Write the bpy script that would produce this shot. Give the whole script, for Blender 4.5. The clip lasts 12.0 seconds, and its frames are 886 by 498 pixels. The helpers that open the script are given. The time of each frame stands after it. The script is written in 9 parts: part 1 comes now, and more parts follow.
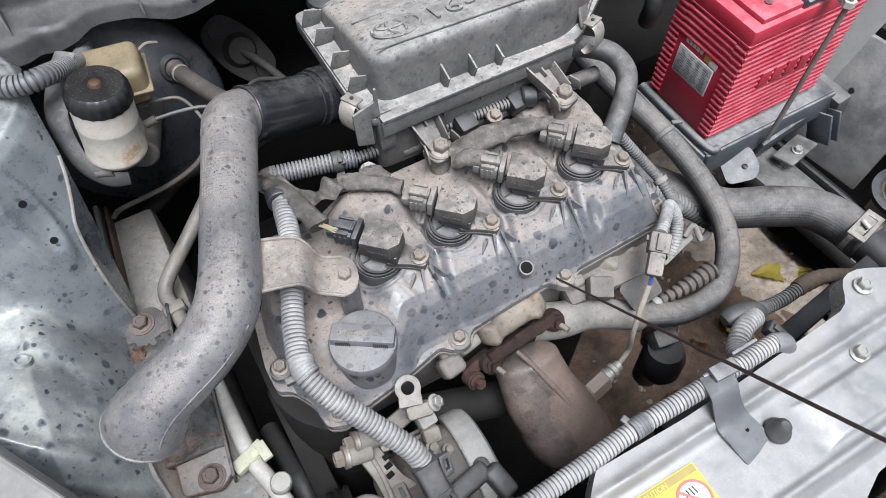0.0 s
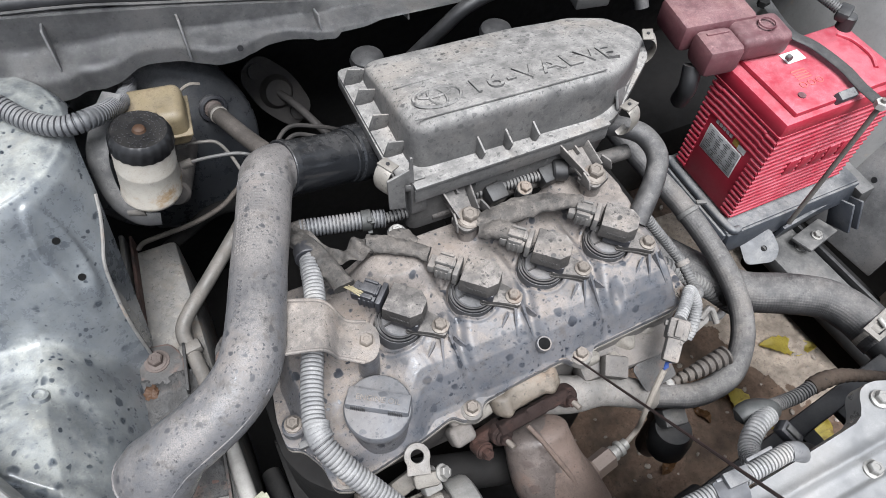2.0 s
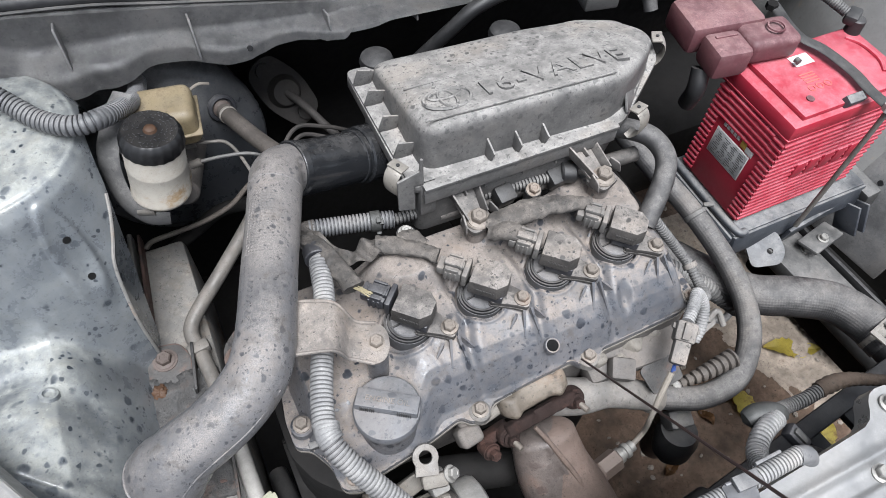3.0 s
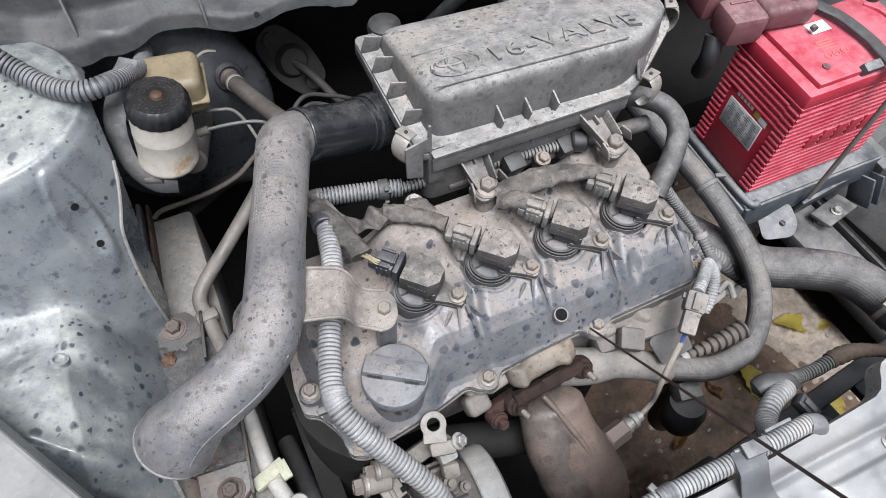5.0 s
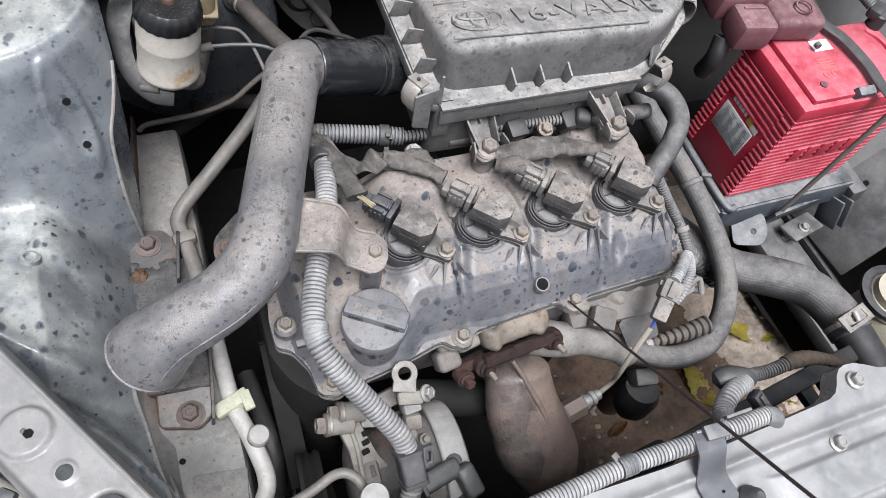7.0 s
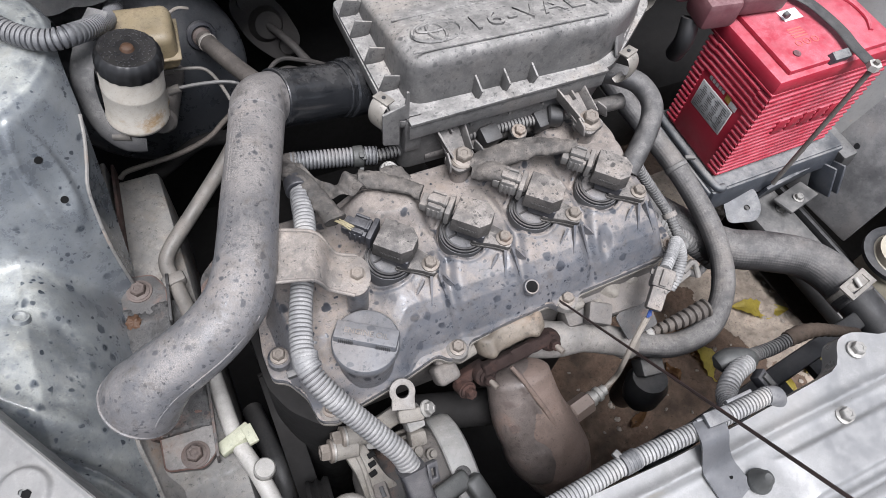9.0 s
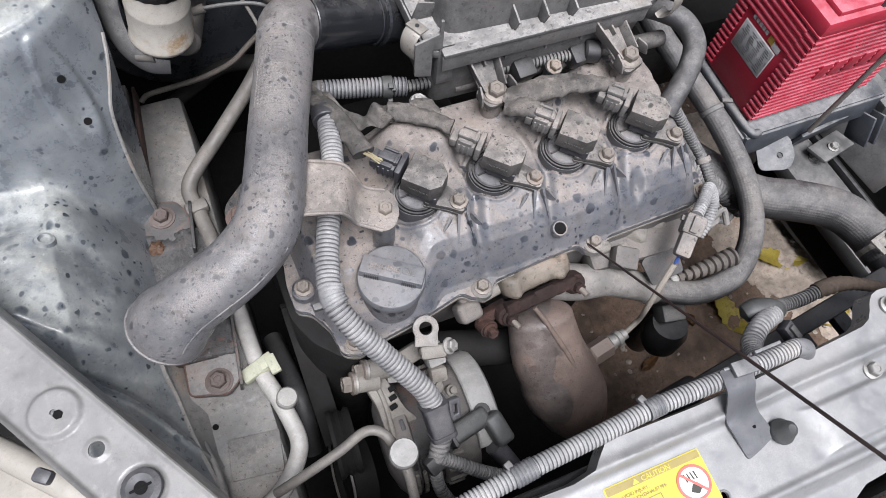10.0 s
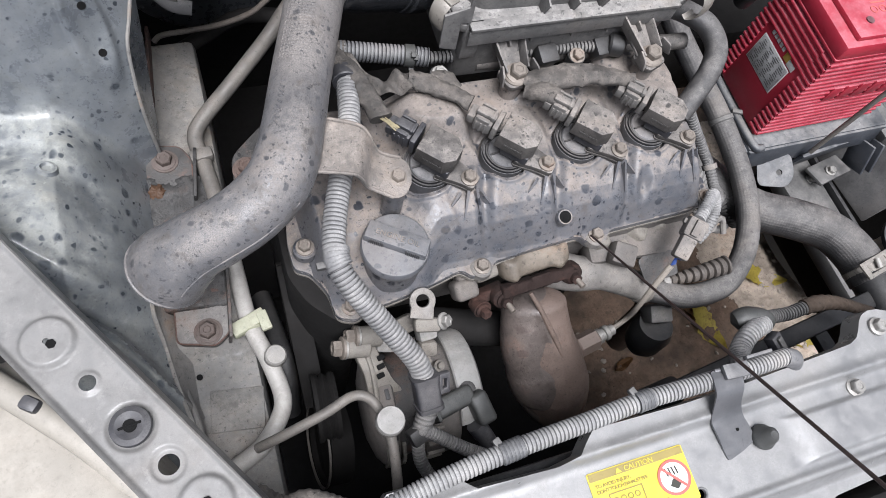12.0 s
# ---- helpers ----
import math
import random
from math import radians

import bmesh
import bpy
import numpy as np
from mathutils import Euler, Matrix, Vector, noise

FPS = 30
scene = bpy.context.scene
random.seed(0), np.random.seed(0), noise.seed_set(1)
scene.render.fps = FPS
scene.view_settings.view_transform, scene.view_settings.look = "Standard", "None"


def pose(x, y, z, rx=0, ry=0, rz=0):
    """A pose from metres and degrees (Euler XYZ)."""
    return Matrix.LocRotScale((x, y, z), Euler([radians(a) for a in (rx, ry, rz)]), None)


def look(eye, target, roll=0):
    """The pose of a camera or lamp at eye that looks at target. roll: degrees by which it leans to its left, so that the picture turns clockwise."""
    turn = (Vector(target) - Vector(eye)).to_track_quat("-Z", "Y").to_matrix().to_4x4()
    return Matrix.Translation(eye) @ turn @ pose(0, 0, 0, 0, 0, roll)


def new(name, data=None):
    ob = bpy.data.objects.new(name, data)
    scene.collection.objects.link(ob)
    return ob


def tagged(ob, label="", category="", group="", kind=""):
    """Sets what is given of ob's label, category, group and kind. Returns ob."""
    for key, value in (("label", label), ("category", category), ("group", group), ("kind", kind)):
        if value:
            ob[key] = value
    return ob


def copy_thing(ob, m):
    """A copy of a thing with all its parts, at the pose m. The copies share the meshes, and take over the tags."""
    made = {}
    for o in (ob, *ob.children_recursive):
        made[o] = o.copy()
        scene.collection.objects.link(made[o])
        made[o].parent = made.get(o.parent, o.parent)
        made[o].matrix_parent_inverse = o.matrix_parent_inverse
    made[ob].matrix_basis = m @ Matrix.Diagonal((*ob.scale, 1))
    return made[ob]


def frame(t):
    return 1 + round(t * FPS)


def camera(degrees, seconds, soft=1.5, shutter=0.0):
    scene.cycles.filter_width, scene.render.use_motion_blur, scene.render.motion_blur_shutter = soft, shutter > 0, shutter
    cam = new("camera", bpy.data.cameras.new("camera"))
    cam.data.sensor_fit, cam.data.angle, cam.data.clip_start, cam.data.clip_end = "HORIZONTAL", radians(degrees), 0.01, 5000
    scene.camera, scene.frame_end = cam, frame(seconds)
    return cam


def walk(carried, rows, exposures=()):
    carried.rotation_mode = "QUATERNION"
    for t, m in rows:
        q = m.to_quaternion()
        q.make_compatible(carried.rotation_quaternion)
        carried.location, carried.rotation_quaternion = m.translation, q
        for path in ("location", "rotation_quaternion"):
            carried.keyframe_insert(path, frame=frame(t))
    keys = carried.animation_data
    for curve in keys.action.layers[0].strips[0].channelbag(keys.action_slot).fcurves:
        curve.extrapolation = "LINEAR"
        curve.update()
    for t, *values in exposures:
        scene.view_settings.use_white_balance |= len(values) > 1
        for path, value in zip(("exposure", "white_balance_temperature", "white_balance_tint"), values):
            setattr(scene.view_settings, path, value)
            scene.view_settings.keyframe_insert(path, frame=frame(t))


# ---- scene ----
cam = camera(66.4, 12.0, soft=0.4)
PATH = [
    (0, (-0.144, -0.305, 1.405), (0.376, 0.63, -0.285), -0.6),
    (0.5, (-0.156, -0.298, 1.407), (0.347, 0.685, -0.261), -0.1),
    (1, (-0.146, -0.272, 1.428), (0.362, 0.7, -0.245), 1.8),
    (1.5, (-0.146, -0.263, 1.435), (0.391, 0.722, -0.22), 3.7),
    (2, (-0.146, -0.264, 1.435), (0.389, 0.723, -0.22), 4.0),
    (2.5, (-0.149, -0.261, 1.438), (0.394, 0.727, -0.214), 4.3),
    (3, (-0.153, -0.259, 1.437), (0.379, 0.726, -0.22), 4.3),
    (3.2, (-0.151, -0.262, 1.436), (0.364, 0.729, -0.223), 3.9),
    (4.8, (-0.156, -0.259, 1.441), (0.373, 0.679, -0.244), 5.7),
    (5, (-0.155, -0.265, 1.428), (0.333, 0.682, -0.264), 3.5),
    (5.5, (-0.18, -0.256, 1.413), (0.297, 0.578, -0.341), 11.4),
    (6, (-0.201, -0.251, 1.406), (0.37, 0.549, -0.335), 21.1),
    (6.5, (-0.206, -0.251, 1.415), (0.425, 0.586, -0.289), 22.8),
    (6.7, (-0.203, -0.259, 1.414), (0.416, 0.577, -0.295), 21.6),
    (8.3, (-0.163, -0.277, 1.416), (0.399, 0.585, -0.299), 9.5),
    (8.5, (-0.162, -0.277, 1.418), (0.4, 0.59, -0.294), 9.3),
    (9, (-0.167, -0.272, 1.42), (0.399, 0.592, -0.292), 10.4),
    (9.5, (-0.173, -0.265, 1.419), (0.384, 0.573, -0.31), 11.4),
    (10, (-0.179, -0.26, 1.409), (0.303, 0.46, -0.394), 13.1),
    (10.5, (-0.184, -0.258, 1.41), (0.281, 0.459, -0.399), 13.0),
    (11, (-0.181, -0.281, 1.394), (0.281, 0.353, -0.446), 13.8),
    (11.5, (-0.189, -0.265, 1.393), (0.26, 0.373, -0.449), 16.6),
    (12, (-0.206, -0.261, 1.4), (0.331, 0.401, -0.409), 24.2),
]
walk(cam, [(t, look(eye, target, roll)) for t, eye, target, roll in PATH], [(0, 1.51, 6000, 10), (2, 1.47, 6050, 10), (5, 1.45, 6050, 11), (9, 1.41, 6080, 13), (11, 1.30, 6080, 14), (12, 1.31, 6100, 13)])

# ---- light ----
world = bpy.data.worlds.new("sky")
scene.world = world
world.use_nodes = True
wn, wl = world.node_tree.nodes, world.node_tree.links
sky = wn.new("ShaderNodeTexSky")
sky.sky_type = "NISHITA"
sky.sun_disc = False
sky.sun_elevation, sky.sun_rotation = radians(70), radians(194)
sky.dust_density, sky.air_density = 2.0, 1.0
pale = wn.new("ShaderNodeHueSaturation")
pale.inputs["Saturation"].default_value = 0.22
wl.new(sky.outputs[0], pale.inputs["Color"])
wl.new(pale.outputs[0], wn["Background"].inputs["Color"])
wn["Background"].inputs["Strength"].default_value = 0.074

sun_data = bpy.data.lights.new("sun", "SUN")
sun_data.energy, sun_data.angle, sun_data.color = 2.9, radians(34), (1.0, 0.98, 0.95)
sun = new("sun", sun_data)
sun.matrix_world = look((-0.3, -1.2, 3.4), (0, 0, 0))


# ---- materials ----
def node(nt, kind, **values):
    n = nt.nodes.new(kind)
    for k, v in values.items():
        n.inputs[k.replace("_", " ")].default_value = v
    return n


def math_node(nt, op, a, b=None, clamp=False):
    n = nt.nodes.new("ShaderNodeMath")
    n.operation, n.use_clamp = op, clamp
    for i, v in enumerate((a, b)):
        if v is None:
            continue
        if isinstance(v, (int, float)):
            n.inputs[i].default_value = v
        else:
            nt.links.new(v, n.inputs[i])
    return n.outputs[0]


def ramp(nt, value, lo, hi, a=0.0, b=1.0):
    n = nt.nodes.new("ShaderNodeMapRange")
    n.interpolation_type = "SMOOTHSTEP"
    for i, v in zip((1, 2, 3, 4), (lo, hi, a, b)):
        n.inputs[i].default_value = v
    nt.links.new(value, n.inputs[0])
    return n.outputs[0]


def blend(nt, fac, a, b, how="MIX"):
    n = nt.nodes.new("ShaderNodeMix")
    n.data_type, n.blend_type = "RGBA", how
    for sock, v in ((n.inputs["Factor"], fac), (n.inputs["A"], a), (n.inputs["B"], b)):
        if isinstance(v, (int, float)):
            sock.default_value = v
        elif isinstance(v, tuple):
            sock.default_value = (*v, 1)
        else:
            nt.links.new(v, sock)
    return n.outputs["Result"]


DUST = (0.30, 0.288, 0.278)


def surface(name, base, rough=0.5, metal=0.0, dust=0.0, dust_color=DUST, spots=0.0, spot_scale=55.0, up=(0.05, 0.85),
            rust=0.0, rust_color=(0.13, 0.06, 0.035), bump=0.15, grain=260.0, coat=0.0, wear=0.18, all_round=0.25, spot_color=None, grit=0.3, speckle=0.5, stain=0.3, soft=0.12, even=0.22, rear=None, spec=0.5):
    """A weathered surface: base colour with mottling, settled dust on what faces up, rain spots in the dust, rust blotches, fine relief."""
    base, dust_color, rust_color = (tuple(0.84 * c for c in col_) for col_ in (base, dust_color, rust_color))
    m = bpy.data.materials.new(name)
    m.use_nodes = True
    nt = m.node_tree
    bsdf = nt.nodes["Principled BSDF"]
    geo = nt.nodes.new("ShaderNodeNewGeometry")
    pos = geo.outputs["Position"]

    def tex(scale, detail=3.0, rough_=0.6):
        n = node(nt, "ShaderNodeTexNoise", Scale=scale, Detail=detail, Roughness=rough_)
        nt.links.new(pos, n.inputs["Vector"])
        return n.outputs["Fac"]

    big, mid, fine, speck = tex(14.0), tex(70.0, 5.0, 0.7), tex(grain, 3.0, 0.7), tex(1100.0, 2.0, 0.7)
    col = blend(nt, ramp(nt, big, 0.3, 0.7), tuple(c * (1 - wear) for c in base), tuple(min(1, c * (1 + wear)) for c in base))
    col = blend(nt, ramp(nt, mid, 0.45, 0.75, 0, 0.5), col, tuple(c * (1 - wear) for c in base))
    col = blend(nt, ramp(nt, fine, 0.5, 0.72, 0, 0.6 * min(1.0, wear * 3)), col, tuple(c * 0.55 for c in base))
    rgh = ramp(nt, mid, 0.3, 0.7, rough - 0.07, min(1.0, rough + 0.08))
    met = None
    if rust:
        rm = ramp(nt, math_node(nt, "ADD", math_node(nt, "MULTIPLY", big, 0.6), math_node(nt, "MULTIPLY", mid, 0.4)), 0.62 - 0.3 * rust, 0.72 - 0.25 * rust)
        rc = blend(nt, fine, rust_color, tuple(min(1, c * 2.1) for c in rust_color))
        col = blend(nt, rm, col, rc)
        rgh = math_node(nt, "MAXIMUM", rgh, math_node(nt, "MULTIPLY", rm, 0.85))
        met = math_node(nt, "MULTIPLY", math_node(nt, "SUBTRACT", 1.0, rm), metal)
    spot = None
    if spots:
        wob = nt.nodes.new("ShaderNodeVectorMath")
        wob.operation = "SCALE"
        wn_ = node(nt, "ShaderNodeTexNoise", Scale=120.0, Detail=1.0)
        nt.links.new(pos, wn_.inputs["Vector"])
        nt.links.new(wn_.outputs["Color"], wob.inputs[0])
        wob.inputs["Scale"].default_value = 0.006
        add = nt.nodes.new("ShaderNodeVectorMath")
        nt.links.new(pos, add.inputs[0])
        nt.links.new(wob.outputs[0], add.inputs[1])
        for k, sc in enumerate((spot_scale, spot_scale * 2.3)):
            vor = node(nt, "ShaderNodeTexVoronoi", Scale=sc)
            nt.links.new(add.outputs[0], vor.inputs["Vector"])
            sep = nt.nodes.new("ShaderNodeSeparateColor")
            nt.links.new(vor.outputs["Color"], sep.inputs[0])
            size = math_node(nt, "MULTIPLY", math_node(nt, "POWER", sep.outputs[0], 1.6), 0.44)
            d = math_node(nt, "SUBTRACT", size, vor.outputs["Distance"])
            one = ramp(nt, d, -0.03, soft)
            keep = math_node(nt, "GREATER_THAN", sep.outputs[1], 0.18 + 0.2 * k)
            one = math_node(nt, "MULTIPLY", one, keep)
            spot = one if spot is None else math_node(nt, "MAXIMUM", spot, one)
        spot = math_node(nt, "MULTIPLY", spot, math_node(nt, "MULTIPLY", ramp(nt, math_node(nt, "ADD", math_node(nt, "MULTIPLY", big, 0.7), math_node(nt, "MULTIPLY", mid, 0.3)), 0.36, 0.62, 0.2, 1.0), spots))
    if dust:
        sx = nt.nodes.new("ShaderNodeSeparateXYZ")
        nt.links.new(geo.outputs["Normal"], sx.inputs[0])
        upf = ramp(nt, sx.outputs["Z"], up[0], up[1], all_round, 1.0)
        patch = ramp(nt, math_node(nt, "ADD", math_node(nt, "MULTIPLY", big, 0.5), math_node(nt, "MULTIPLY", mid, 0.5)), 0.33, 0.60, even, 1.0)
        patch = math_node(nt, "MULTIPLY", patch, ramp(nt, math_node(nt, "ADD", math_node(nt, "MULTIPLY", fine, 0.55), math_node(nt, "MULTIPLY", tex(160.0, 4.0, 0.65), 0.45)), 0.36, 0.58, 1.0 - 0.75 * grit, 1.0))
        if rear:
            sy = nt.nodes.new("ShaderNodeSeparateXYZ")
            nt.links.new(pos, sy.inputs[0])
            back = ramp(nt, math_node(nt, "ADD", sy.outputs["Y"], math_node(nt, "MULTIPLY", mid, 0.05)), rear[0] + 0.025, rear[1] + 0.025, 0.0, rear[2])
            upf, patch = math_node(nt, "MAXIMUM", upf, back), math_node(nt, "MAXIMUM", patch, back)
        df = math_node(nt, "MULTIPLY", math_node(nt, "MULTIPLY", upf, patch), dust, clamp=True)
        if spot is not None:
            df = math_node(nt, "MULTIPLY", df, math_node(nt, "SUBTRACT", 1.0, spot))
        dc = blend(nt, ramp(nt, speck, 0.3, 0.7), tuple(c * (1 - 0.5 * speckle) for c in dust_color), tuple(min(1, c * (1 + 0.45 * speckle)) for c in dust_color))
        dc = blend(nt, ramp(nt, tex(36.0, 6.0, 0.7), 0.40, 0.64, 0.0, 0.95), dc, tuple(c * 0.62 for c in dust_color))
        dc = blend(nt, ramp(nt, tex(95.0, 5.0, 0.75), 0.54, 0.70, 0.0, 0.7), dc, tuple(min(1, c * 1.38) for c in dust_color))
        dc = blend(nt, ramp(nt, big, 0.5, 0.75, 0.0, 0.55), dc, (dust_color[0] * 0.98, dust_color[1] * 0.88, dust_color[2] * 0.78))
        col = blend(nt, df, col, dc)
        rgh = blend(nt, df, rgh, (0.93, 0.93, 0.93))
        if metal:
            met = math_node(nt, "MULTIPLY", math_node(nt, "SUBTRACT", 1.0, df), met if met is not None else metal)
    if spot_color is not None and spot is not None:
        col = blend(nt, spot, col, spot_color)
    if stain:
        grime = tex(46.0, 8.0, 0.78)
        col = blend(nt, ramp(nt, grime, 0.52, 0.68, 0.0, stain), col, tuple(c * 0.30 for c in (base if not dust else dust_color)))
        col = blend(nt, ramp(nt, tex(210.0, 6.0, 0.8), 0.56, 0.66, 0.0, min(0.9, stain * 1.5)), col, tuple(c * 0.25 for c in base))
    nt.links.new(col, bsdf.inputs["Base Color"])
    nt.links.new(rgh, bsdf.inputs["Roughness"])
    if met is not None:
        nt.links.new(met, bsdf.inputs["Metallic"])
    else:
        bsdf.inputs["Metallic"].default_value = metal
    bsdf.inputs["Specular IOR Level"].default_value = spec
    bsdf.inputs["Coat Weight"].default_value = coat
    bsdf.inputs["Coat Roughness"].default_value = 0.12
    bp = node(nt, "ShaderNodeBump", Strength=bump, Distance=0.0012)
    nt.links.new(math_node(nt, "ADD", math_node(nt, "MULTIPLY", mid, 0.7), math_node(nt, "ADD", math_node(nt, "MULTIPLY", fine, 0.5), math_node(nt, "MULTIPLY", speck, 0.2))), bp.inputs["Height"])
    nt.links.new(bp.outputs[0], bsdf.inputs["Normal"])
    return m


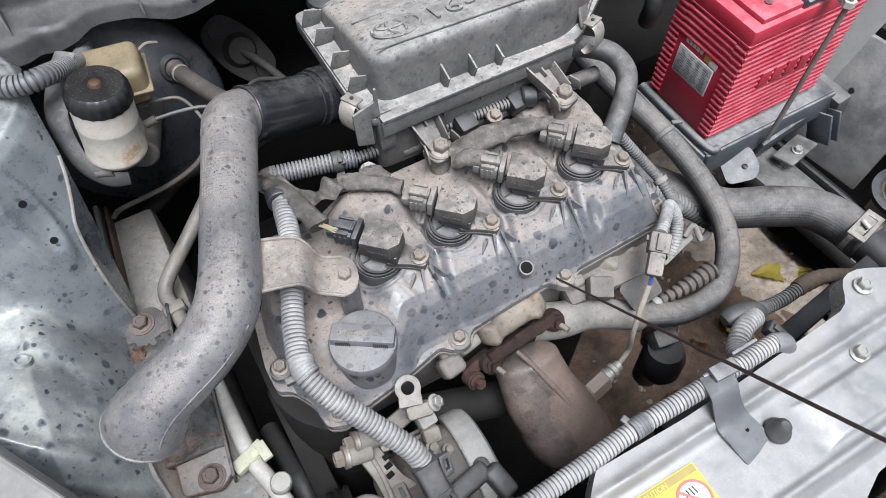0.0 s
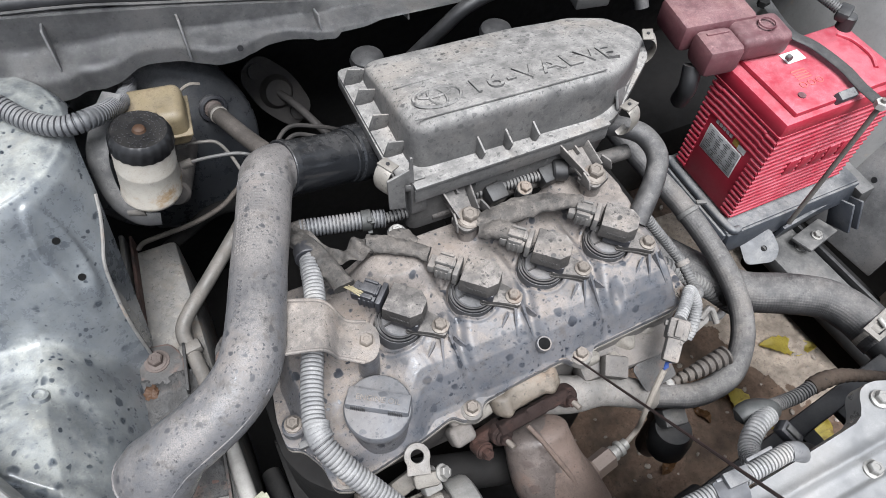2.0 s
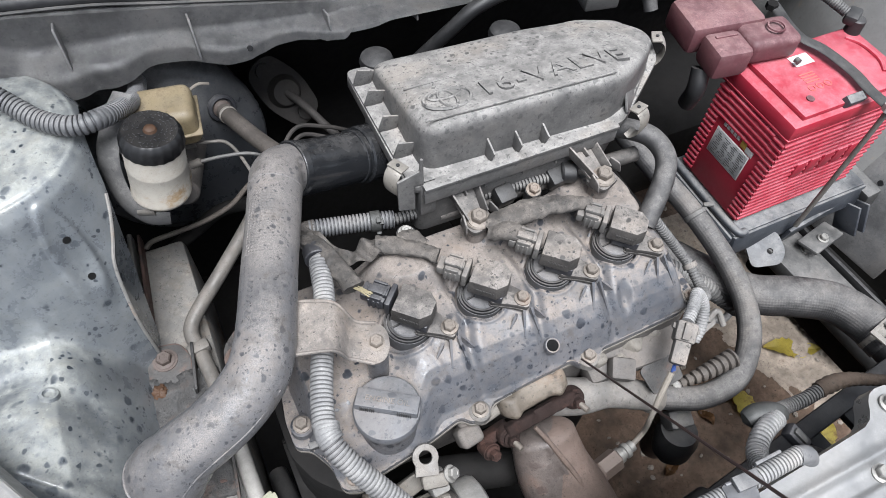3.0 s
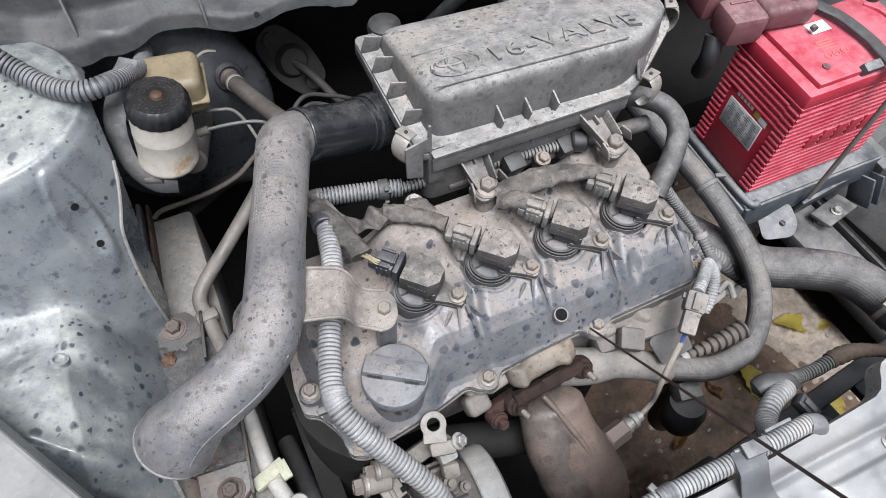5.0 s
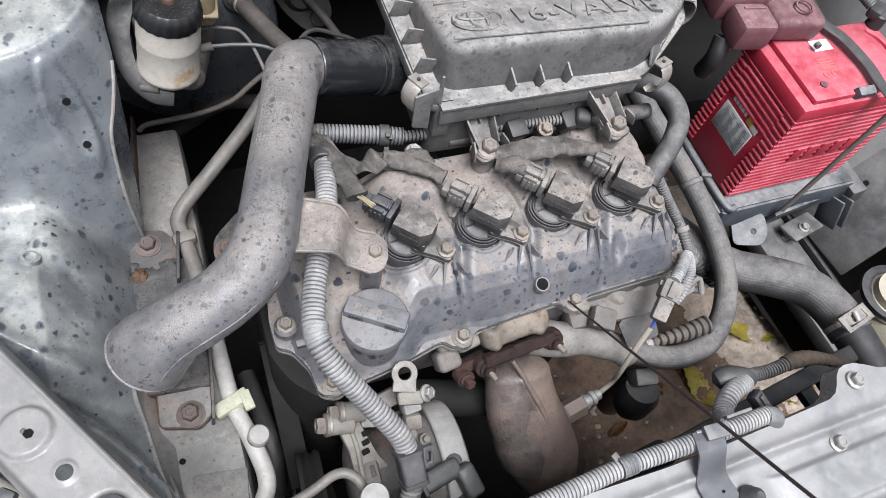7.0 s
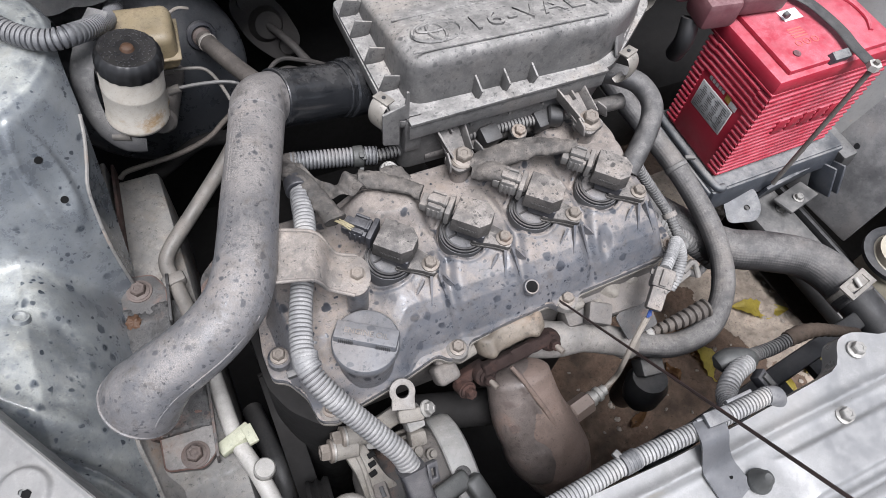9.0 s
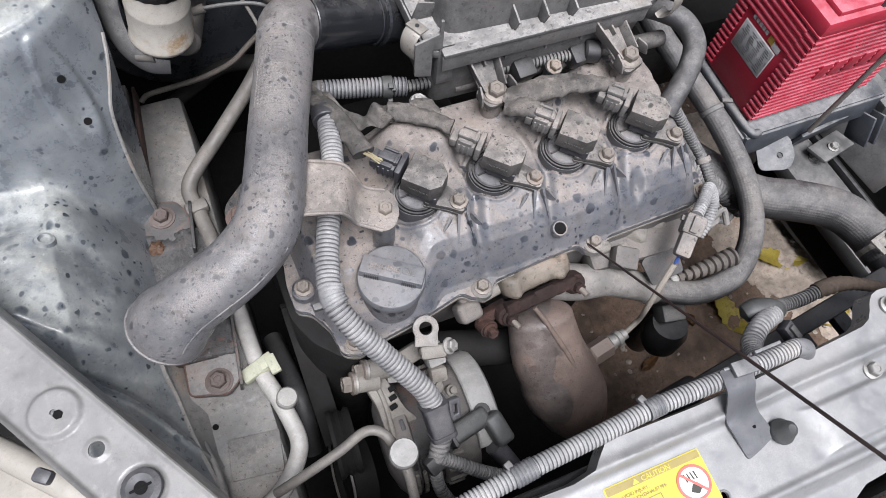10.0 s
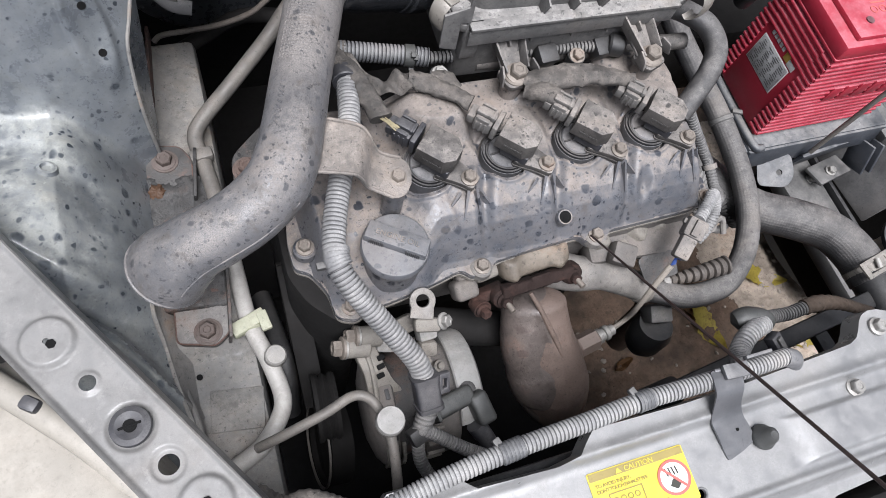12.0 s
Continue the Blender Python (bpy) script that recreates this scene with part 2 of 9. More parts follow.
M = {
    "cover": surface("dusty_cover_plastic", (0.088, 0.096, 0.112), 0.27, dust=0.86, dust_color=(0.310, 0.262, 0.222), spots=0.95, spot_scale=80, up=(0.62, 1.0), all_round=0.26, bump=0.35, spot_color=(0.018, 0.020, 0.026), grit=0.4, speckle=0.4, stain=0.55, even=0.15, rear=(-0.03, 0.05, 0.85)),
    "cap_grey": surface("grey_cap_plastic", (0.105, 0.110, 0.122), 0.35, dust=0.7, dust_color=(0.225, 0.215, 0.21), up=(0.4, 1.0), all_round=0.2, spots=0.5, spot_scale=110, spot_color=(0.03, 0.032, 0.036), grit=0.2, speckle=0.2, stain=0.3),
    "cap_black": surface("black_cap_plastic", (0.010, 0.010, 0.011), 0.36, dust=0.14, dust_color=(0.12, 0.105, 0.085), up=(0.5, 1.0), all_round=0.05, stain=0.05),
    "tape_brown": surface("brown_cloth_tape", (0.055, 0.038, 0.026), 0.8, dust=0.5, dust_color=(0.115, 0.085, 0.064), bump=1.0, stain=0.5),
    "loom_mid": surface("mid_grey_corrugated_sleeve", (0.075, 0.077, 0.083), 0.42, dust=0.6, dust_color=(0.30, 0.295, 0.29), up=(0.15, 0.95), all_round=0.14),
    "strap": surface("dark_glossy_steel_strap", (0.12, 0.122, 0.130), 0.30, 0.3, dust=0.3, dust_color=(0.16, 0.155, 0.15), up=(0.4, 1.0), all_round=0.1, stain=0.15),
    "rust_brown": surface("brown_rust_spot", (0.075, 0.035, 0.015), 0.7, bump=0.5, wear=0.4),
    "sensor_brown": surface("heat_browned_steel", (0.17, 0.13, 0.108), 0.5, 0.2, dust=0.3, dust_color=(0.22, 0.175, 0.15), rust=0.3, rust_color=(0.10, 0.06, 0.042)),
    "void": surface("deep_black", (0.004, 0.004, 0.004), 0.9, stain=0.0, spec=0.1),
    "rust_dark": surface("dark_rusted_steel", (0.034, 0.021, 0.018), 0.9, 0.05, rust=0.5, rust_color=(0.036, 0.019, 0.015), bump=1.2, wear=0.4, stain=0.6),
    "tape": surface("dusty_cloth_tape", (0.035, 0.033, 0.031), 0.75, dust=0.85, even=0.1, dust_color=(0.21, 0.185, 0.163), up=(-0.2, 0.9), all_round=0.3, bump=1.0, grain=420, spots=0.6, spot_scale=90, stain=0.7),
    "alloy_tan": surface("dusty_beige_casting", (0.22, 0.205, 0.18), 0.6, 0.2, dust=0.8, dust_color=(0.228, 0.206, 0.180), up=(-0.2, 0.85), all_round=0.35, bump=0.5, wear=0.25, spots=0.5, spot_scale=120),
    "alloy_pale": surface("pale_dusty_casting", (0.33, 0.325, 0.312), 0.5, 0.15, dust=0.7, dust_color=(0.275, 0.262, 0.242), up=(-0.2, 0.85), all_round=0.35, bump=0.3, wear=0.2, spots=0.4, spot_scale=120, grit=0.12, speckle=0.2, stain=0.2),
    # rust brown, set darker for the shade low on the shield
    "shield_rust": surface("shaded_rust_shield", (0.16, 0.115, 0.094), 0.6, 0.05, dust=0.4, dust_color=(0.20, 0.150, 0.125), rust=0.35, rust_color=(0.11, 0.06, 0.042), spots=0.6, spot_scale=70, bump=0.8, wear=0.35, grit=0.3, speckle=0.5, stain=0.5),
    "bellows": surface("brown_grey_rubber", (0.050, 0.043, 0.038), 0.6, dust=0.7, dust_color=(0.150, 0.130, 0.113), up=(-0.3, 0.8), all_round=0.35, bump=0.4, stain=0.4),
    "coil_mark": surface("dull_moulded_mark", (0.06, 0.057, 0.054), 0.5),
    "seat": surface("black_seat_plastic", (0.020, 0.020, 0.022), 0.4, dust=0.6, dust_color=(0.155, 0.145, 0.137), up=(0.6, 1.0), all_round=0.06, stain=0.3),
    "seat_grey": surface("dusty_grey_seat", (0.085, 0.085, 0.09), 0.45, dust=0.75, dust_color=(0.26, 0.25, 0.245), up=(0.3, 0.95), all_round=0.1, stain=0.3),
    "iron": surface("dusty_dark_iron", (0.030, 0.028, 0.027), 0.6, dust=0.6, dust_color=(0.085, 0.076, 0.070), up=(-0.3, 0.8), all_round=0.3, grit=0.5, spec=0.3),
    "foot": surface("dusty_foot_plastic", (0.035, 0.034, 0.035), 0.45, dust=0.9, dust_color=(0.29, 0.265, 0.242), up=(0.0, 0.8), all_round=0.32, stain=0.5),
    "boot": surface("grey_rubber_boot", (0.034, 0.036, 0.035), 0.45, dust=0.5, dust_color=(0.145, 0.143, 0.135), up=(0.1, 0.95), bump=0.25),
    "airbox": surface("dusty_airbox_plastic", (0.022, 0.023, 0.026), 0.42, dust=0.92, dust_color=(0.350, 0.335, 0.316), spots=0.6, spot_scale=130, up=(0.25, 0.97), all_round=0.36, bump=0.35, grit=0.2, speckle=0.35, stain=0.45, even=0.6, spot_color=(0.06, 0.058, 0.056)),
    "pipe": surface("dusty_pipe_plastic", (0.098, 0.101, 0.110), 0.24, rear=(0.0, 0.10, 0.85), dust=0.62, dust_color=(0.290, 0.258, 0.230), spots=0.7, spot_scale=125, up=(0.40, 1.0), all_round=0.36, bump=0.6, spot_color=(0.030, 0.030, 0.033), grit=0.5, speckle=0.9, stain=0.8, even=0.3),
    "bracket_dust": surface("dust_caked_bracket", (0.07, 0.07, 0.072), 0.5, dust=0.92, dust_color=(0.295, 0.258, 0.226), up=(-0.1, 0.8), all_round=0.45, rust=0.18, rust_color=(0.14, 0.09, 0.06), bump=0.6, stain=0.6, even=0.5),
    "mount_dark": surface("grimy_mount_plate", (0.016, 0.016, 0.016), 0.5, dust=0.42, dust_color=(0.15, 0.142, 0.135), even=-0.25, rust=0.22, rust_color=(0.075, 0.04, 0.028), spots=1.0, spot_scale=160, bump=1.2, stain=0.9, spot_color=(0.015, 0.014, 0.014), grit=0.7, speckle=0.8),
    "rubber_gloss": surface("black_hose_rubber", (0.012, 0.013, 0.015), 0.12, dust=0.30, even=0.0, dust_color=(0.22, 0.21, 0.20), spots=0.5, up=(0.6, 1.0), all_round=0.06),
    "rubber": surface("dusty_rubber_hose", (0.022, 0.022, 0.024), 0.5, dust=0.8, dust_color=(0.225, 0.213, 0.202), up=(0.15, 0.95), all_round=0.14, grain=500, bump=0.35),
    "loom": surface("grey_corrugated_sleeve", (0.15, 0.15, 0.155), 0.45, dust=0.85, dust_color=(0.40, 0.392, 0.378), up=(-0.1, 0.9), all_round=0.40, grit=0.12, stain=0.12),
    "loom_dark": surface("dark_corrugated_sleeve", (0.05, 0.05, 0.053), 0.55, dust=0.8, dust_color=(0.28, 0.27, 0.255), up=(-0.1, 0.8), all_round=0.2),
    "black": surface("black_plastic", (0.014, 0.014, 0.015), 0.45, dust=0.4, dust_color=(0.15, 0.145, 0.14), up=(0.3, 0.95), all_round=0.08),
    # grimy metal deep in the bay, its shade put into a near-black colour
    "dark": surface("shaded_grimy_metal", (0.0075, 0.007, 0.0068), 0.8, dust=0.3, dust_color=(0.020, 0.0175, 0.016), all_round=0.15, stain=0.2, spec=0.2),
    "coil": surface("dusty_coil_plastic", (0.022, 0.021, 0.021), 0.45, dust=0.95, dust_color=(0.275, 0.250, 0.228), spots=0.9, spot_scale=115, up=(0.15, 0.95), all_round=0.26, bump=0.7, spot_color=(0.05, 0.046, 0.043), stain=0.6),
    "plug": surface("dusty_grey_connector", (0.10, 0.10, 0.098), 0.5, dust=0.9, dust_color=(0.30, 0.265, 0.235), up=(0.0, 0.8), all_round=0.3, stain=0.55, grit=0.15),
    "plug_dark": surface("dark_connector", (0.025, 0.026, 0.032), 0.42, dust=0.42, dust_color=(0.22, 0.21, 0.205), up=(0.2, 0.95), all_round=0.15),
    "bolt": surface("tarnished_bolt_steel", (0.24, 0.21, 0.18), 0.42, 0.5, dust=0.6, dust_color=(0.25, 0.215, 0.185), rust=0.35, rust_color=(0.11, 0.072, 0.050), up=(0.2, 0.95)),
    "bolt_grey": surface("zinc_bolt_steel", (0.36, 0.35, 0.33), 0.42, 0.7, dust=0.6, dust_color=(0.33, 0.31, 0.28), up=(0.2, 0.95), stain=0.15),
    "alloy": surface("dusty_cast_alloy", (0.25, 0.24, 0.228), 0.55, 0.4, dust=0.75, dust_color=(0.262, 0.236, 0.208), up=(-0.3, 0.8), all_round=0.3, bump=0.7, wear=0.35, stain=0.4),
    "alloy_dark": surface("grimy_cast_alloy", (0.115, 0.107, 0.102), 0.65, 0.3, dust=0.6, even=0.1, dust_color=(0.215, 0.19, 0.168), up=(-0.2, 0.8), bump=0.4, wear=0.3),
    # heat stain and rust, with the base darkened for shade in the bay
    "manifold": surface("shaded_heat_stained_shield", (0.105, 0.086, 0.078), 0.40, 0.15, dust=0.55, even=0.0, dust_color=(0.200, 0.168, 0.150), rust=0.22, rust_color=(0.11, 0.07, 0.055), spots=0.7, spot_scale=60, up=(-0.1, 0.95), bump=0.7, wear=0.35, spot_color=(0.085, 0.066, 0.060), grit=0.35, speckle=0.55, stain=0.55),
    "rusty": surface("rusted_steel", (0.06, 0.042, 0.038), 0.8, 0.2, dust=0.3, dust_color=(0.18, 0.14, 0.12), rust=0.8, rust_color=(0.055, 0.028, 0.022), bump=0.8),
    "tan": surface("oil_stained_alloy", (0.17, 0.142, 0.112), 0.5, 0.1, dust=0.5, even=0.0, dust_color=(0.27, 0.232, 0.19), rust=0.35, rust_color=(0.12, 0.08, 0.055), bump=0.9, wear=0.4, stain=0.8),
    # base darkened for dark reflections, side dust raised in place of reflected sky
    "wing": surface("silver_wing_paint", (0.145, 0.163, 0.190), 0.16, 0.4, dust=0.84, dust_color=(0.405, 0.412, 0.372), spots=0.95, spot_scale=66, up=(0.25, 0.94), all_round=0.33, coat=0.5, bump=0.08, spot_color=(0.040, 0.048, 0.056), grit=0.2, speckle=0.2, stain=0.30, soft=0.18, even=0.28),
    "paint": surface("silver_panel_paint", (0.285, 0.285, 0.284), 0.28, 0.5, dust=0.5, dust_color=(0.315, 0.308, 0.296), up=(0.3, 0.95), coat=0.4, bump=0.06, wear=0.06, grit=0.25, stain=0.08),
    "brace": surface("dusty_silver_brace_paint", (0.22, 0.218, 0.212), 0.35, 0.25, dust=0.75, dust_color=(0.245, 0.236, 0.224), up=(0.2, 0.95), coat=0.2, bump=0.06, wear=0.12, rust=0.10, rust_color=(0.24, 0.18, 0.13), grit=0.12, speckle=0.15, stain=0.12),
    "rail": surface("dusty_rail_paint", (0.17, 0.17, 0.168), 0.45, 0.1, dust=0.85, dust_color=(0.275, 0.254, 0.226), up=(0.1, 0.9), all_round=0.4, rust=0.24, rust_color=(0.16, 0.10, 0.065), wear=0.25, grit=0.15, speckle=0.3, stain=0.5),
    "mount": surface("rusty_mount_plate", (0.060, 0.058, 0.057), 0.6, 0.1, dust=0.5, dust_color=(0.118, 0.110, 0.102), rust=0.36, rust_color=(0.085, 0.045, 0.032), spots=0.9, spot_scale=120, bump=0.9, stain=0.7, spot_color=(0.04, 0.037, 0.036), grit=0.5, speckle=0.6),
    "bolt_brown": surface("rust_brown_bolt", (0.095, 0.072, 0.062), 0.6, 0.1, dust=0.35, dust_color=(0.150, 0.125, 0.112), rust=0.4, rust_color=(0.055, 0.033, 0.026), bump=0.8),
    "mount_pale": surface("rust_flecked_pale_plate", (0.12, 0.115, 0.11), 0.55, 0.1, dust=0.75, dust_color=(0.27, 0.252, 0.236), rust=0.25, rust_color=(0.10, 0.055, 0.04), spots=0.4, spot_scale=120, stain=0.5, grit=0.3),
    "cowl": surface("dusty_cowl_panel", (0.12, 0.12, 0.124), 0.36, 0.2, dust=0.65, dust_color=(0.33, 0.322, 0.312), up=(-0.3, 0.7), all_round=0.45, wear=0.25, grit=0.12, speckle=0.25, stain=0.25),
    "strip": surface("weatherstrip_rubber", (0.012, 0.012, 0.014), 0.5, dust=0.3, dust_color=(0.2, 0.2, 0.2)),
    "booster": surface("black_booster_paint", (0.026, 0.029, 0.034), 0.28, dust=0.75, dust_color=(0.19, 0.182, 0.175), grit=0.6, spots=0.6, spot_scale=110, up=(0.2, 0.9), all_round=0.12),
    "tank": surface("yellowed_tank_plastic", (0.24, 0.19, 0.11), 0.42, dust=0.5, dust_color=(0.24, 0.20, 0.145), up=(-0.2, 0.9), wear=0.3, rust=0.4, rust_color=(0.09, 0.06, 0.03), stain=0.5),
    "tank_white": surface("white_tank_plastic", (0.46, 0.435, 0.39), 0.36, dust=0.4, dust_color=(0.34, 0.26, 0.17), up=(-0.5, 0.8), all_round=0.35, wear=0.12, rust=0.30, rust_color=(0.20, 0.135, 0.07), grit=0.1, speckle=0.2, stain=0.2),
    "red": surface("red_battery_plastic", (0.36, 0.014, 0.034), 0.4, dust=0.5, dust_color=(0.58, 0.25, 0.29), up=(0.4, 0.95), all_round=0.14, wear=0.10, bump=0.08, grit=0.3, stain=0.1),
    "red_dusty": surface("dusty_red_cover", (0.085, 0.016, 0.025), 0.5, dust=0.88, dust_color=(0.27, 0.165, 0.165), up=(0.0, 0.85), all_round=0.3, stain=0.2),
    "paper": surface("printed_paper", (0.45, 0.45, 0.45), 0.7, wear=0.4, bump=0.05, grain=900, stain=0.9),
    "white": surface("white_paint", (0.70, 0.69, 0.67), 0.5, wear=0.06, bump=0.05, stain=0.06),
    "yellow": surface("yellow_sticker", (0.62, 0.51, 0.060), 0.35, wear=0.06, bump=0.03, stain=0.03),
    "ink": surface("black_ink", (0.03, 0.028, 0.02), 0.5, bump=0.02, stain=0.03),
    "ink_brown": surface("brown_ink", (0.30, 0.235, 0.07), 0.5, bump=0.02, stain=0.03),
    "red_ink": surface("red_ink", (0.60, 0.13, 0.11), 0.4, bump=0.02, stain=0.03),
    "gold": surface("gold_label_ink", (0.55, 0.36, 0.08), 0.4, bump=0.02, stain=0.03),
    "tray": surface("dusty_tray_plastic", (0.03, 0.035, 0.045), 0.4, dust=0.62, dust_color=(0.33, 0.325, 0.315), up=(0.35, 0.97), wear=0.25, all_round=0.12, grit=0.15, speckle=0.25, stain=0.4),
    "grey_panel": surface("dusty_grey_metal", (0.085, 0.085, 0.085), 0.45, 0.3, dust=0.7, dust_color=(0.23, 0.22, 0.208), up=(0.1, 0.95), wear=0.25, all_round=0.2, grit=0.15, speckle=0.3),
    "pipe_alu": surface("dull_alloy_pipe", (0.43, 0.415, 0.39), 0.4, 0.2, dust=0.5, dust_color=(0.355, 0.335, 0.305), up=(-0.2, 0.8), wear=0.12, stain=0.15),
    "pipe_dirty": surface("grimy_alloy_pipe", (0.13, 0.124, 0.115), 0.45, 0.3, dust=0.65, dust_color=(0.20, 0.175, 0.15), up=(-0.2, 0.8), wear=0.2),
    "clip_green": surface("pale_green_clip", (0.34, 0.35, 0.25), 0.5, dust=0.5, dust_color=(0.33, 0.315, 0.26), stain=0.2),
    "brass": surface("dull_brass_clip", (0.30, 0.275, 0.24), 0.42, 0.4, dust=0.7, dust_color=(0.32, 0.30, 0.275), up=(0.0, 0.8), stain=0.5),
    "beige": surface("dusty_beige_plastic", (0.36, 0.335, 0.29), 0.5, dust=0.4, dust_color=(0.33, 0.30, 0.26), wear=0.15, stain=0.15, grit=0.1, speckle=0.2),
    "cream": surface("cream_bottle_plastic", (0.42, 0.38, 0.29), 0.4, dust=0.3, wear=0.1),
    "stick": surface("dark_stick_wood", (0.02, 0.013, 0.012), 0.35, wear=0.3),
    "white_wire": surface("grubby_white_sleeve", (0.25, 0.225, 0.195), 0.6, dust=0.5, dust_color=(0.28, 0.245, 0.20)),
    "blue_wire": surface("blue_wire", (0.03, 0.06, 0.2), 0.4),
    "straw_wire": surface("straw_wire", (0.30, 0.26, 0.16), 0.5),
    "tyre": surface("tyre_rubber", (0.02, 0.02, 0.02), 0.75, dust=0.5, dust_color=(0.11, 0.102, 0.095)),
    "leaf": surface("yellow_leaf", (0.5, 0.4, 0.07), 0.6, rust=0.25, rust_color=(0.16, 0.1, 0.03), bump=0.3),
    "leaf_dry": surface("dry_leaf", (0.2, 0.1, 0.04), 0.7, rust=0.25, rust_color=(0.1, 0.05, 0.02), bump=0.3),
    # brown earth, base lowered for the shade under the car
    "ground": surface("brown_earth", (0.125, 0.080, 0.055), 0.95, dust=0.3, dust_color=(0.24, 0.18, 0.13), wear=0.65, rust=0.45, rust_color=(0.065, 0.038, 0.026), bump=1.0, grain=90, stain=0.9, spots=0.6, spot_scale=40, spot_color=(0.075, 0.05, 0.036)),
    # same earth in a paler colour, for skylight beyond the car's shade
    "lit_earth": surface("skylit_earth", (0.33, 0.27, 0.215), 0.95, dust=0.3, dust_color=(0.45, 0.39, 0.33), wear=0.4, rust=0.22, rust_color=(0.18, 0.125, 0.09), bump=0.8, grain=120, stain=0.6),
    "stone": surface("pebble", (0.3, 0.26, 0.22), 0.9, wear=0.3),
}
# colours that hold shade or hole depth, and the dark rust, hardly shine
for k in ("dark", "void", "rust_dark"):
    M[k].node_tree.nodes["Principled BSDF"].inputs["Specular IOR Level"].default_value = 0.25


# ---- building helpers ----
PLACE = {}


def thing(name, at, label, category, group="", kind=""):
    ob = new(name)
    ob.empty_display_size = 0.02
    ob.location = at
    PLACE[ob] = Matrix.Translation(at)
    return tagged(ob, label, category, group, kind)


def finish(bm, name, material, smooth=35.0):
    me = bpy.data.meshes.new(name)
    bmesh.ops.recalc_face_normals(bm, faces=bm.faces)
    bm.to_mesh(me)
    bm.free()
    me.materials.append(material)
    me.polygons.foreach_set("use_smooth", [True] * len(me.polygons))
    me.set_sharp_from_angle(angle=radians(smooth))
    return me


def hang(ob, parent):
    ob.parent = parent
    ob.matrix_parent_inverse = PLACE.get(parent, Matrix()).inverted()
    return ob


def part(name, bm, material, parent, label="", smooth=35.0):
    """Links a bmesh, given in world places, as one mesh object under a thing or a part."""
    ob = hang(new(name, finish(bm, name, material, smooth)), parent)
    return tagged(ob, label) if label else ob


def piece(name, me, m, parent, label=""):
    """A part that shares its mesh with alike ones, at the pose m."""
    ob = hang(new(name, me), parent)
    ob.matrix_basis = m
    PLACE[ob] = m
    return tagged(ob, label) if label else ob


def solo(name, bm, material, label, category, group="", kind="", smooth=35.0):
    """A thing of one mesh, with its origin at its base."""
    me = finish(bm, name, material, smooth)
    co = np.empty(len(me.vertices) * 3)
    me.vertices.foreach_get("co", co)
    co = co.reshape(-1, 3)
    at = Vector(((co[:, 0].min() + co[:, 0].max()) / 2, (co[:, 1].min() + co[:, 1].max()) / 2, co[:, 2].min()))
    me.transform(Matrix.Translation(-at))
    ob = new(name, me)
    ob.location = at
    PLACE[ob] = Matrix.Translation(at)
    return tagged(ob, label, category, group, kind)


def aim(at, way, spin=0.0):
    """A pose at a place whose z axis points along way."""
    return Matrix.Translation(at) @ Vector(way).to_track_quat("Z", "Y").to_matrix().to_4x4() @ pose(0, 0, 0, 0, 0, spin)


def box(size, m=None, bevel=0.0, bm=None, segments=2):
    out = bm or bmesh.new()
    b = bmesh.new()
    bmesh.ops.create_cube(b, size=1)
    for v in b.verts:
        v.co = Vector((v.co.x * size[0], v.co.y * size[1], v.co.z * size[2]))
    if bevel:
        bmesh.ops.bevel(b, geom=b.edges[:], offset=bevel, segments=segments, profile=0.5, affect="EDGES")
    return join(out, b, m)


def join(out, b, m=None):
    if m is not None:
        b.transform(m)
    me = bpy.data.meshes.new("tmp")
    b.to_mesh(me)
    b.free()
    out.from_mesh(me)
    bpy.data.meshes.remove(me)
    return out


def lathe(profile, m=None, seg=24, bm=None, flute=None):
    """A turned shape: profile of (radius, height) about z. flute: (count, depth) scallops where radius is over half the largest."""
    out = bm or bmesh.new()
    b = bmesh.new()
    top = max(r for r, _ in profile)
    rings = []
    for r, z in profile:
        ring = []
        for i in range(seg):
            a = 2 * math.pi * i / seg
            k = r
            if flute and r > 0.9 * top:
                k = r - flute[1] * (0.5 + 0.5 * math.cos(flute[0] * a))
            ring.append(b.verts.new((k * math.cos(a), k * math.sin(a), z)))
        rings.append(ring)
    for p, q in zip(rings, rings[1:]):
        for i in range(seg):
            j = (i + 1) % seg
            b.faces.new((p[i], p[j], q[j], q[i]))
    if profile[0][0] > 1e-5 and abs(profile[0][0] - profile[-1][0]) < 1e-6:
        for i in range(seg):
            j = (i + 1) % seg
            if abs(profile[0][1] - profile[-1][1]) > 1e-7:
                b.faces.new((rings[-1][i], rings[-1][j], rings[0][j], rings[0][i]))
    else:
        if profile[0][0] > 1e-5:
            b.faces.new(rings[0][::-1])
        if profile[-1][0] > 1e-5:
            b.faces.new(rings[-1])
    bmesh.ops.remove_doubles(b, verts=b.verts, dist=1e-6)
    return join(out, b, m)


def cyl(p, q, r, r2=None, seg=20, bm=None, bevel=0.0):
    p, q = Vector(p), Vector(q)
    n = (q - p).length
    r2 = r if r2 is None else r2
    prof = [(0, 0), (r, 0), (r2, n), (0, n)] if not bevel else [(0, 0), (r - bevel, 0), (r, bevel), (r2, n - bevel), (r2 - bevel, n), (0, n)]
    return lathe(prof, aim(p, q - p), seg, bm)


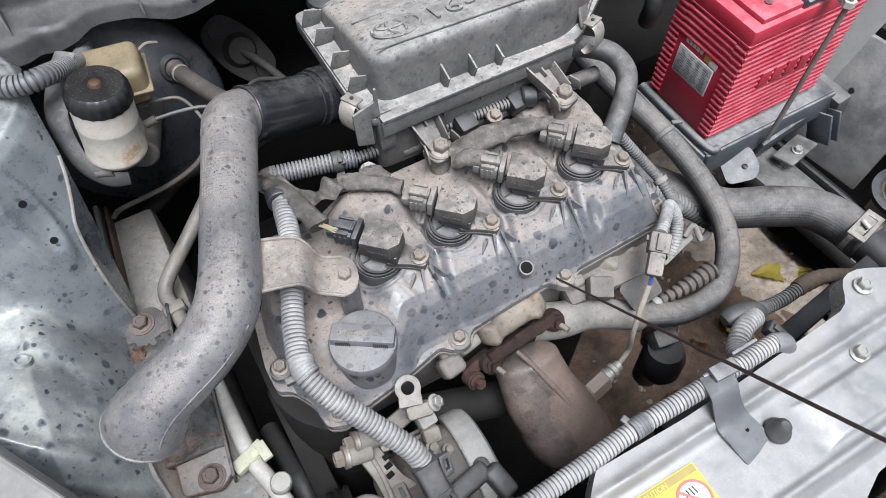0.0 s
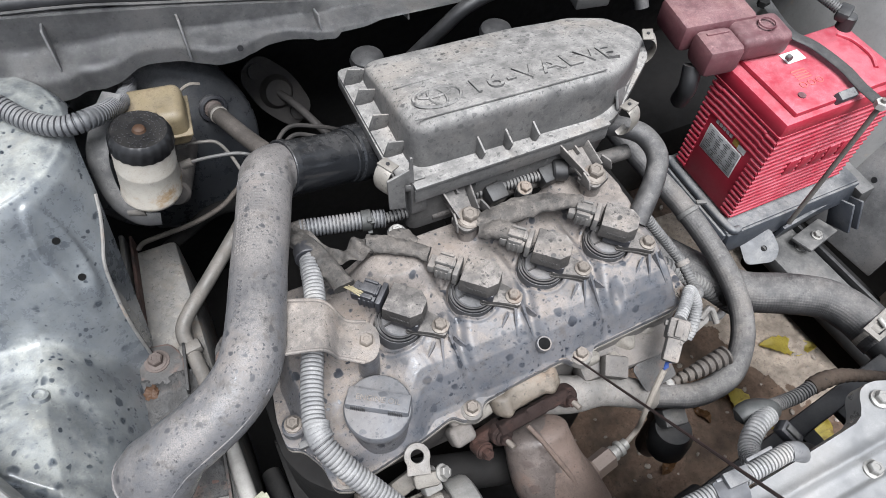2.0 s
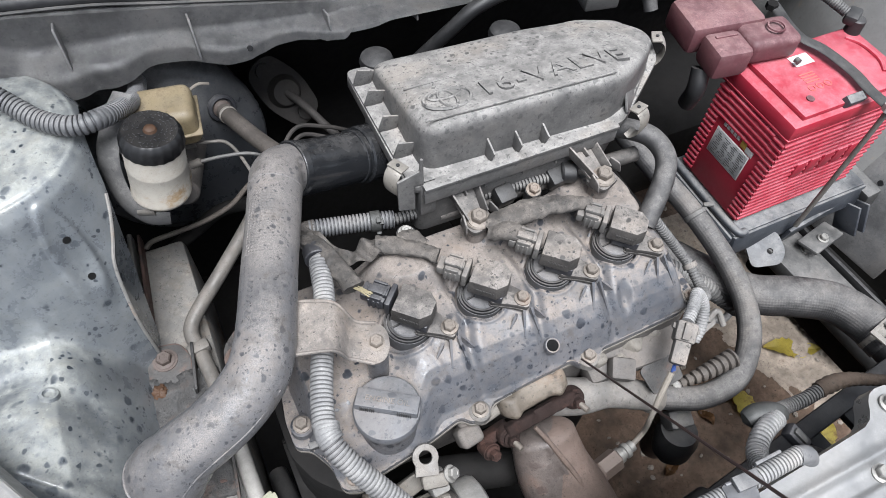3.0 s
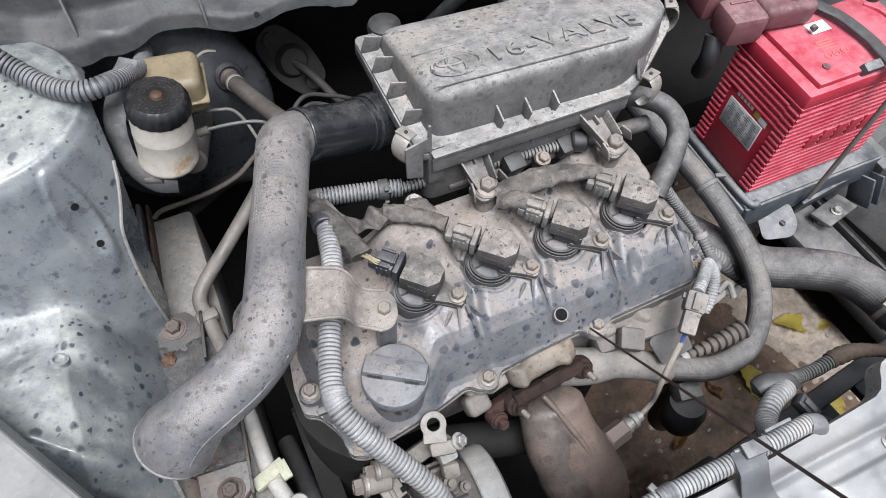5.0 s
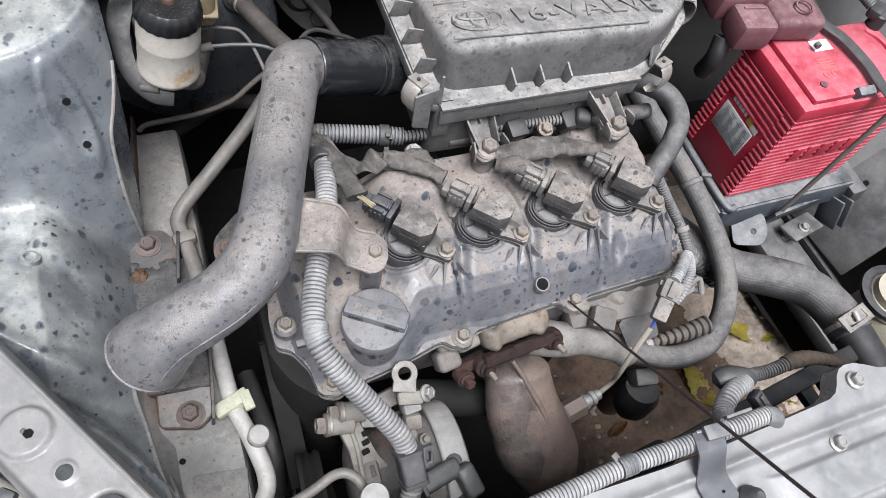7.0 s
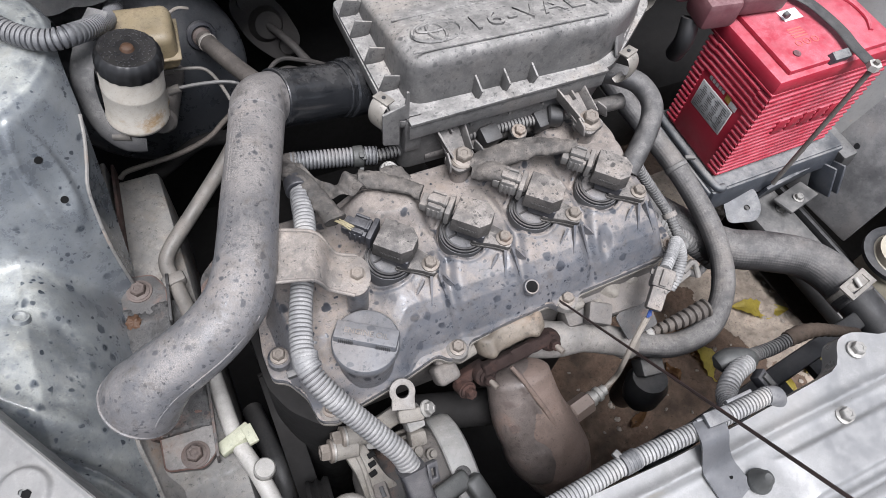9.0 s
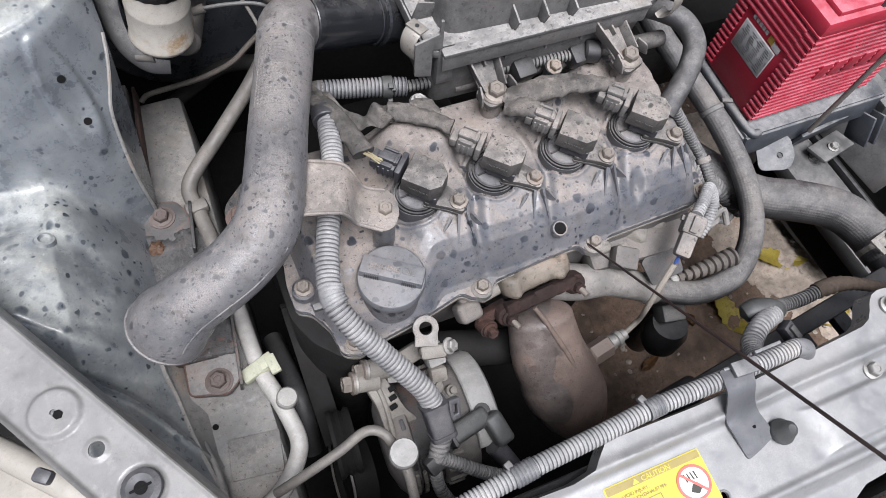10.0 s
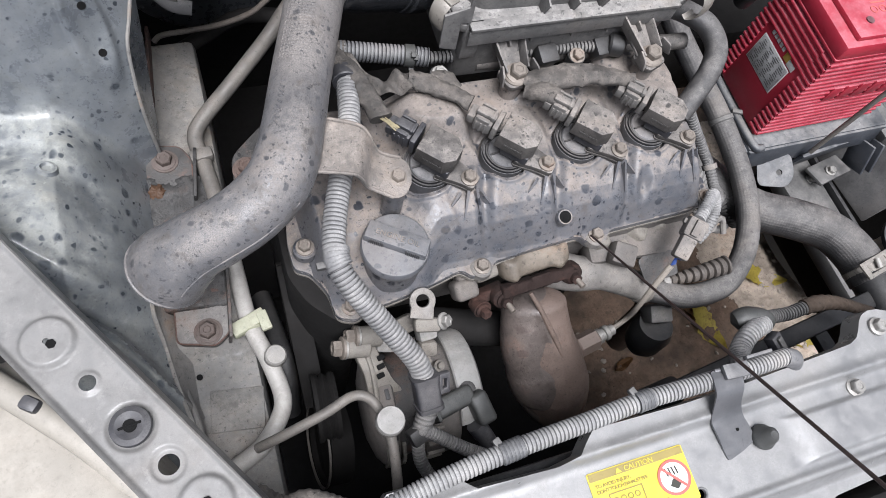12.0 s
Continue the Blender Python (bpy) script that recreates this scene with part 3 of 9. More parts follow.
def curve_points(pts, step=0.004):
    """A smooth line through the points, at even steps."""
    p = [Vector(a) for a in pts]
    p = [2 * p[0] - p[1]] + p + [2 * p[-1] - p[-2]]
    fine = []
    for i in range(1, len(p) - 2):
        a, b, c, d = p[i - 1], p[i], p[i + 1], p[i + 2]
        n = max(2, int((c - b).length / 0.0012))
        for k in range(n):
            t = k / n
            fine.append(0.5 * (2 * b + (c - a) * t + (2 * a - 5 * b + 4 * c - d) * t * t + (3 * b - a - 3 * c + d) * t ** 3))
    fine.append(p[-2])
    lens = [0.0]
    for a, b in zip(fine, fine[1:]):
        lens.append(lens[-1] + (b - a).length)
    n = max(2, int(round(lens[-1] / step)))
    out, j = [], 0
    for k in range(n + 1):
        s = lens[-1] * k / n
        while j < len(lens) - 2 and lens[j + 1] < s:
            j += 1
        f = (s - lens[j]) / max(1e-9, lens[j + 1] - lens[j])
        out.append(fine[j].lerp(fine[j + 1], min(1, f)))
    return out, lens[-1]


def tube(pts, r, seg=14, step=0.004, ribbed=0.0, depth=0.0024, bm=None, flat=1.0, closed=True, ends=0, shape=None):
    """A hose or pipe along a smooth line. r: a radius or one per given point; ribbed: the pitch of corrugations; ends: rounded ends."""
    out = bm or bmesh.new()
    b = bmesh.new()
    if ribbed:
        step = ribbed / 8
    line, total = curve_points(pts, step)
    n = len(line)
    radii = r if isinstance(r, (list, tuple)) else [r] * len(pts)
    knots = [0.0]
    for a, c in zip(pts, pts[1:]):
        knots.append(knots[-1] + (Vector(c) - Vector(a)).length)
    knots = [k / knots[-1] for k in knots]
    tang = [(line[min(n - 1, i + 1)] - line[max(0, i - 1)]).normalized() for i in range(n)]
    side = tang[0].cross(Vector((0, 0, 1)))
    side = side.normalized() if side.length > 0.05 else Vector((1, 0, 0))
    rings = []
    for i in range(n):
        side = (side - tang[i] * side.dot(tang[i])).normalized()
        up = side.cross(tang[i])
        k = float(np.interp(i / (n - 1), knots, radii))
        if ribbed:
            k -= depth * (0.04, 0.0, 0.0, 0.0, 0.04, 0.18, 1.0, 0.92)[i % 8]
        if ends:
            d = min(i, n - 1 - i) / (n - 1) * total
            if d < ends:
                k *= math.sqrt(max(0.01, 1 - (1 - d / ends) ** 2))
        ring = []
        for s in range(seg):
            a = 2 * math.pi * s / seg
            w = shape(i / (n - 1), a) if shape else 1.0
            ring.append(b.verts.new(line[i] + side * (k * w * math.cos(a)) + up * (k * w * flat * math.sin(a))))
        rings.append(ring)
    for p, q in zip(rings, rings[1:]):
        for s in range(seg):
            e = (s + 1) % seg
            b.faces.new((p[s], p[e], q[e], q[s]))
    if closed:
        b.faces.new(rings[0][::-1])
        b.faces.new(rings[-1])
    return join(out, b)


def circle(cx, cy, r, n=20, squash=1.0):
    return [(cx + r * math.cos(2 * math.pi * i / n), cy + r * squash * math.sin(2 * math.pi * i / n)) for i in range(n)]


def rounded(outline, r, n=4):
    """An outline with its corners rounded."""
    out = []
    k = len(outline)
    for i in range(k):
        a, b, c = (Vector(outline[(i + d) % k]) for d in (-1, 0, 1))
        u, w = (a - b), (c - b)
        d = min(r, u.length * 0.45, w.length * 0.45)
        p, q = b + u.normalized() * d, b + w.normalized() * d
        for s in range(n + 1):
            t = s / n
            out.append(tuple((1 - t) ** 2 * p + 2 * t * (1 - t) * b + t * t * q))
    return out


def sheet(outline, thick, m=None, holes=(), bm=None, bevel=0.0, lift=None):
    """A plate of any outline with through holes, from z = 0 down to -thick. lift(x, y): height of its face."""
    out = bm or bmesh.new()
    b = bmesh.new()
    edges = []
    for loop in (outline, *holes):
        vs = [b.verts.new((x, y, 0)) for x, y in loop]
        edges += [b.edges.new((vs[i], vs[(i + 1) % len(vs)])) for i in range(len(vs))]
    bmesh.ops.triangle_fill(b, edges=edges, use_beauty=True)
    b.faces.ensure_lookup_table()
    bmesh.ops.recalc_face_normals(b, faces=b.faces)
    if sum(f.normal.z for f in b.faces) < 0:
        bmesh.ops.reverse_faces(b, faces=b.faces[:])
    top = b.faces[:]
    rim = [e for e in b.edges if e.is_boundary]
    ex = bmesh.ops.extrude_face_region(b, geom=top)
    down = [v for v in ex["geom"] if isinstance(v, bmesh.types.BMVert)]
    bmesh.ops.translate(b, verts=down, vec=(0, 0, -thick))
    bmesh.ops.recalc_face_normals(b, faces=b.faces)
    if bevel:
        sharp = [e for e in b.edges if len(e.link_faces) == 2 and e.calc_face_angle(0) > 1.0]
        bmesh.ops.bevel(b, geom=sharp, offset=bevel, segments=2, profile=0.5, affect="EDGES")
    if lift:
        for v in b.verts:
            v.co.z += lift(v.co.x, v.co.y)
    return join(out, b, m)


def field(x0, x1, y0, y1, nx, ny, h, keep=None, bm=None):
    """A pressed or moulded skin: heights h(x, y) over a grid."""
    out = bm or bmesh.new()
    xs, ys = np.linspace(x0, x1, nx), np.linspace(y0, y1, ny)
    grid = [[out.verts.new((x, y, h(x, y))) for x in xs] for y in ys]
    for j in range(ny - 1):
        for i in range(nx - 1):
            if keep is None or keep((xs[i] + xs[i + 1]) / 2, (ys[j] + ys[j + 1]) / 2):
                out.faces.new((grid[j][i], grid[j][i + 1], grid[j + 1][i + 1], grid[j + 1][i]))
    loose = [v for v in out.verts if not v.link_faces]
    bmesh.ops.delete(out, geom=loose, context="VERTS")
    return out


def snap(verts, holes, reach):
    """Pulls the vertices next to round holes onto their rims."""
    for v in verts:
        for hx, hy, r in holes:
            d = math.hypot(v.co.x - hx, v.co.y - hy)
            if 0 < d and abs(d - r) < reach:
                v.co.x, v.co.y = hx + (v.co.x - hx) * r / d, hy + (v.co.y - hy) * r / d


def step(x, a, b):
    t = min(1.0, max(0.0, (x - a) / (b - a)))
    return t * t * (3 - 2 * t)


def letters(body, size, m, material, parent, name="lettering", extrude=0.0006, label="", align="LEFT", spacing=1.0):
    cu = bpy.data.curves.new("letters", "FONT")
    cu.body, cu.size, cu.extrude, cu.align_x, cu.space_character, cu.resolution_u = body, size, extrude, align, spacing, 3
    ob = bpy.data.objects.new("letters", cu)
    scene.collection.objects.link(ob)
    bpy.context.view_layer.update()
    me = bpy.data.meshes.new_from_object(ob.evaluated_get(bpy.context.evaluated_depsgraph_get()))
    bpy.data.objects.remove(ob)
    bpy.data.curves.remove(cu)
    me.name = name
    me.materials.clear()
    me.materials.append(material)
    me.transform(m)
    made = hang(new(name, me), parent)
    return tagged(made, label) if label else made


def hex_mesh(name, r, h, material, washer=1.35):
    prof = [(0, 0), (r * washer, 0), (r * washer, h * 0.22), (r * 1.02, h * 0.32)]
    bm = lathe(prof + [(0, h * 0.32)], None, 18)
    b = lathe([(0, h * 0.25), (r, h * 0.25), (r, h * 0.86), (r * 0.86, h), (r * 0.5, h), (r * 0.42, h * 0.93), (0, h * 0.93)], None, 6)
    join(bm, b)
    return finish(bm, name, material, 25)


BOLT = hex_mesh("bolt", 0.0062, 0.008, M["bolt"])
BOLT_GREY = hex_mesh("bolt", 0.0062, 0.008, M["bolt_grey"])
BOLT_SMALL = hex_mesh("bolt", 0.0050, 0.0065, M["bolt"])
BOLT_BIG = hex_mesh("bolt", 0.0085, 0.0115, M["bolt"])
BOLT_BROWN = hex_mesh("bolt", 0.0082, 0.0100, M["bolt_brown"])
BOLT_RUST_DARK = hex_mesh("bolt", 0.0062, 0.010, M["rust_dark"])
BOLT_RUST = hex_mesh("bolt", 0.0062, 0.010, M["rusty"])


def bolt(parent, at, way=(0, 0, 1), me=None, spin=10.0, label=""):
    return piece("bolt", me or BOLT, aim(at, way, spin), parent, label)


# ---- the setting: earth, car body ----
GROUND = 0.10


def earth(x, y):
    return GROUND + 0.006 * noise.noise((x * 9, y * 9, 0)) + 0.012 * noise.noise((x * 2, y * 2, 3)) + 0.004 * noise.noise((x * 45, y * 45, 7)) + 0.003 * noise.noise((x * 110, y * 110, 2))


bm = field(-3, 3, -3, 3, 121, 121, earth, keep=lambda x, y: not (0.1 < x < 1.3 and -0.5 < y < 0.4))
field(0.1, 1.3, -0.5, 0.4, 241, 181, earth, bm=bm)
far = sheet([(-400, -400), (400, -400), (400, 400), (-400, 400)], 0.01, Matrix.Translation((0, 0, GROUND - 0.004)), [[(-2.98, -2.98), (2.98, -2.98), (2.98, 2.98), (-2.98, 2.98)]])
ground = new("ground", finish(join(bm, far), "ground", M["ground"]))
tagged(ground, "dusty brown earth under the car with small stones", "ground", kind="structure")

# paler sheet painted as skylit earth outside the car's front corner, with a ragged edge
bm = field(0.7, 1.5, -0.5, 0.4, 261, 291, lambda x, y: earth(x, y) + 0.0015, keep=lambda x, y: x - 0.80 + 0.35 * (y + 0.05) + 0.04 * noise.noise((x * 11, y * 11, 1)) + 0.02 * noise.noise((x * 42, y * 42, 5)) > 0)
tagged(new("lit_ground", finish(bm, "lit_ground", M["lit_earth"])), "paler patch of earth, coloured as lit by the sky outside the car's shade", "ground", kind="structure")
bm = bmesh.new()
for i in range(420):
    x, y = random.uniform(0.15, 1.3), random.uniform(-0.6, 0.5)
    r = random.uniform(0.003, 0.008)
    b = bmesh.new()
    bmesh.ops.create_icosphere(b, subdivisions=1, radius=r)
    join(bm, b, pose(x, y, earth(x, y) + r * 0.25, random.uniform(0, 90), 0, random.uniform(0, 360)) @ Matrix.Diagonal((1, 0.8, 0.6, 1)))
tagged(new("pebbles", finish(bm, "pebbles", M["stone"], 10)), "small grey pebbles scattered on the earth", "pebbles", kind="stuff")

LEAVES = [(0.875, -0.012, 0.13, 0.045, -25, "leaf"), (0.695, -0.09, 0.12, 0.05, -75, "leaf"), (0.915, -0.165, 0.09, 0.05, 15, "leaf"), (0.79, -0.20, 0.10, 0.05, 40, "leaf"), (0.674, -0.045, 0.04, 0.022, 70, "leaf_dry"), (0.47, -0.12, 0.05, 0.02, 20, "leaf_dry"), (0.60, -0.06, 0.045, 0.02, 100, "leaf_dry")]


def leaf(x, y, length, width, turn, mat):
    bm = bmesh.new()
    n = 14
    rows = []
    for i in range(n + 1):
        t = i / n
        w = width / 2 * math.sin(math.pi * min(1, t * 0.97 + 0.02)) ** 0.8 * (1 + 0.12 * math.sin(t * 40))
        z = 0.006 + 0.008 * math.sin(t * 7 + turn)
        rows.append([bm.verts.new(((t - 0.5) * length, s * w, z + 0.005 * abs(s))) for s in (-1, -0.5, 0, 0.5, 1)])
    for p, q in zip(rows, rows[1:]):
        for k in range(4):
            bm.faces.new((p[k], p[k + 1], q[k + 1], q[k]))
    bmesh.ops.solidify(bm, geom=bm.faces[:], thickness=0.0006)
    bmesh.ops.transform(bm, matrix=pose(x, y, earth(x, y), 0, 0, turn), verts=bm.verts)
    return solo("fallen_leaf", bm, M[mat], "yellow fallen leaf lying on the earth" if mat == "leaf" else "small brown dry leaf on the earth", "leaf", "fallen leaves")


for row in LEAVES:
    leaf(*row)


# inner wing with the strut tower, beside the intake pipe
def wing_height(x, y):
    r = math.hypot(x + 0.355, y - 0.300)
    tower = float(np.interp(r, (0, 0.080, 0.0905, 0.0935, 0.0965, 0.103, 0.112, 0.124, 0.138, 0.150, 0.164, 0.190), (0.969, 0.967, 0.9635, 0.9615, 0.9610, 0.950, 0.922, 0.885, 0.850, 0.815, 0.76, 0.64)))
    # steep wall towards the engine
    tower = min(tower, 0.990 - 88.0 * max(0.0, x + 0.275) ** 2)
    # oval pad round the two slots, hollow towards the engine
    pad = math.hypot((x + 0.299) / 0.019, (y - 0.189) / 0.026)
    tower += 0.0085 * (1 - step(pad, 0.72, 1.0)) * step(pad, 0.1, 0.8)
    shelf = 0.832 - 0.045 * step(-y, 0.10, 0.28)
    line = float(np.interp(x, (-0.45, -0.381, -0.355, -0.327, -0.30, -0.28), (0.045, 0.008, -0.010, -0.024, -0.034, -0.04)))
    shelf -= 0.020 * (1 - step(y - line, -0.016, 0.010)) - 0.004 * math.exp(-((y - line - 0.012) / 0.010) ** 2)
    dome = math.hypot((x + 0.390) / 0.058, (y - 0.058) / 0.062)
    shelf += 0.017 * (1 - step(dome, 0.35, 1.05)) - 0.002 * math.exp(-((dome - 1.08) / 0.12) ** 2)
    # small rounded swelling between dome and mount plate
    shelf += 0.010 * (1 - step(math.hypot((x + 0.335) / 0.03, (y - 0.11) / 0.028), 0.3, 1.0))
    # narrow pressed bead that sweeps towards the front
    bead_y = float(np.interp(x, (-0.43, -0.362, -0.345, -0.329, -0.313, -0.299, -0.276), (0.005, -0.029, -0.042, -0.054, -0.075, -0.098, -0.131)))
    bead = 0.015 * math.exp(-((y - bead_y) / 0.0040) ** 2) * step(-x, 0.272, 0.292)
    ahead = step(-y, -0.02, 0.05)
    a, b = -0.352 - 0.008 * ahead, -0.282 + 0.002 * ahead
    t = min(1.0, max(0.0, (x - a) / (b - a)))
    fall = (0.35 * t + 0.65 * t * t) * (1 - ahead) + (0.75 * t + 0.25 * t * t) * ahead
    shelf = shelf * (1 - fall) + 0.712 * fall + bead * (1 - 0.6 * fall)
    z = max(tower, shelf)
    return z + 0.007 * math.exp(-abs(tower - shelf) / 0.010)


bm = field(-0.78, -0.255, -0.40, 0.52, 330, 520, wing_height, keep=lambda x, y: (x + 0.4587) * 0.8451 + (y - 0.0852) * 0.5346 > -0.02)
def tower_edge(y):
    """How far the tower's side reaches towards the engine."""
    return float(np.interp(y, (0.10, 0.135, 0.16, 0.19, 0.22, 0.25), (-0.254, -0.270, -0.278, -0.276, -0.262, -0.254)))


for v in bm.verts:
    reach = tower_edge(v.co.y)
    if v.co.x > reach:
        v.co.z = wing_height(reach, v.co.y) - 7.0 * (v.co.x - reach)
        v.co.x = reach
wing = new("inner_wing", finish(bm, "inner_wing", M["wing"], 60))
tagged(wing, "silver painted inner wing and strut tower, dusty with dark rain spots", "car body", kind="structure")
# the beige sealed strip where the wing meets the chassis rail
wing.data.materials.append(M["rail"])
for f in wing.data.polygons:
    c = f.center
    if c.y < 0.05 and c.x > float(np.interp(c.y, (-0.4, -0.146, -0.054, -0.022, 0.05), (-0.262, -0.286, -0.300, -0.303, -0.298))):
        f.material_index = 1
part("sealant", tube([(x, y, wing_height(x, y) + 0.0005) for x, y in ((-0.300, 0.03), (-0.303, -0.022), (-0.300, -0.054), (-0.294, -0.100), (-0.286, -0.146), (-0.278, -0.20))], 0.0024, 8), M["rail"], wing, "beige seam sealant")


part("sealant", tube([(tower_edge(y), y, wing_height(tower_edge(y), y) + 0.0003) for y in (0.150, 0.165, 0.18, 0.195, 0.21, 0.225, 0.24)], 0.0020, 8), M["rail"], wing, "beige seam sealant")


def wing_normal(x, y, e=0.003):
    return Vector(((wing_height(x - e, y) - wing_height(x + e, y)) / (2 * e), (wing_height(x, y - e) - wing_height(x, y + e)) / (2 * e), 1)).normalized()


for x, y in ((-0.2985, 0.1985), (-0.2945, 0.1835)):
    at, way = Vector((x, y, wing_height(x, y))), wing_normal(x, y)
    part("slot", lathe([(0, -0.002), (0.0036, -0.002), (0.0036, 0.0008), (0, 0.0008)], aim(at, way), 16), M["void"], wing, "small dark hole in the tower")
part("plug_dimple", lathe([(0, 0.002), (0.004, 0.002), (0.0055, 0.0045), (0.008, 0.004), (0.0095, 0), (0, 0)], aim((-0.358, 0.092, wing_height(-0.358, 0.092) - 0.0005), wing_normal(-0.358, 0.092, 0.008)), 20), M["wing"], wing)

# chassis rail under the wing
bm = box((0.085, 0.765, 0.16), pose(-0.262, -0.0625, 0.632), 0.008)
rail = new("chassis_rail", finish(bm, "chassis_rail", M["rail"]))
tagged(rail, "dusty painted chassis rail beside the engine", "car body", kind="structure")
part("stamped_tab", box((0.05, 0.04, 0.003), pose(-0.248, -0.127, 0.7135, 0, 0, -8), 0.001), M["rail"], rail)
part("seam", tube([(-0.291, -0.02, 0.722), (-0.296, -0.07, 0.722), (-0.285, -0.13, 0.722), (-0.283, -0.19, 0.722)], 0.004), M["rail"], rail)
part("wall_flange", box((0.006, 0.16, 0.03), pose(-0.284, 0.252, 0.722, 0, 0, -5), 0.002), M["rail"], rail)
part("wall_flange", box((0.004, 0.16, 0.02), pose(-0.275, 0.252, 0.720, 0, 0, -5), 0.0015), M["rusty"], rail, "rust-edged flange")

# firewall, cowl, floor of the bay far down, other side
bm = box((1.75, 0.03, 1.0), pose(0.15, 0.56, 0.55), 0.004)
tagged(new("firewall", finish(bm, "firewall", M["dark"])), "grimy steel firewall behind the engine, coloured near-black for shade", "car body", kind="structure")

low = [(-0.72, 0.985), (-0.36, 0.985), (-0.318, 0.958), (-0.292, 0.934), (-0.270, 0.929), (-0.217, 0.928), (-0.183, 0.934), (-0.104, 0.92), (-0.05, 0.919), (0.007, 0.919), (0.012, 0.914), (0.036, 0.914), (0.04, 0.922), (0.10, 0.92), (0.25, 0.913), (0.62, 0.90), (0.95, 0.90)]
TOP_X, TOP_Z = (-0.72, -0.284, -0.133, 0.051, 0.25, 0.95), (1.05, 1.007, 0.979, 0.938, 0.900, 0.895)


def cowl():
    b = bmesh.new()
    lx, lz = zip(*low)
    rows = []
    for x in np.linspace(-0.72, 0.95, 420):
        z0, z1 = float(np.interp(x, lx, lz)), float(np.interp(x, TOP_X, TOP_Z))
        wave = sum(a * math.exp(-((x - c) / w_) ** 4) for c, w_, a in ((-0.262, 0.022, -0.010), (-0.215, 0.02, -0.006), (-0.155, 0.03, 0.010), (-0.09, 0.02, -0.006), (-0.03, 0.025, 0.008), (0.055, 0.03, -0.006)))
        row = []
        for j in range(19):
            t = j / 18
            k = step(t, 0.30, 0.55)
            row.append(b.verts.new((x, 0.370 + wave * (1 - k) + 0.022 * k + 0.008 * t, z0 + (z1 - z0) * t)))
        row += [b.verts.new((x, 0.418, z1 + 0.006)), b.verts.new((x, 0.56, max(z1 + 0.03, 1.0)))]
        rows.append(row)
    for p, q in zip(rows, rows[1:]):
        for j in range(len(p) - 1):
            b.faces.new((p[j], q[j], q[j + 1], p[j + 1]))
    bmesh.ops.solidify(b, geom=b.faces[:], thickness=0.002)
    return b


cowl_ = new("cowl_panel", finish(cowl(), "cowl_panel", M["cowl"], 50))
tagged(cowl_, "dusty grey pressed cowl panel under the windscreen", "car body", kind="structure")
for x, h in ((-0.252, 0.05), (-0.128, 0.045), (0.02, 0.02), (0.13, 0.014)):
    zt = float(np.interp(x, TOP_X, TOP_Z))
    part("rib", box((0.0025, 0.020, h), pose(x, 0.384, zt - h / 2 - 0.004, -12), 0.0008), M["cowl"], cowl_)
part("weatherstrip", tube([(x, 0.412, z + 0.008) for x, z in zip(TOP_X, TOP_Z)], 0.0085, 12, 0.02), M["strip"], cowl_, "black rubber weatherstrip")
part("strip_edge", tube([(x, 0.403, z + 0.004) for x, z in zip(TOP_X, TOP_Z)], 0.0016, 6, 0.02), M["grey_panel"], cowl_, "pale metal edge")
part("plug", lathe([(0, 0), (0.0035, 0), (0.0035, 0.002), (0, 0.002)], aim((-0.075, 0.369, 0.932), (0, -1, 0.2)), 12), M["strip"], cowl_)

# unseen open bonnet, added to block skylight over the rear of the bay
bm = box((1.35, 0.95, 0.02), pose(0.15, 0.33, 1.50, -66), 0.006)
tagged(new("bonnet", finish(bm, "bonnet", M["paint"])), "unseen raised silver bonnet, added to shade the rear of the engine bay", "bonnet", kind="structure")
# the unseen rest of the body, added to shut the bay in from light
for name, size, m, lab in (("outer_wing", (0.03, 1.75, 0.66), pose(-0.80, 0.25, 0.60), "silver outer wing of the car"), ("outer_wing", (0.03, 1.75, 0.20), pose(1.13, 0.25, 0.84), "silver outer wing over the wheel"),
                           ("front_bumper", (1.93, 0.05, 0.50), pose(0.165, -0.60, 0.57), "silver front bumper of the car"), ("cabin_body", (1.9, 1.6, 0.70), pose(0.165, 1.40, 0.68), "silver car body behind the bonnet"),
                           ("under_tray", (1.05, 1.12, 0.02), pose(-0.27, -0.02, 0.30), "unseen black tray added under the engine")):
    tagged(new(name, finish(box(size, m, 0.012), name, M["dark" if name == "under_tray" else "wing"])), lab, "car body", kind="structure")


# the other inner wing, beside the battery
def wing2(x, y):
    r = math.hypot(x - 0.92, y - 0.25)
    tower = float(np.interp(r, (0, 0.09, 0.12, 0.16, 0.22), (0.92, 0.92, 0.90, 0.80, 0.58)))
    return max(tower, 0.56 + 0.08 * step(x, 0.8, 0.95))


bm = field(0.70, 1.05, 0.09, 0.53, 100, 130, wing2)
tagged(new("inner_wing", finish(bm, "inner_wing", M["brace"], 60)), "grey inner wing and strut tower beside the battery", "car body", kind="structure")
wall2 = new("side_panel", finish(box((0.012, 0.34, 0.22), pose(0.797, 0.132, 0.60, 0, 14, 8), 0.003), "side_panel", M["cowl"]))
tagged(wall2, "dusty grey steel side panel behind the battery tray", "car body", kind="structure")
for y, z in ((0.06, 0.63), (0.11, 0.60)):
    part("bolt_hole", lathe([(0, 0), (0.005, 0), (0.005, 0.002), (0, 0.002)], aim((0.795 + (z - 0.6) * 0.25, y, z), (-1, 0.1, 0.25)), 14), M["strip"], wall2)

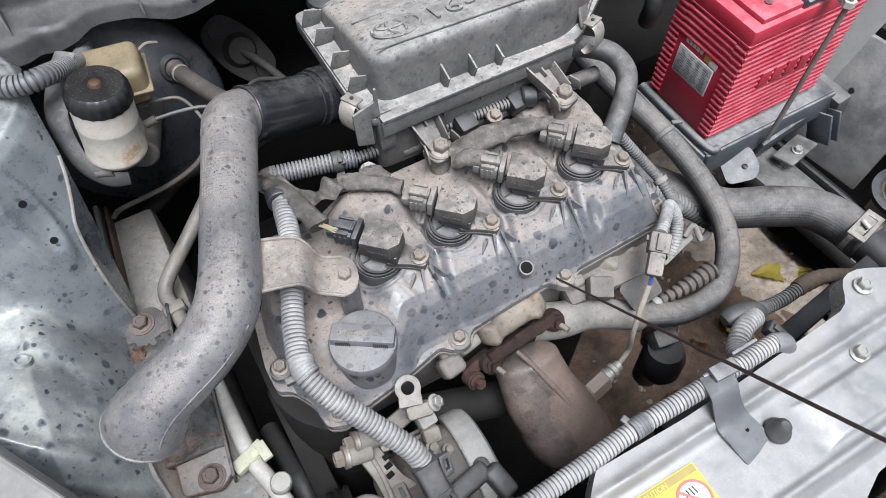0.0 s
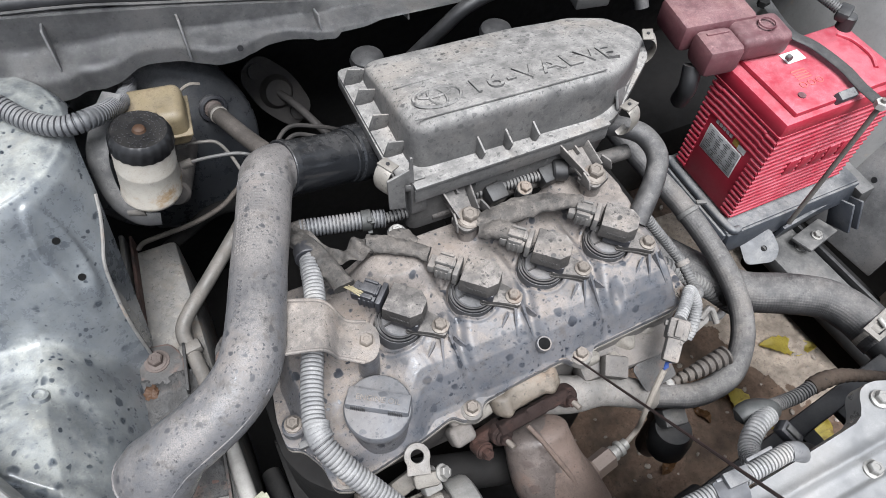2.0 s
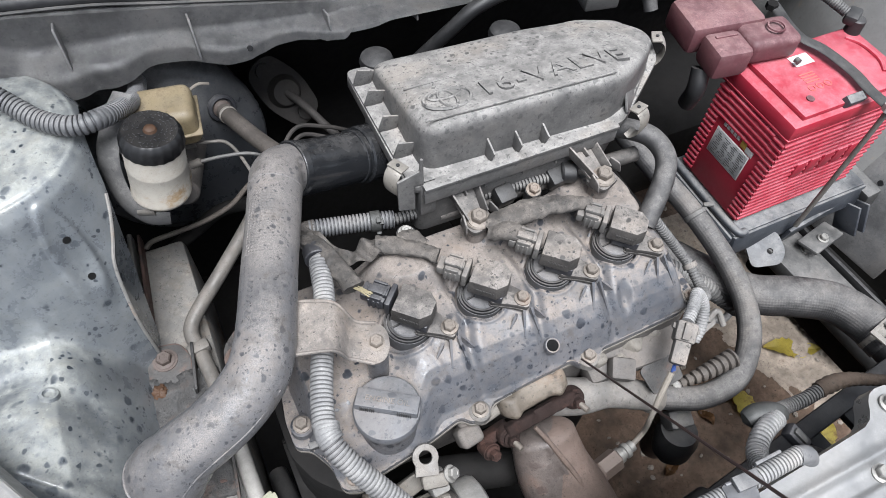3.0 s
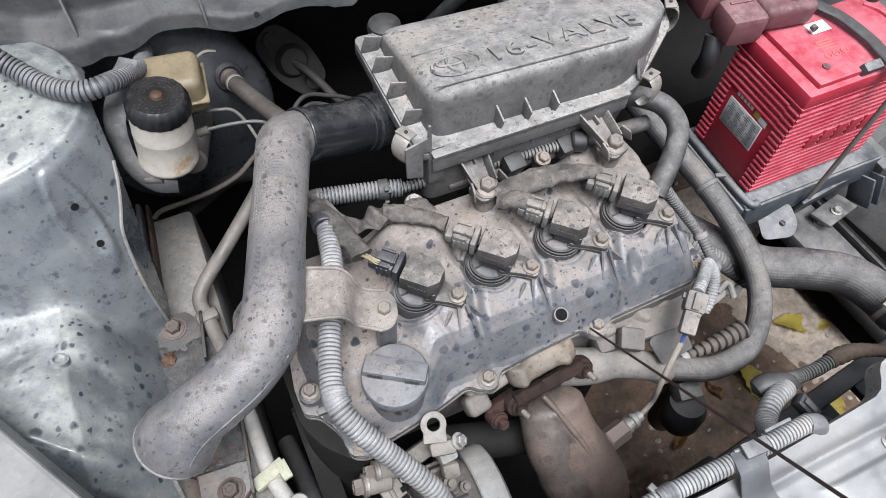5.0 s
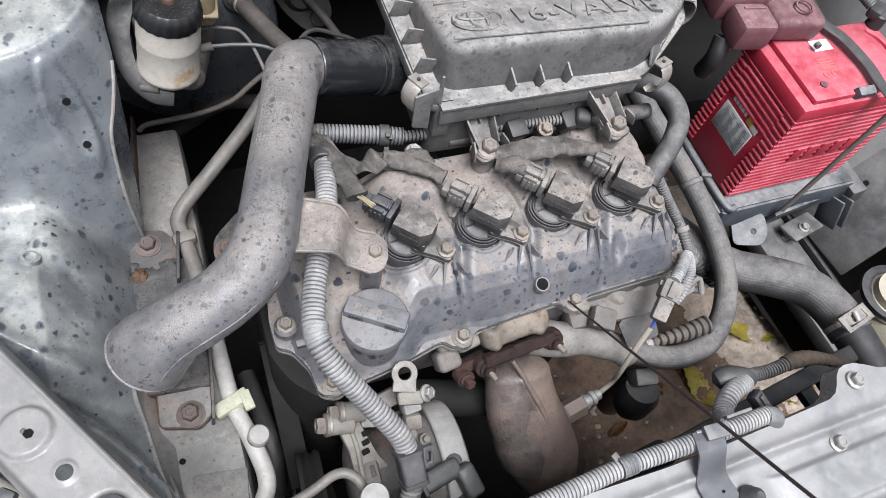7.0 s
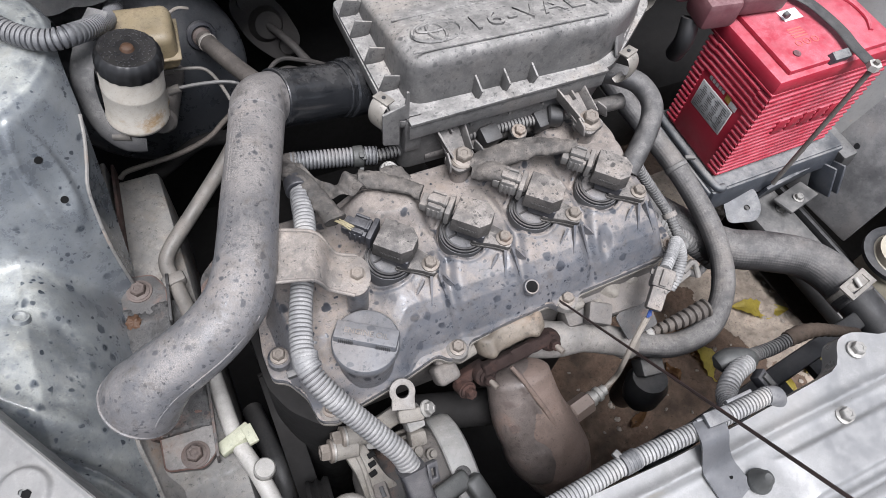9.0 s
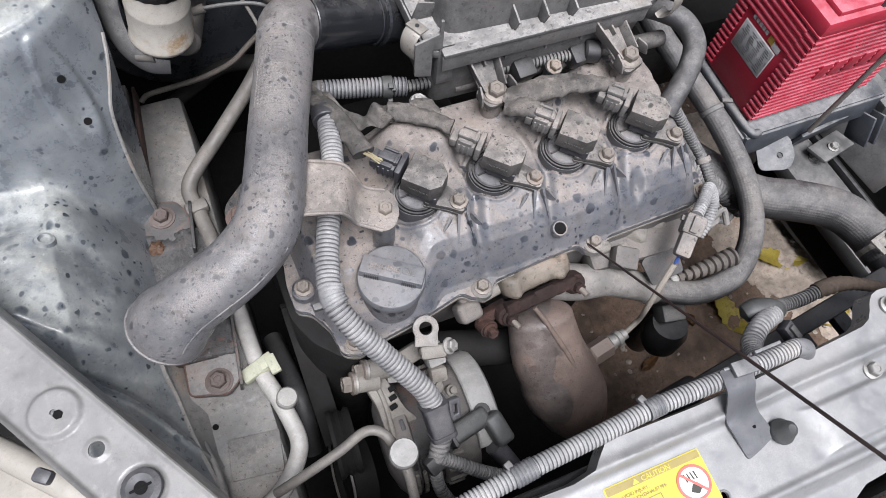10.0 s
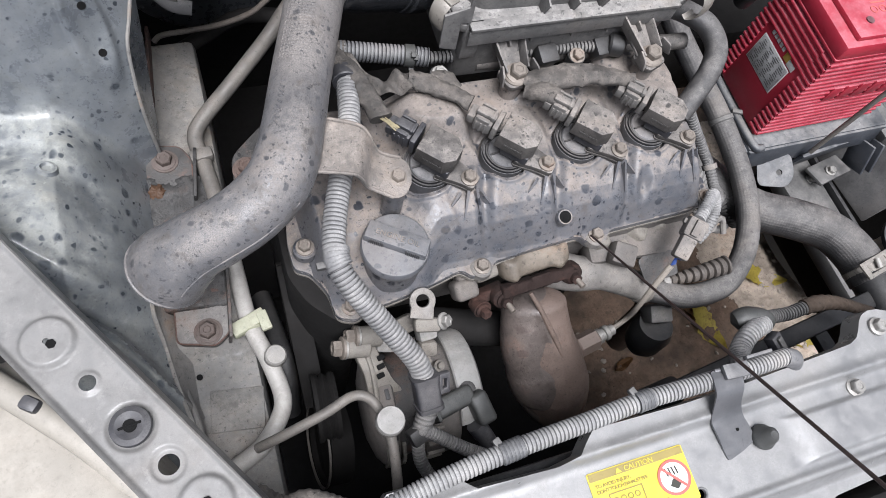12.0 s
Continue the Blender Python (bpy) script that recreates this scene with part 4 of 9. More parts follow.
# front crossmember and the rail to the side
bm = box((0.07, 0.36, 0.03), pose(0.620, -0.10, 0.583, 0, 0, 4), 0.006)
rail2 = new("chassis_rail", finish(bm, "chassis_rail", M["grey_panel"]))
tagged(rail2, "grey chassis rail under the battery tray", "car body", kind="structure")
part("flange", box((0.006, 0.34, 0.05), pose(0.660, -0.10, 0.58, 0, 0, 4), 0.001), M["black"], rail2)
bolt(rail2, (0.628, 0.018, 0.598), (0, 0, 1), BOLT_GREY)
# side member, near-black in place of the shade beside the rail
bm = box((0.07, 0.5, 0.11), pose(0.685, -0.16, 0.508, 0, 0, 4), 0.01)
tagged(new("subframe", finish(bm, "subframe", M["dark"])), "side member below the rail, coloured near-black for shade", "car body", kind="structure")

# headlamp side beam that carries the wing edge
A, B = Vector((-0.4587, 0.0852)), Vector((-0.2057, -0.3148))
ax = (B - A).normalized()
nx_ = Vector((-ax.y, ax.x))
turn = math.degrees(math.atan2(ax.y, ax.x))
L = (B - A).length


def along(x, y):
    d = Vector((x, y)) - A
    return d.dot(ax), d.dot(nx_)


BRACE = [along(-0.326, -0.121), along(-0.304, -0.158), along(-0.283, -0.187), along(-0.352, -0.089), along(-0.262, -0.217)]
w = 0.0245
holes = [circle(BRACE[0][0], 0, 0.0056), circle(BRACE[1][0], 0, 0.010), circle(BRACE[2][0], 0, 0.0070), circle(BRACE[3][0] + 0.002, 0, 0.003, 10), circle(BRACE[4][0], 0, 0.003, 10)]


def brace_lift(u, v):
    z = 0.004 * step(abs(v), 0.0205, 0.0245)
    for k, (r, high) in zip(BRACE, ((0.009, 0.0015), (0.0175, -0.0025), (0.0125, -0.0025), (0.0195, 0.004), (0.0195, 0.004))):
        if r:
            z += high * (1 - step(math.hypot(u - k[0], v), r * 0.8, r))
    return z


bm = bmesh.new()
nu, nv = 300, 44
vs = {}
for i in range(nu + 1):
    for j in range(nv + 1):
        u, v = L * i / nu, -w + 2 * w * j / nv
        vs[i, j] = bm.verts.new((u, v, brace_lift(u, v)))
for i in range(nu):
    for j in range(nv):
        u, v = L * (i + 0.5) / nu, -w + 2 * w * (j + 0.5) / nv
        if all(math.hypot(u - h[0], v) > r for h, r in zip(BRACE, (0.0056, 0.010, 0.0070, 0.0022, 0.0022))):
            bm.faces.new((vs[i, j], vs[i + 1, j], vs[i + 1, j + 1], vs[i, j + 1]))
bmesh.ops.delete(bm, geom=[v for v in bm.verts if not v.link_faces], context="VERTS")
snap([v for v in bm.verts if v.is_boundary], [(h[0], 0.0, r) for h, r in zip(BRACE, (0.0056, 0.010, 0.0070, 0.0022, 0.0022))], 0.0022)
for side in (-1, 1):
    edge = [vs[i, 0 if side < 0 else nv] for i in range(nu + 1)]
    lowr = [bm.verts.new(e.co + Vector((0, side * 0.004, -0.03))) for e in edge]
    for i in range(nu):
        bm.faces.new((edge[i], edge[i + 1], lowr[i + 1], lowr[i]))
bmesh.ops.solidify(bm, geom=bm.faces[:], thickness=0.0015)
BR = Matrix.Translation((A.x, A.y, 0.908)) @ pose(0, 0, 0, 0, 0, turn)
bm.transform(BR)
brace = new("wing_brace", finish(bm, "wing_brace", M["brace"], 50))
tagged(brace, "dusty silver steel brace with round holes along the wing edge", "car body", kind="structure")
gm = part("grommet", lathe([(0, 0.002), (0.0040, 0.002), (0.0044, 0.0045), (0.0095, 0.0065), (0.0132, 0.0045), (0.0138, 0.001), (0, 0.001)], BR @ Matrix.Translation((BRACE[1][0], 0, 0)), 28), M["plug_dark"], brace, "dark grey rubber grommet")
gm = part("grommet_slot", join(box((0.015, 0.0018, 0.0012), BR @ Matrix.Translation((BRACE[1][0], 0, 0.0058)) @ pose(0, 0, 0, 0, 0, 65), 0.0005), lathe([(0, 0), (0.0044, 0), (0.0044, 0.0008), (0, 0.0008)], BR @ Matrix.Translation((BRACE[1][0], 0, 0.0048)), 20)), M["void"], brace)
for k in (3, 4):
    part("pin", lathe([(0, 0), (0.0034, 0), (0.0034, 0.0012), (0.0022, 0.0014), (0, 0.0006)], BR @ Matrix.Translation((BRACE[k][0] + (0.0, 0.004)[k == 3], 0.001, 0.004)), 6), M["void"], brace)
part("clip", box((0.013, 0.010, 0.010), BR @ Matrix.Translation((BRACE[0][0] - 0.018, -0.034, -0.008)) @ pose(0, 0, 0, 0, 0, 20), 0.003), M["plug_dark"], brace)

# headlamp housing under the brace
bm = bmesh.new()
b = bmesh.new()
bmesh.ops.create_uvsphere(b, u_segments=40, v_segments=24, radius=1)
for v in b.verts:
    v.co = Vector([math.copysign(abs(c) ** 0.6, c) for c in v.co])
join(bm, b, pose(-0.398, -0.20, 0.765, 8, -6, turn) @ Matrix.Diagonal((0.15, 0.095, 0.062, 1)))
lamp = thing("headlamp", (-0.415, -0.21, 0.69), "cream headlamp housing under the wing brace", "headlamp")
part("housing", bm, M["beige"], lamp)
part("upper_edge", tube([(-0.452, -0.045, 0.815), (-0.398, -0.098, 0.828), (-0.343, -0.158, 0.828), (-0.298, -0.228, 0.815)], 0.011, 12), M["beige"], lamp)
solo("wiring_loom", tube([(-0.50, -0.07, 0.81), (-0.44, -0.075, 0.80), (-0.39, -0.085, 0.79), (-0.345, -0.115, 0.78)], 0.008, 12, ribbed=0.005), M["loom_dark"], "dark ribbed wiring loom behind the headlamp", "wiring loom")


# radiator support, the slam panel
def slam_lift(x, y):
    z = -0.012 * (1 - step(y, -0.270, -0.262)) * step(y, -0.335, -0.325) * 0.55
    z += 0.004 * math.exp(-((y + 0.2640) / 0.0055) ** 2)
    z += -0.022 * (1 - step(y, -0.345, -0.328))
    if x > 0.165:
        d = max(abs(x - 0.30) / 0.115, abs(y + 0.302) / 0.02)
        z += 0.004 * (1 - step(d, 0.8, 1.05))
    return z


SLAM_Z = 0.888
rear = [(-0.30, -0.275), (-0.19, -0.262), (-0.165, -0.262), (-0.150, -0.247), (-0.10, -0.2475), (-0.085, -0.262), (-0.02, -0.265), (0.0, -0.262), (0.018, -0.246), (0.10, -0.248), (0.16, -0.247), (0.25, -0.243), (0.278, -0.2415), (0.287, -0.238), (0.293, -0.232), (0.298, -0.225), (0.304, -0.220), (0.312, -0.218), (0.322, -0.219), (0.332, -0.223), (0.345, -0.230), (0.36, -0.233), (0.52, -0.238)]
front = [(0.52, -0.352), (0.26, -0.350), (0.215, -0.352), (0.19, -0.362), (0.10, -0.362), (0.02, -0.356), (-0.30, -0.36)]
slam_holes = [(-0.015, -0.304, 0.0100), (0.089, -0.316, 0.0038), (-0.085, -0.305, 0.009), (0.385, -0.3, 0.009)]


def slam():
    b = bmesh.new()
    nx, ny = 420, 96
    grid = {}
    rx, ry = zip(*rear)
    fx, fy = zip(*front[::-1])
    xs = np.linspace(-0.30, 0.52, nx)
    for i, x in enumerate(xs):
        y0, y1 = float(np.interp(x, fx, fy)), float(np.interp(x, rx, ry))
        for j in range(ny + 1):
            y = y0 + (y1 - y0) * j / ny
            grid[i, j] = b.verts.new((x, y, SLAM_Z + slam_lift(x, y)))
    for i in range(nx - 1):
        for j in range(ny):
            c = (grid[i, j].co + grid[i + 1, j + 1].co) / 2
            if all(math.hypot(c.x - hx, c.y - hy) > r for hx, hy, r in slam_holes):
                b.faces.new((grid[i, j], grid[i + 1, j], grid[i + 1, j + 1], grid[i, j + 1]))
    bmesh.ops.delete(b, geom=[v for v in b.verts if not v.link_faces], context="VERTS")
    snap([v for v in b.verts if v.is_boundary], slam_holes, 0.0018)
    for j, dy, dz in ((0, -0.006, -0.07), (ny, 0.002, -0.022)):
        row = [grid[i, j] for i in range(nx)]
        lowr = [b.verts.new(v.co + Vector((0, dy, dz))) for v in row]
        for i in range(nx - 1):
            b.faces.new((row[i], row[i + 1], lowr[i + 1], lowr[i]))
    bmesh.ops.delete(b, geom=[v for v in b.verts if not v.link_faces], context="VERTS")
    bmesh.ops.solidify(b, geom=b.faces[:], thickness=0.0015)
    return b


panel = new("radiator_support", finish(slam(), "radiator_support", M["paint"], 40))
tagged(panel, "silver painted radiator support panel across the front", "car body", kind="structure")
for x, y, r in slam_holes:
    part("hole_rim", lathe([(r - 0.0002, 0.0), (r + 0.0005, 0.0008), (r + 0.0014, 0.0002), (r + 0.0014, -0.002), (r - 0.0004, -0.003), (r - 0.0002, 0)], aim((x, y, SLAM_Z + slam_lift(x, y)), (0, 0, 1)), 28), M["paint"], panel)
for x, y in ((0.266, -0.277), (0.340, -0.292)):
    bolt(panel, (x, y, SLAM_Z + slam_lift(x, y)), (0, 0, 1), BOLT_GREY)
bolt(panel, (0.312, -0.234, SLAM_Z + 0.001), (0, 0, 1), BOLT_GREY, 30)
part("dome_plug", lathe([(0, 0.016), (0.006, 0.0155), (0.010, 0.012), (0.0125, 0.004), (0.014, 0.0), (0, 0)], aim((-0.0515, -0.301, SLAM_Z - 0.005), (0, 0, 1)), 28), M["beige"], panel, "white plastic dome plug")
part("bumper", lathe([(0, 0.015), (0.003, 0.0155), (0.0065, 0.012), (0.008, 0.005), (0.0095, 0.0035), (0.0105, 0.001), (0.0105, 0.0), (0, 0)], aim((0.159, -0.291, SLAM_Z - 0.004), (0, 0, 1)), 28), M["boot"], panel, "black rubber bonnet bumper")
part("lower_deck", box((0.95, 0.22, 0.006), pose(0.14, -0.48, 0.72), 0.002), M["dark"], panel)
part("front_panel", box((0.8, 0.006, 0.35), pose(0.11, -0.372, 0.66), 0.002), M["dark"], panel)


# ---- engine ----
# coil wells along the cover
PITCH, COIL_Z = 0.08, 0.86
WELL = [(-0.034 + PITCH * i, 0.024) for i in range(4)]


def cover_height(x, y):
    left = 1 - step(x, -0.062, -0.028)
    # long soft crown
    z = 0.850 - 0.017 * left - 0.004 * ((y - 0.03) / 0.06) ** 2
    for wx, wy in WELL:
        d = math.hypot(x - wx, y - wy)
        z -= 0.009 * (1 - step(d, 0.0245, 0.0256)) - 0.0016 * math.exp(-((d - 0.0288) / 0.0016) ** 2)
    # valleys between the cylinders, each with a raised shoulder beside it
    groove = 0.0
    for k in range(3):
        cx = 0.0195 + 0.0785 * k + 0.06 * y + 0.004 * math.sin(y * 60)
        reach = step(-y, -0.085, -0.045)
        groove = max(groove, math.exp(-((x - cx) / 0.0062) ** 2) * reach)
        z += 0.0030 * math.exp(-((x - cx + 0.0125) / 0.0055) ** 2) * reach + 0.0015 * math.exp(-((x - cx - 0.012) / 0.006) ** 2) * reach
    z -= 0.0060 * groove
    # rim where the low end with the filler neck begins
    z += 0.0022 * math.exp(-((x + 0.026 + 0.25 * y) / 0.004) ** 2) * step(-y, 0.0, 0.02)
    # finger pocket near the far end
    z -= 0.010 * (1 - step(math.hypot((x - 0.190 - 0.15 * (y + 0.03)) / 0.0115, (y + 0.030) / 0.018), 0.1, 1.0))
    # long mound behind the first two coils, flat plateau behind the last
    u, v = (x + 0.020) * 0.927 - (y - 0.077) * 0.375, (x + 0.020) * 0.375 + (y - 0.077) * 0.927
    z += 0.025 * (1 - step(math.hypot(u / 0.056, v / 0.029), 0.45, 1.02))
    z += 0.013 * step(x, 0.176, 0.190) * (1 - step(x - 0.4 * max(0.0, y - 0.07), 0.252, 0.262)) * step(y, 0.052 - 0.02 * step(x, 0.22, 0.25), 0.062)
    z += 0.010 * (1 - step(math.hypot((x - 0.118) / 0.05, (y - 0.086) / 0.016), 0.5, 1.0))
    # fall to the sides; the front is a rounded slope that ends in a flared skirt
    yy = y + 0.022 * left - 0.003 * groove
    front_z = float(np.interp(yy, (-0.066, -0.061, -0.056, -0.050, -0.044, -0.036, -0.024, -0.010, 0.004), (0.790, 0.7935, 0.7985, 0.809, 0.820, 0.8305, 0.8405, 0.8465, 0.850)))
    z = z - (0.850 - front_z) * (z - 0.790) / 0.060
    z = z - (z - 0.79) * step(y, 0.116, 0.130)
    z = z - (z - 0.79) * step(x, 0.255, 0.277)
    xl = float(np.interp(y, (-0.10, -0.05, 0.03, 0.10), (-0.132, -0.146, -0.150, -0.138)))
    z = z - (z - 0.79) * (1 - step(x, xl - 0.012, xl + 0.008))
    return z + 0.0005 * noise.noise((x * 60, y * 60, 2))


flange = rounded([(-0.172, 0.0), (-0.171, -0.028), (-0.158, -0.034), (-0.146, -0.056), (-0.143, -0.083), (-0.127, -0.090), (-0.112, -0.083), (-0.085, -0.079), (-0.05, -0.073), (-0.014, -0.064), (-0.005, -0.074), (0.013, -0.075), (0.022, -0.063), (0.060, -0.0595), (0.120, -0.056), (0.127, -0.067), (0.146, -0.068), (0.154, -0.057), (0.26, -0.054), (0.288, -0.048), (0.292, 0.02), (0.285, 0.132), (-0.150, 0.132)], 0.006)
def within(x, y, loop):
    """Whether a place lies inside an outline."""
    hit = False
    for (x0, y0), (x1, y1) in zip(loop, loop[1:] + loop[:1]):
        if (y0 > y) != (y1 > y) and x < x0 + (y - y0) * (x1 - x0) / (y1 - y0):
            hit = not hit
    return hit


bm = field(-0.166, 0.28, -0.090, 0.132, 400, 210, cover_height, keep=lambda x, y: within(x, y, flange))
cover = thing("valve_cover", (0.055, 0.02, 0.78), "dark grey plastic valve cover, dusty with rain spots, on the engine", "engine part")
body = part("cover_shell", bm, M["cover"], cover, smooth=60)
part("gasket_edge", sheet(rounded([(x + 0.002 * (x > 0), y - 0.0006) for x, y in flange], 0.001, 1), 0.004, Matrix.Translation((0, 0, 0.784))), M["alloy_tan"], cover, "pale alloy edge below the cover")
part("flange", sheet(flange, 0.012, Matrix.Translation((0, 0, 0.793)), bevel=0.001), M["cover"], cover)
for x, y, z in ((0.006, -0.0665, 0.792), (0.136, -0.0605, 0.792), (-0.158, -0.016, 0.808), (-0.129, -0.077, 0.792), (0.280, -0.045, 0.793)):
    part("ear", lathe([(0, 0.004), (0.009, 0.004), (0.011, 0.002), (0.0115, -0.006), (0, -0.006)], aim((x, y, z), (0, 0, 1)), 24), M["alloy"] if z < 0.8 else M["cover"], cover)
    bolt(cover, (x, y, z + 0.004))
# breather stub and stiffening fins
ST = aim((0.097, -0.041, cover_height(0.097, -0.041) - 0.002), (-0.05, -0.30, 0.95))
part("breather_stub", lathe([(0.0062, -0.008), (0.0080, -0.008), (0.0080, 0.0085), (0.0074, 0.0095), (0.0062, 0.0095), (0.0062, -0.008)], ST, 24), M["cover"], cover)
part("stub_bore", lathe([(0, 0.0065), (0.0063, 0.0065), (0.0063, 0.0075), (0, 0.0075)], ST, 16), M["void"], cover)
for i in range(4):
    for dx, turn_, ln in ((0.001, -16, 0.020), (0.009, 12, 0.026), (-0.007, -52, 0.012), (0.014, 48, 0.013)):
        x0, y0 = PITCH * i + dx - 0.004, -0.0105
        a = radians(-90 + turn_)
        x1, y1 = x0 + ln * math.cos(a), y0 + ln * math.sin(a)
        b = bmesh.new()
        za, zb = cover_height(x0, y0), cover_height(x1, y1)
        sx, sy = -0.0014 * math.sin(a), 0.0014 * math.cos(a)
        v = [b.verts.new(c) for c in ((x0 + sx, y0 + sy, za - 0.004), (x0 - sx, y0 - sy, za - 0.004), (x0 + sx, y0 + sy, za + 0.010), (x0 - sx, y0 - sy, za + 0.010), (x1 + sx, y1 + sy, zb - 0.004), (x1 - sx, y1 - sy, zb - 0.004), (x1 + sx * 0.5, y1 + sy * 0.5, zb + 0.0006), (x1 - sx * 0.5, y1 - sy * 0.5, zb + 0.0006))]
        for q in ((0, 1, 3, 2), (4, 5, 7, 6), (0, 2, 6, 4), (1, 5, 7, 3), (2, 3, 7, 6), (0, 4, 5, 1)):
            b.faces.new([v[k] for k in q])
        part("fin", b, M["cover"], cover)
# low sleeve of cloth-taped wiring over the rear of the cover
for pts, r in (([(-0.094, 0.136, 0.880), (-0.085, 0.114, 0.884), (-0.078, 0.090, 0.885), (-0.073, 0.072, 0.884), (-0.071, 0.062, 0.883)], [0.0085, 0.0095, 0.0098, 0.0100, 0.0112]),
               ([(-0.034, 0.102, 0.880), (-0.022, 0.0965, 0.880), (-0.003, 0.084, 0.880), (0.018, 0.066, 0.881)], [0.0105, 0.0098, 0.0090, 0.0085]),
               ([(-0.010, 0.104, 0.874), (0.004, 0.098, 0.876), (0.014, 0.088, 0.872)], [0.008, 0.010, 0.006]),
               ([(0.082, 0.080, 0.869), (0.098, 0.082, 0.876), (0.125, 0.080, 0.880), (0.16, 0.074, 0.881), (0.192, 0.062, 0.882)], [0.012, 0.0135, 0.013, 0.011, 0.008]),
               ([(0.084, 0.078, 0.870), (0.096, 0.066, 0.879), (0.108, 0.054, 0.882)], [0.012, 0.0115, 0.0085])):
    bm = tube(pts, r, 22, 0.002, flat=0.66)
    for v in bm.verts:
        fold = noise.noise((v.co.x * 55, v.co.y * 55, v.co.z * 20))
        v.co += Vector((0.0016 * noise.noise(v.co * 140), 0.0016 * noise.noise(v.co * 140 + Vector((9, 0, 0))), 0.0050 * abs(fold) + 0.0016 * noise.noise(v.co * 210)))
    solo("wire_sleeve", bm, M["tape"], "dusty tape-wrapped wiring sleeve on the valve cover", "wiring")
# slack flat strip of tape between the two sleeves
bm = tube([(-0.100, 0.150, 0.876), (-0.088, 0.130, 0.880), (-0.078, 0.113, 0.881), (-0.068, 0.102, 0.879), (-0.058, 0.098, 0.878), (-0.046, 0.099, 0.882), (-0.038, 0.0995, 0.884), (-0.028, 0.099, 0.881)], [0.0115, 0.0110, 0.0080, 0.0060, 0.0070, 0.0115, 0.0125, 0.0100], 18, 0.0015, flat=0.24)
for v in bm.verts:
    v.co.z += 0.0038 * math.sin(v.co.x * 330 + v.co.y * 150) + 0.004 * noise.noise(v.co * 90)
solo("tape_strip", bm, M["tape"], "slack crumpled strip of dusty wiring tape on the cover", "wiring")
bolt(cover, (0.003, 0.112, 0.868), (0, -0.2, 1), BOLT_GREY)
part("rear_post", cyl((0.003, 0.112, 0.80), (0.003, 0.112, 0.868), 0.010), M["black"], cover)
w_ = bmesh.new()
for i in range(5):
    tube([(-0.074 + 0.0022 * i, 0.065 - 0.001 * i, 0.884 + 0.0015 * (i % 2)), (-0.068 + 0.002 * i, 0.055 - 0.001 * i, 0.888), (-0.062 + 0.002 * i, 0.046 + 0.0012 * i, 0.887)], 0.0007, 6, bm=w_)
solo("coil_wires", w_, M["straw_wire"], "bare pale wires leading into the ignition coil plug", "wiring")


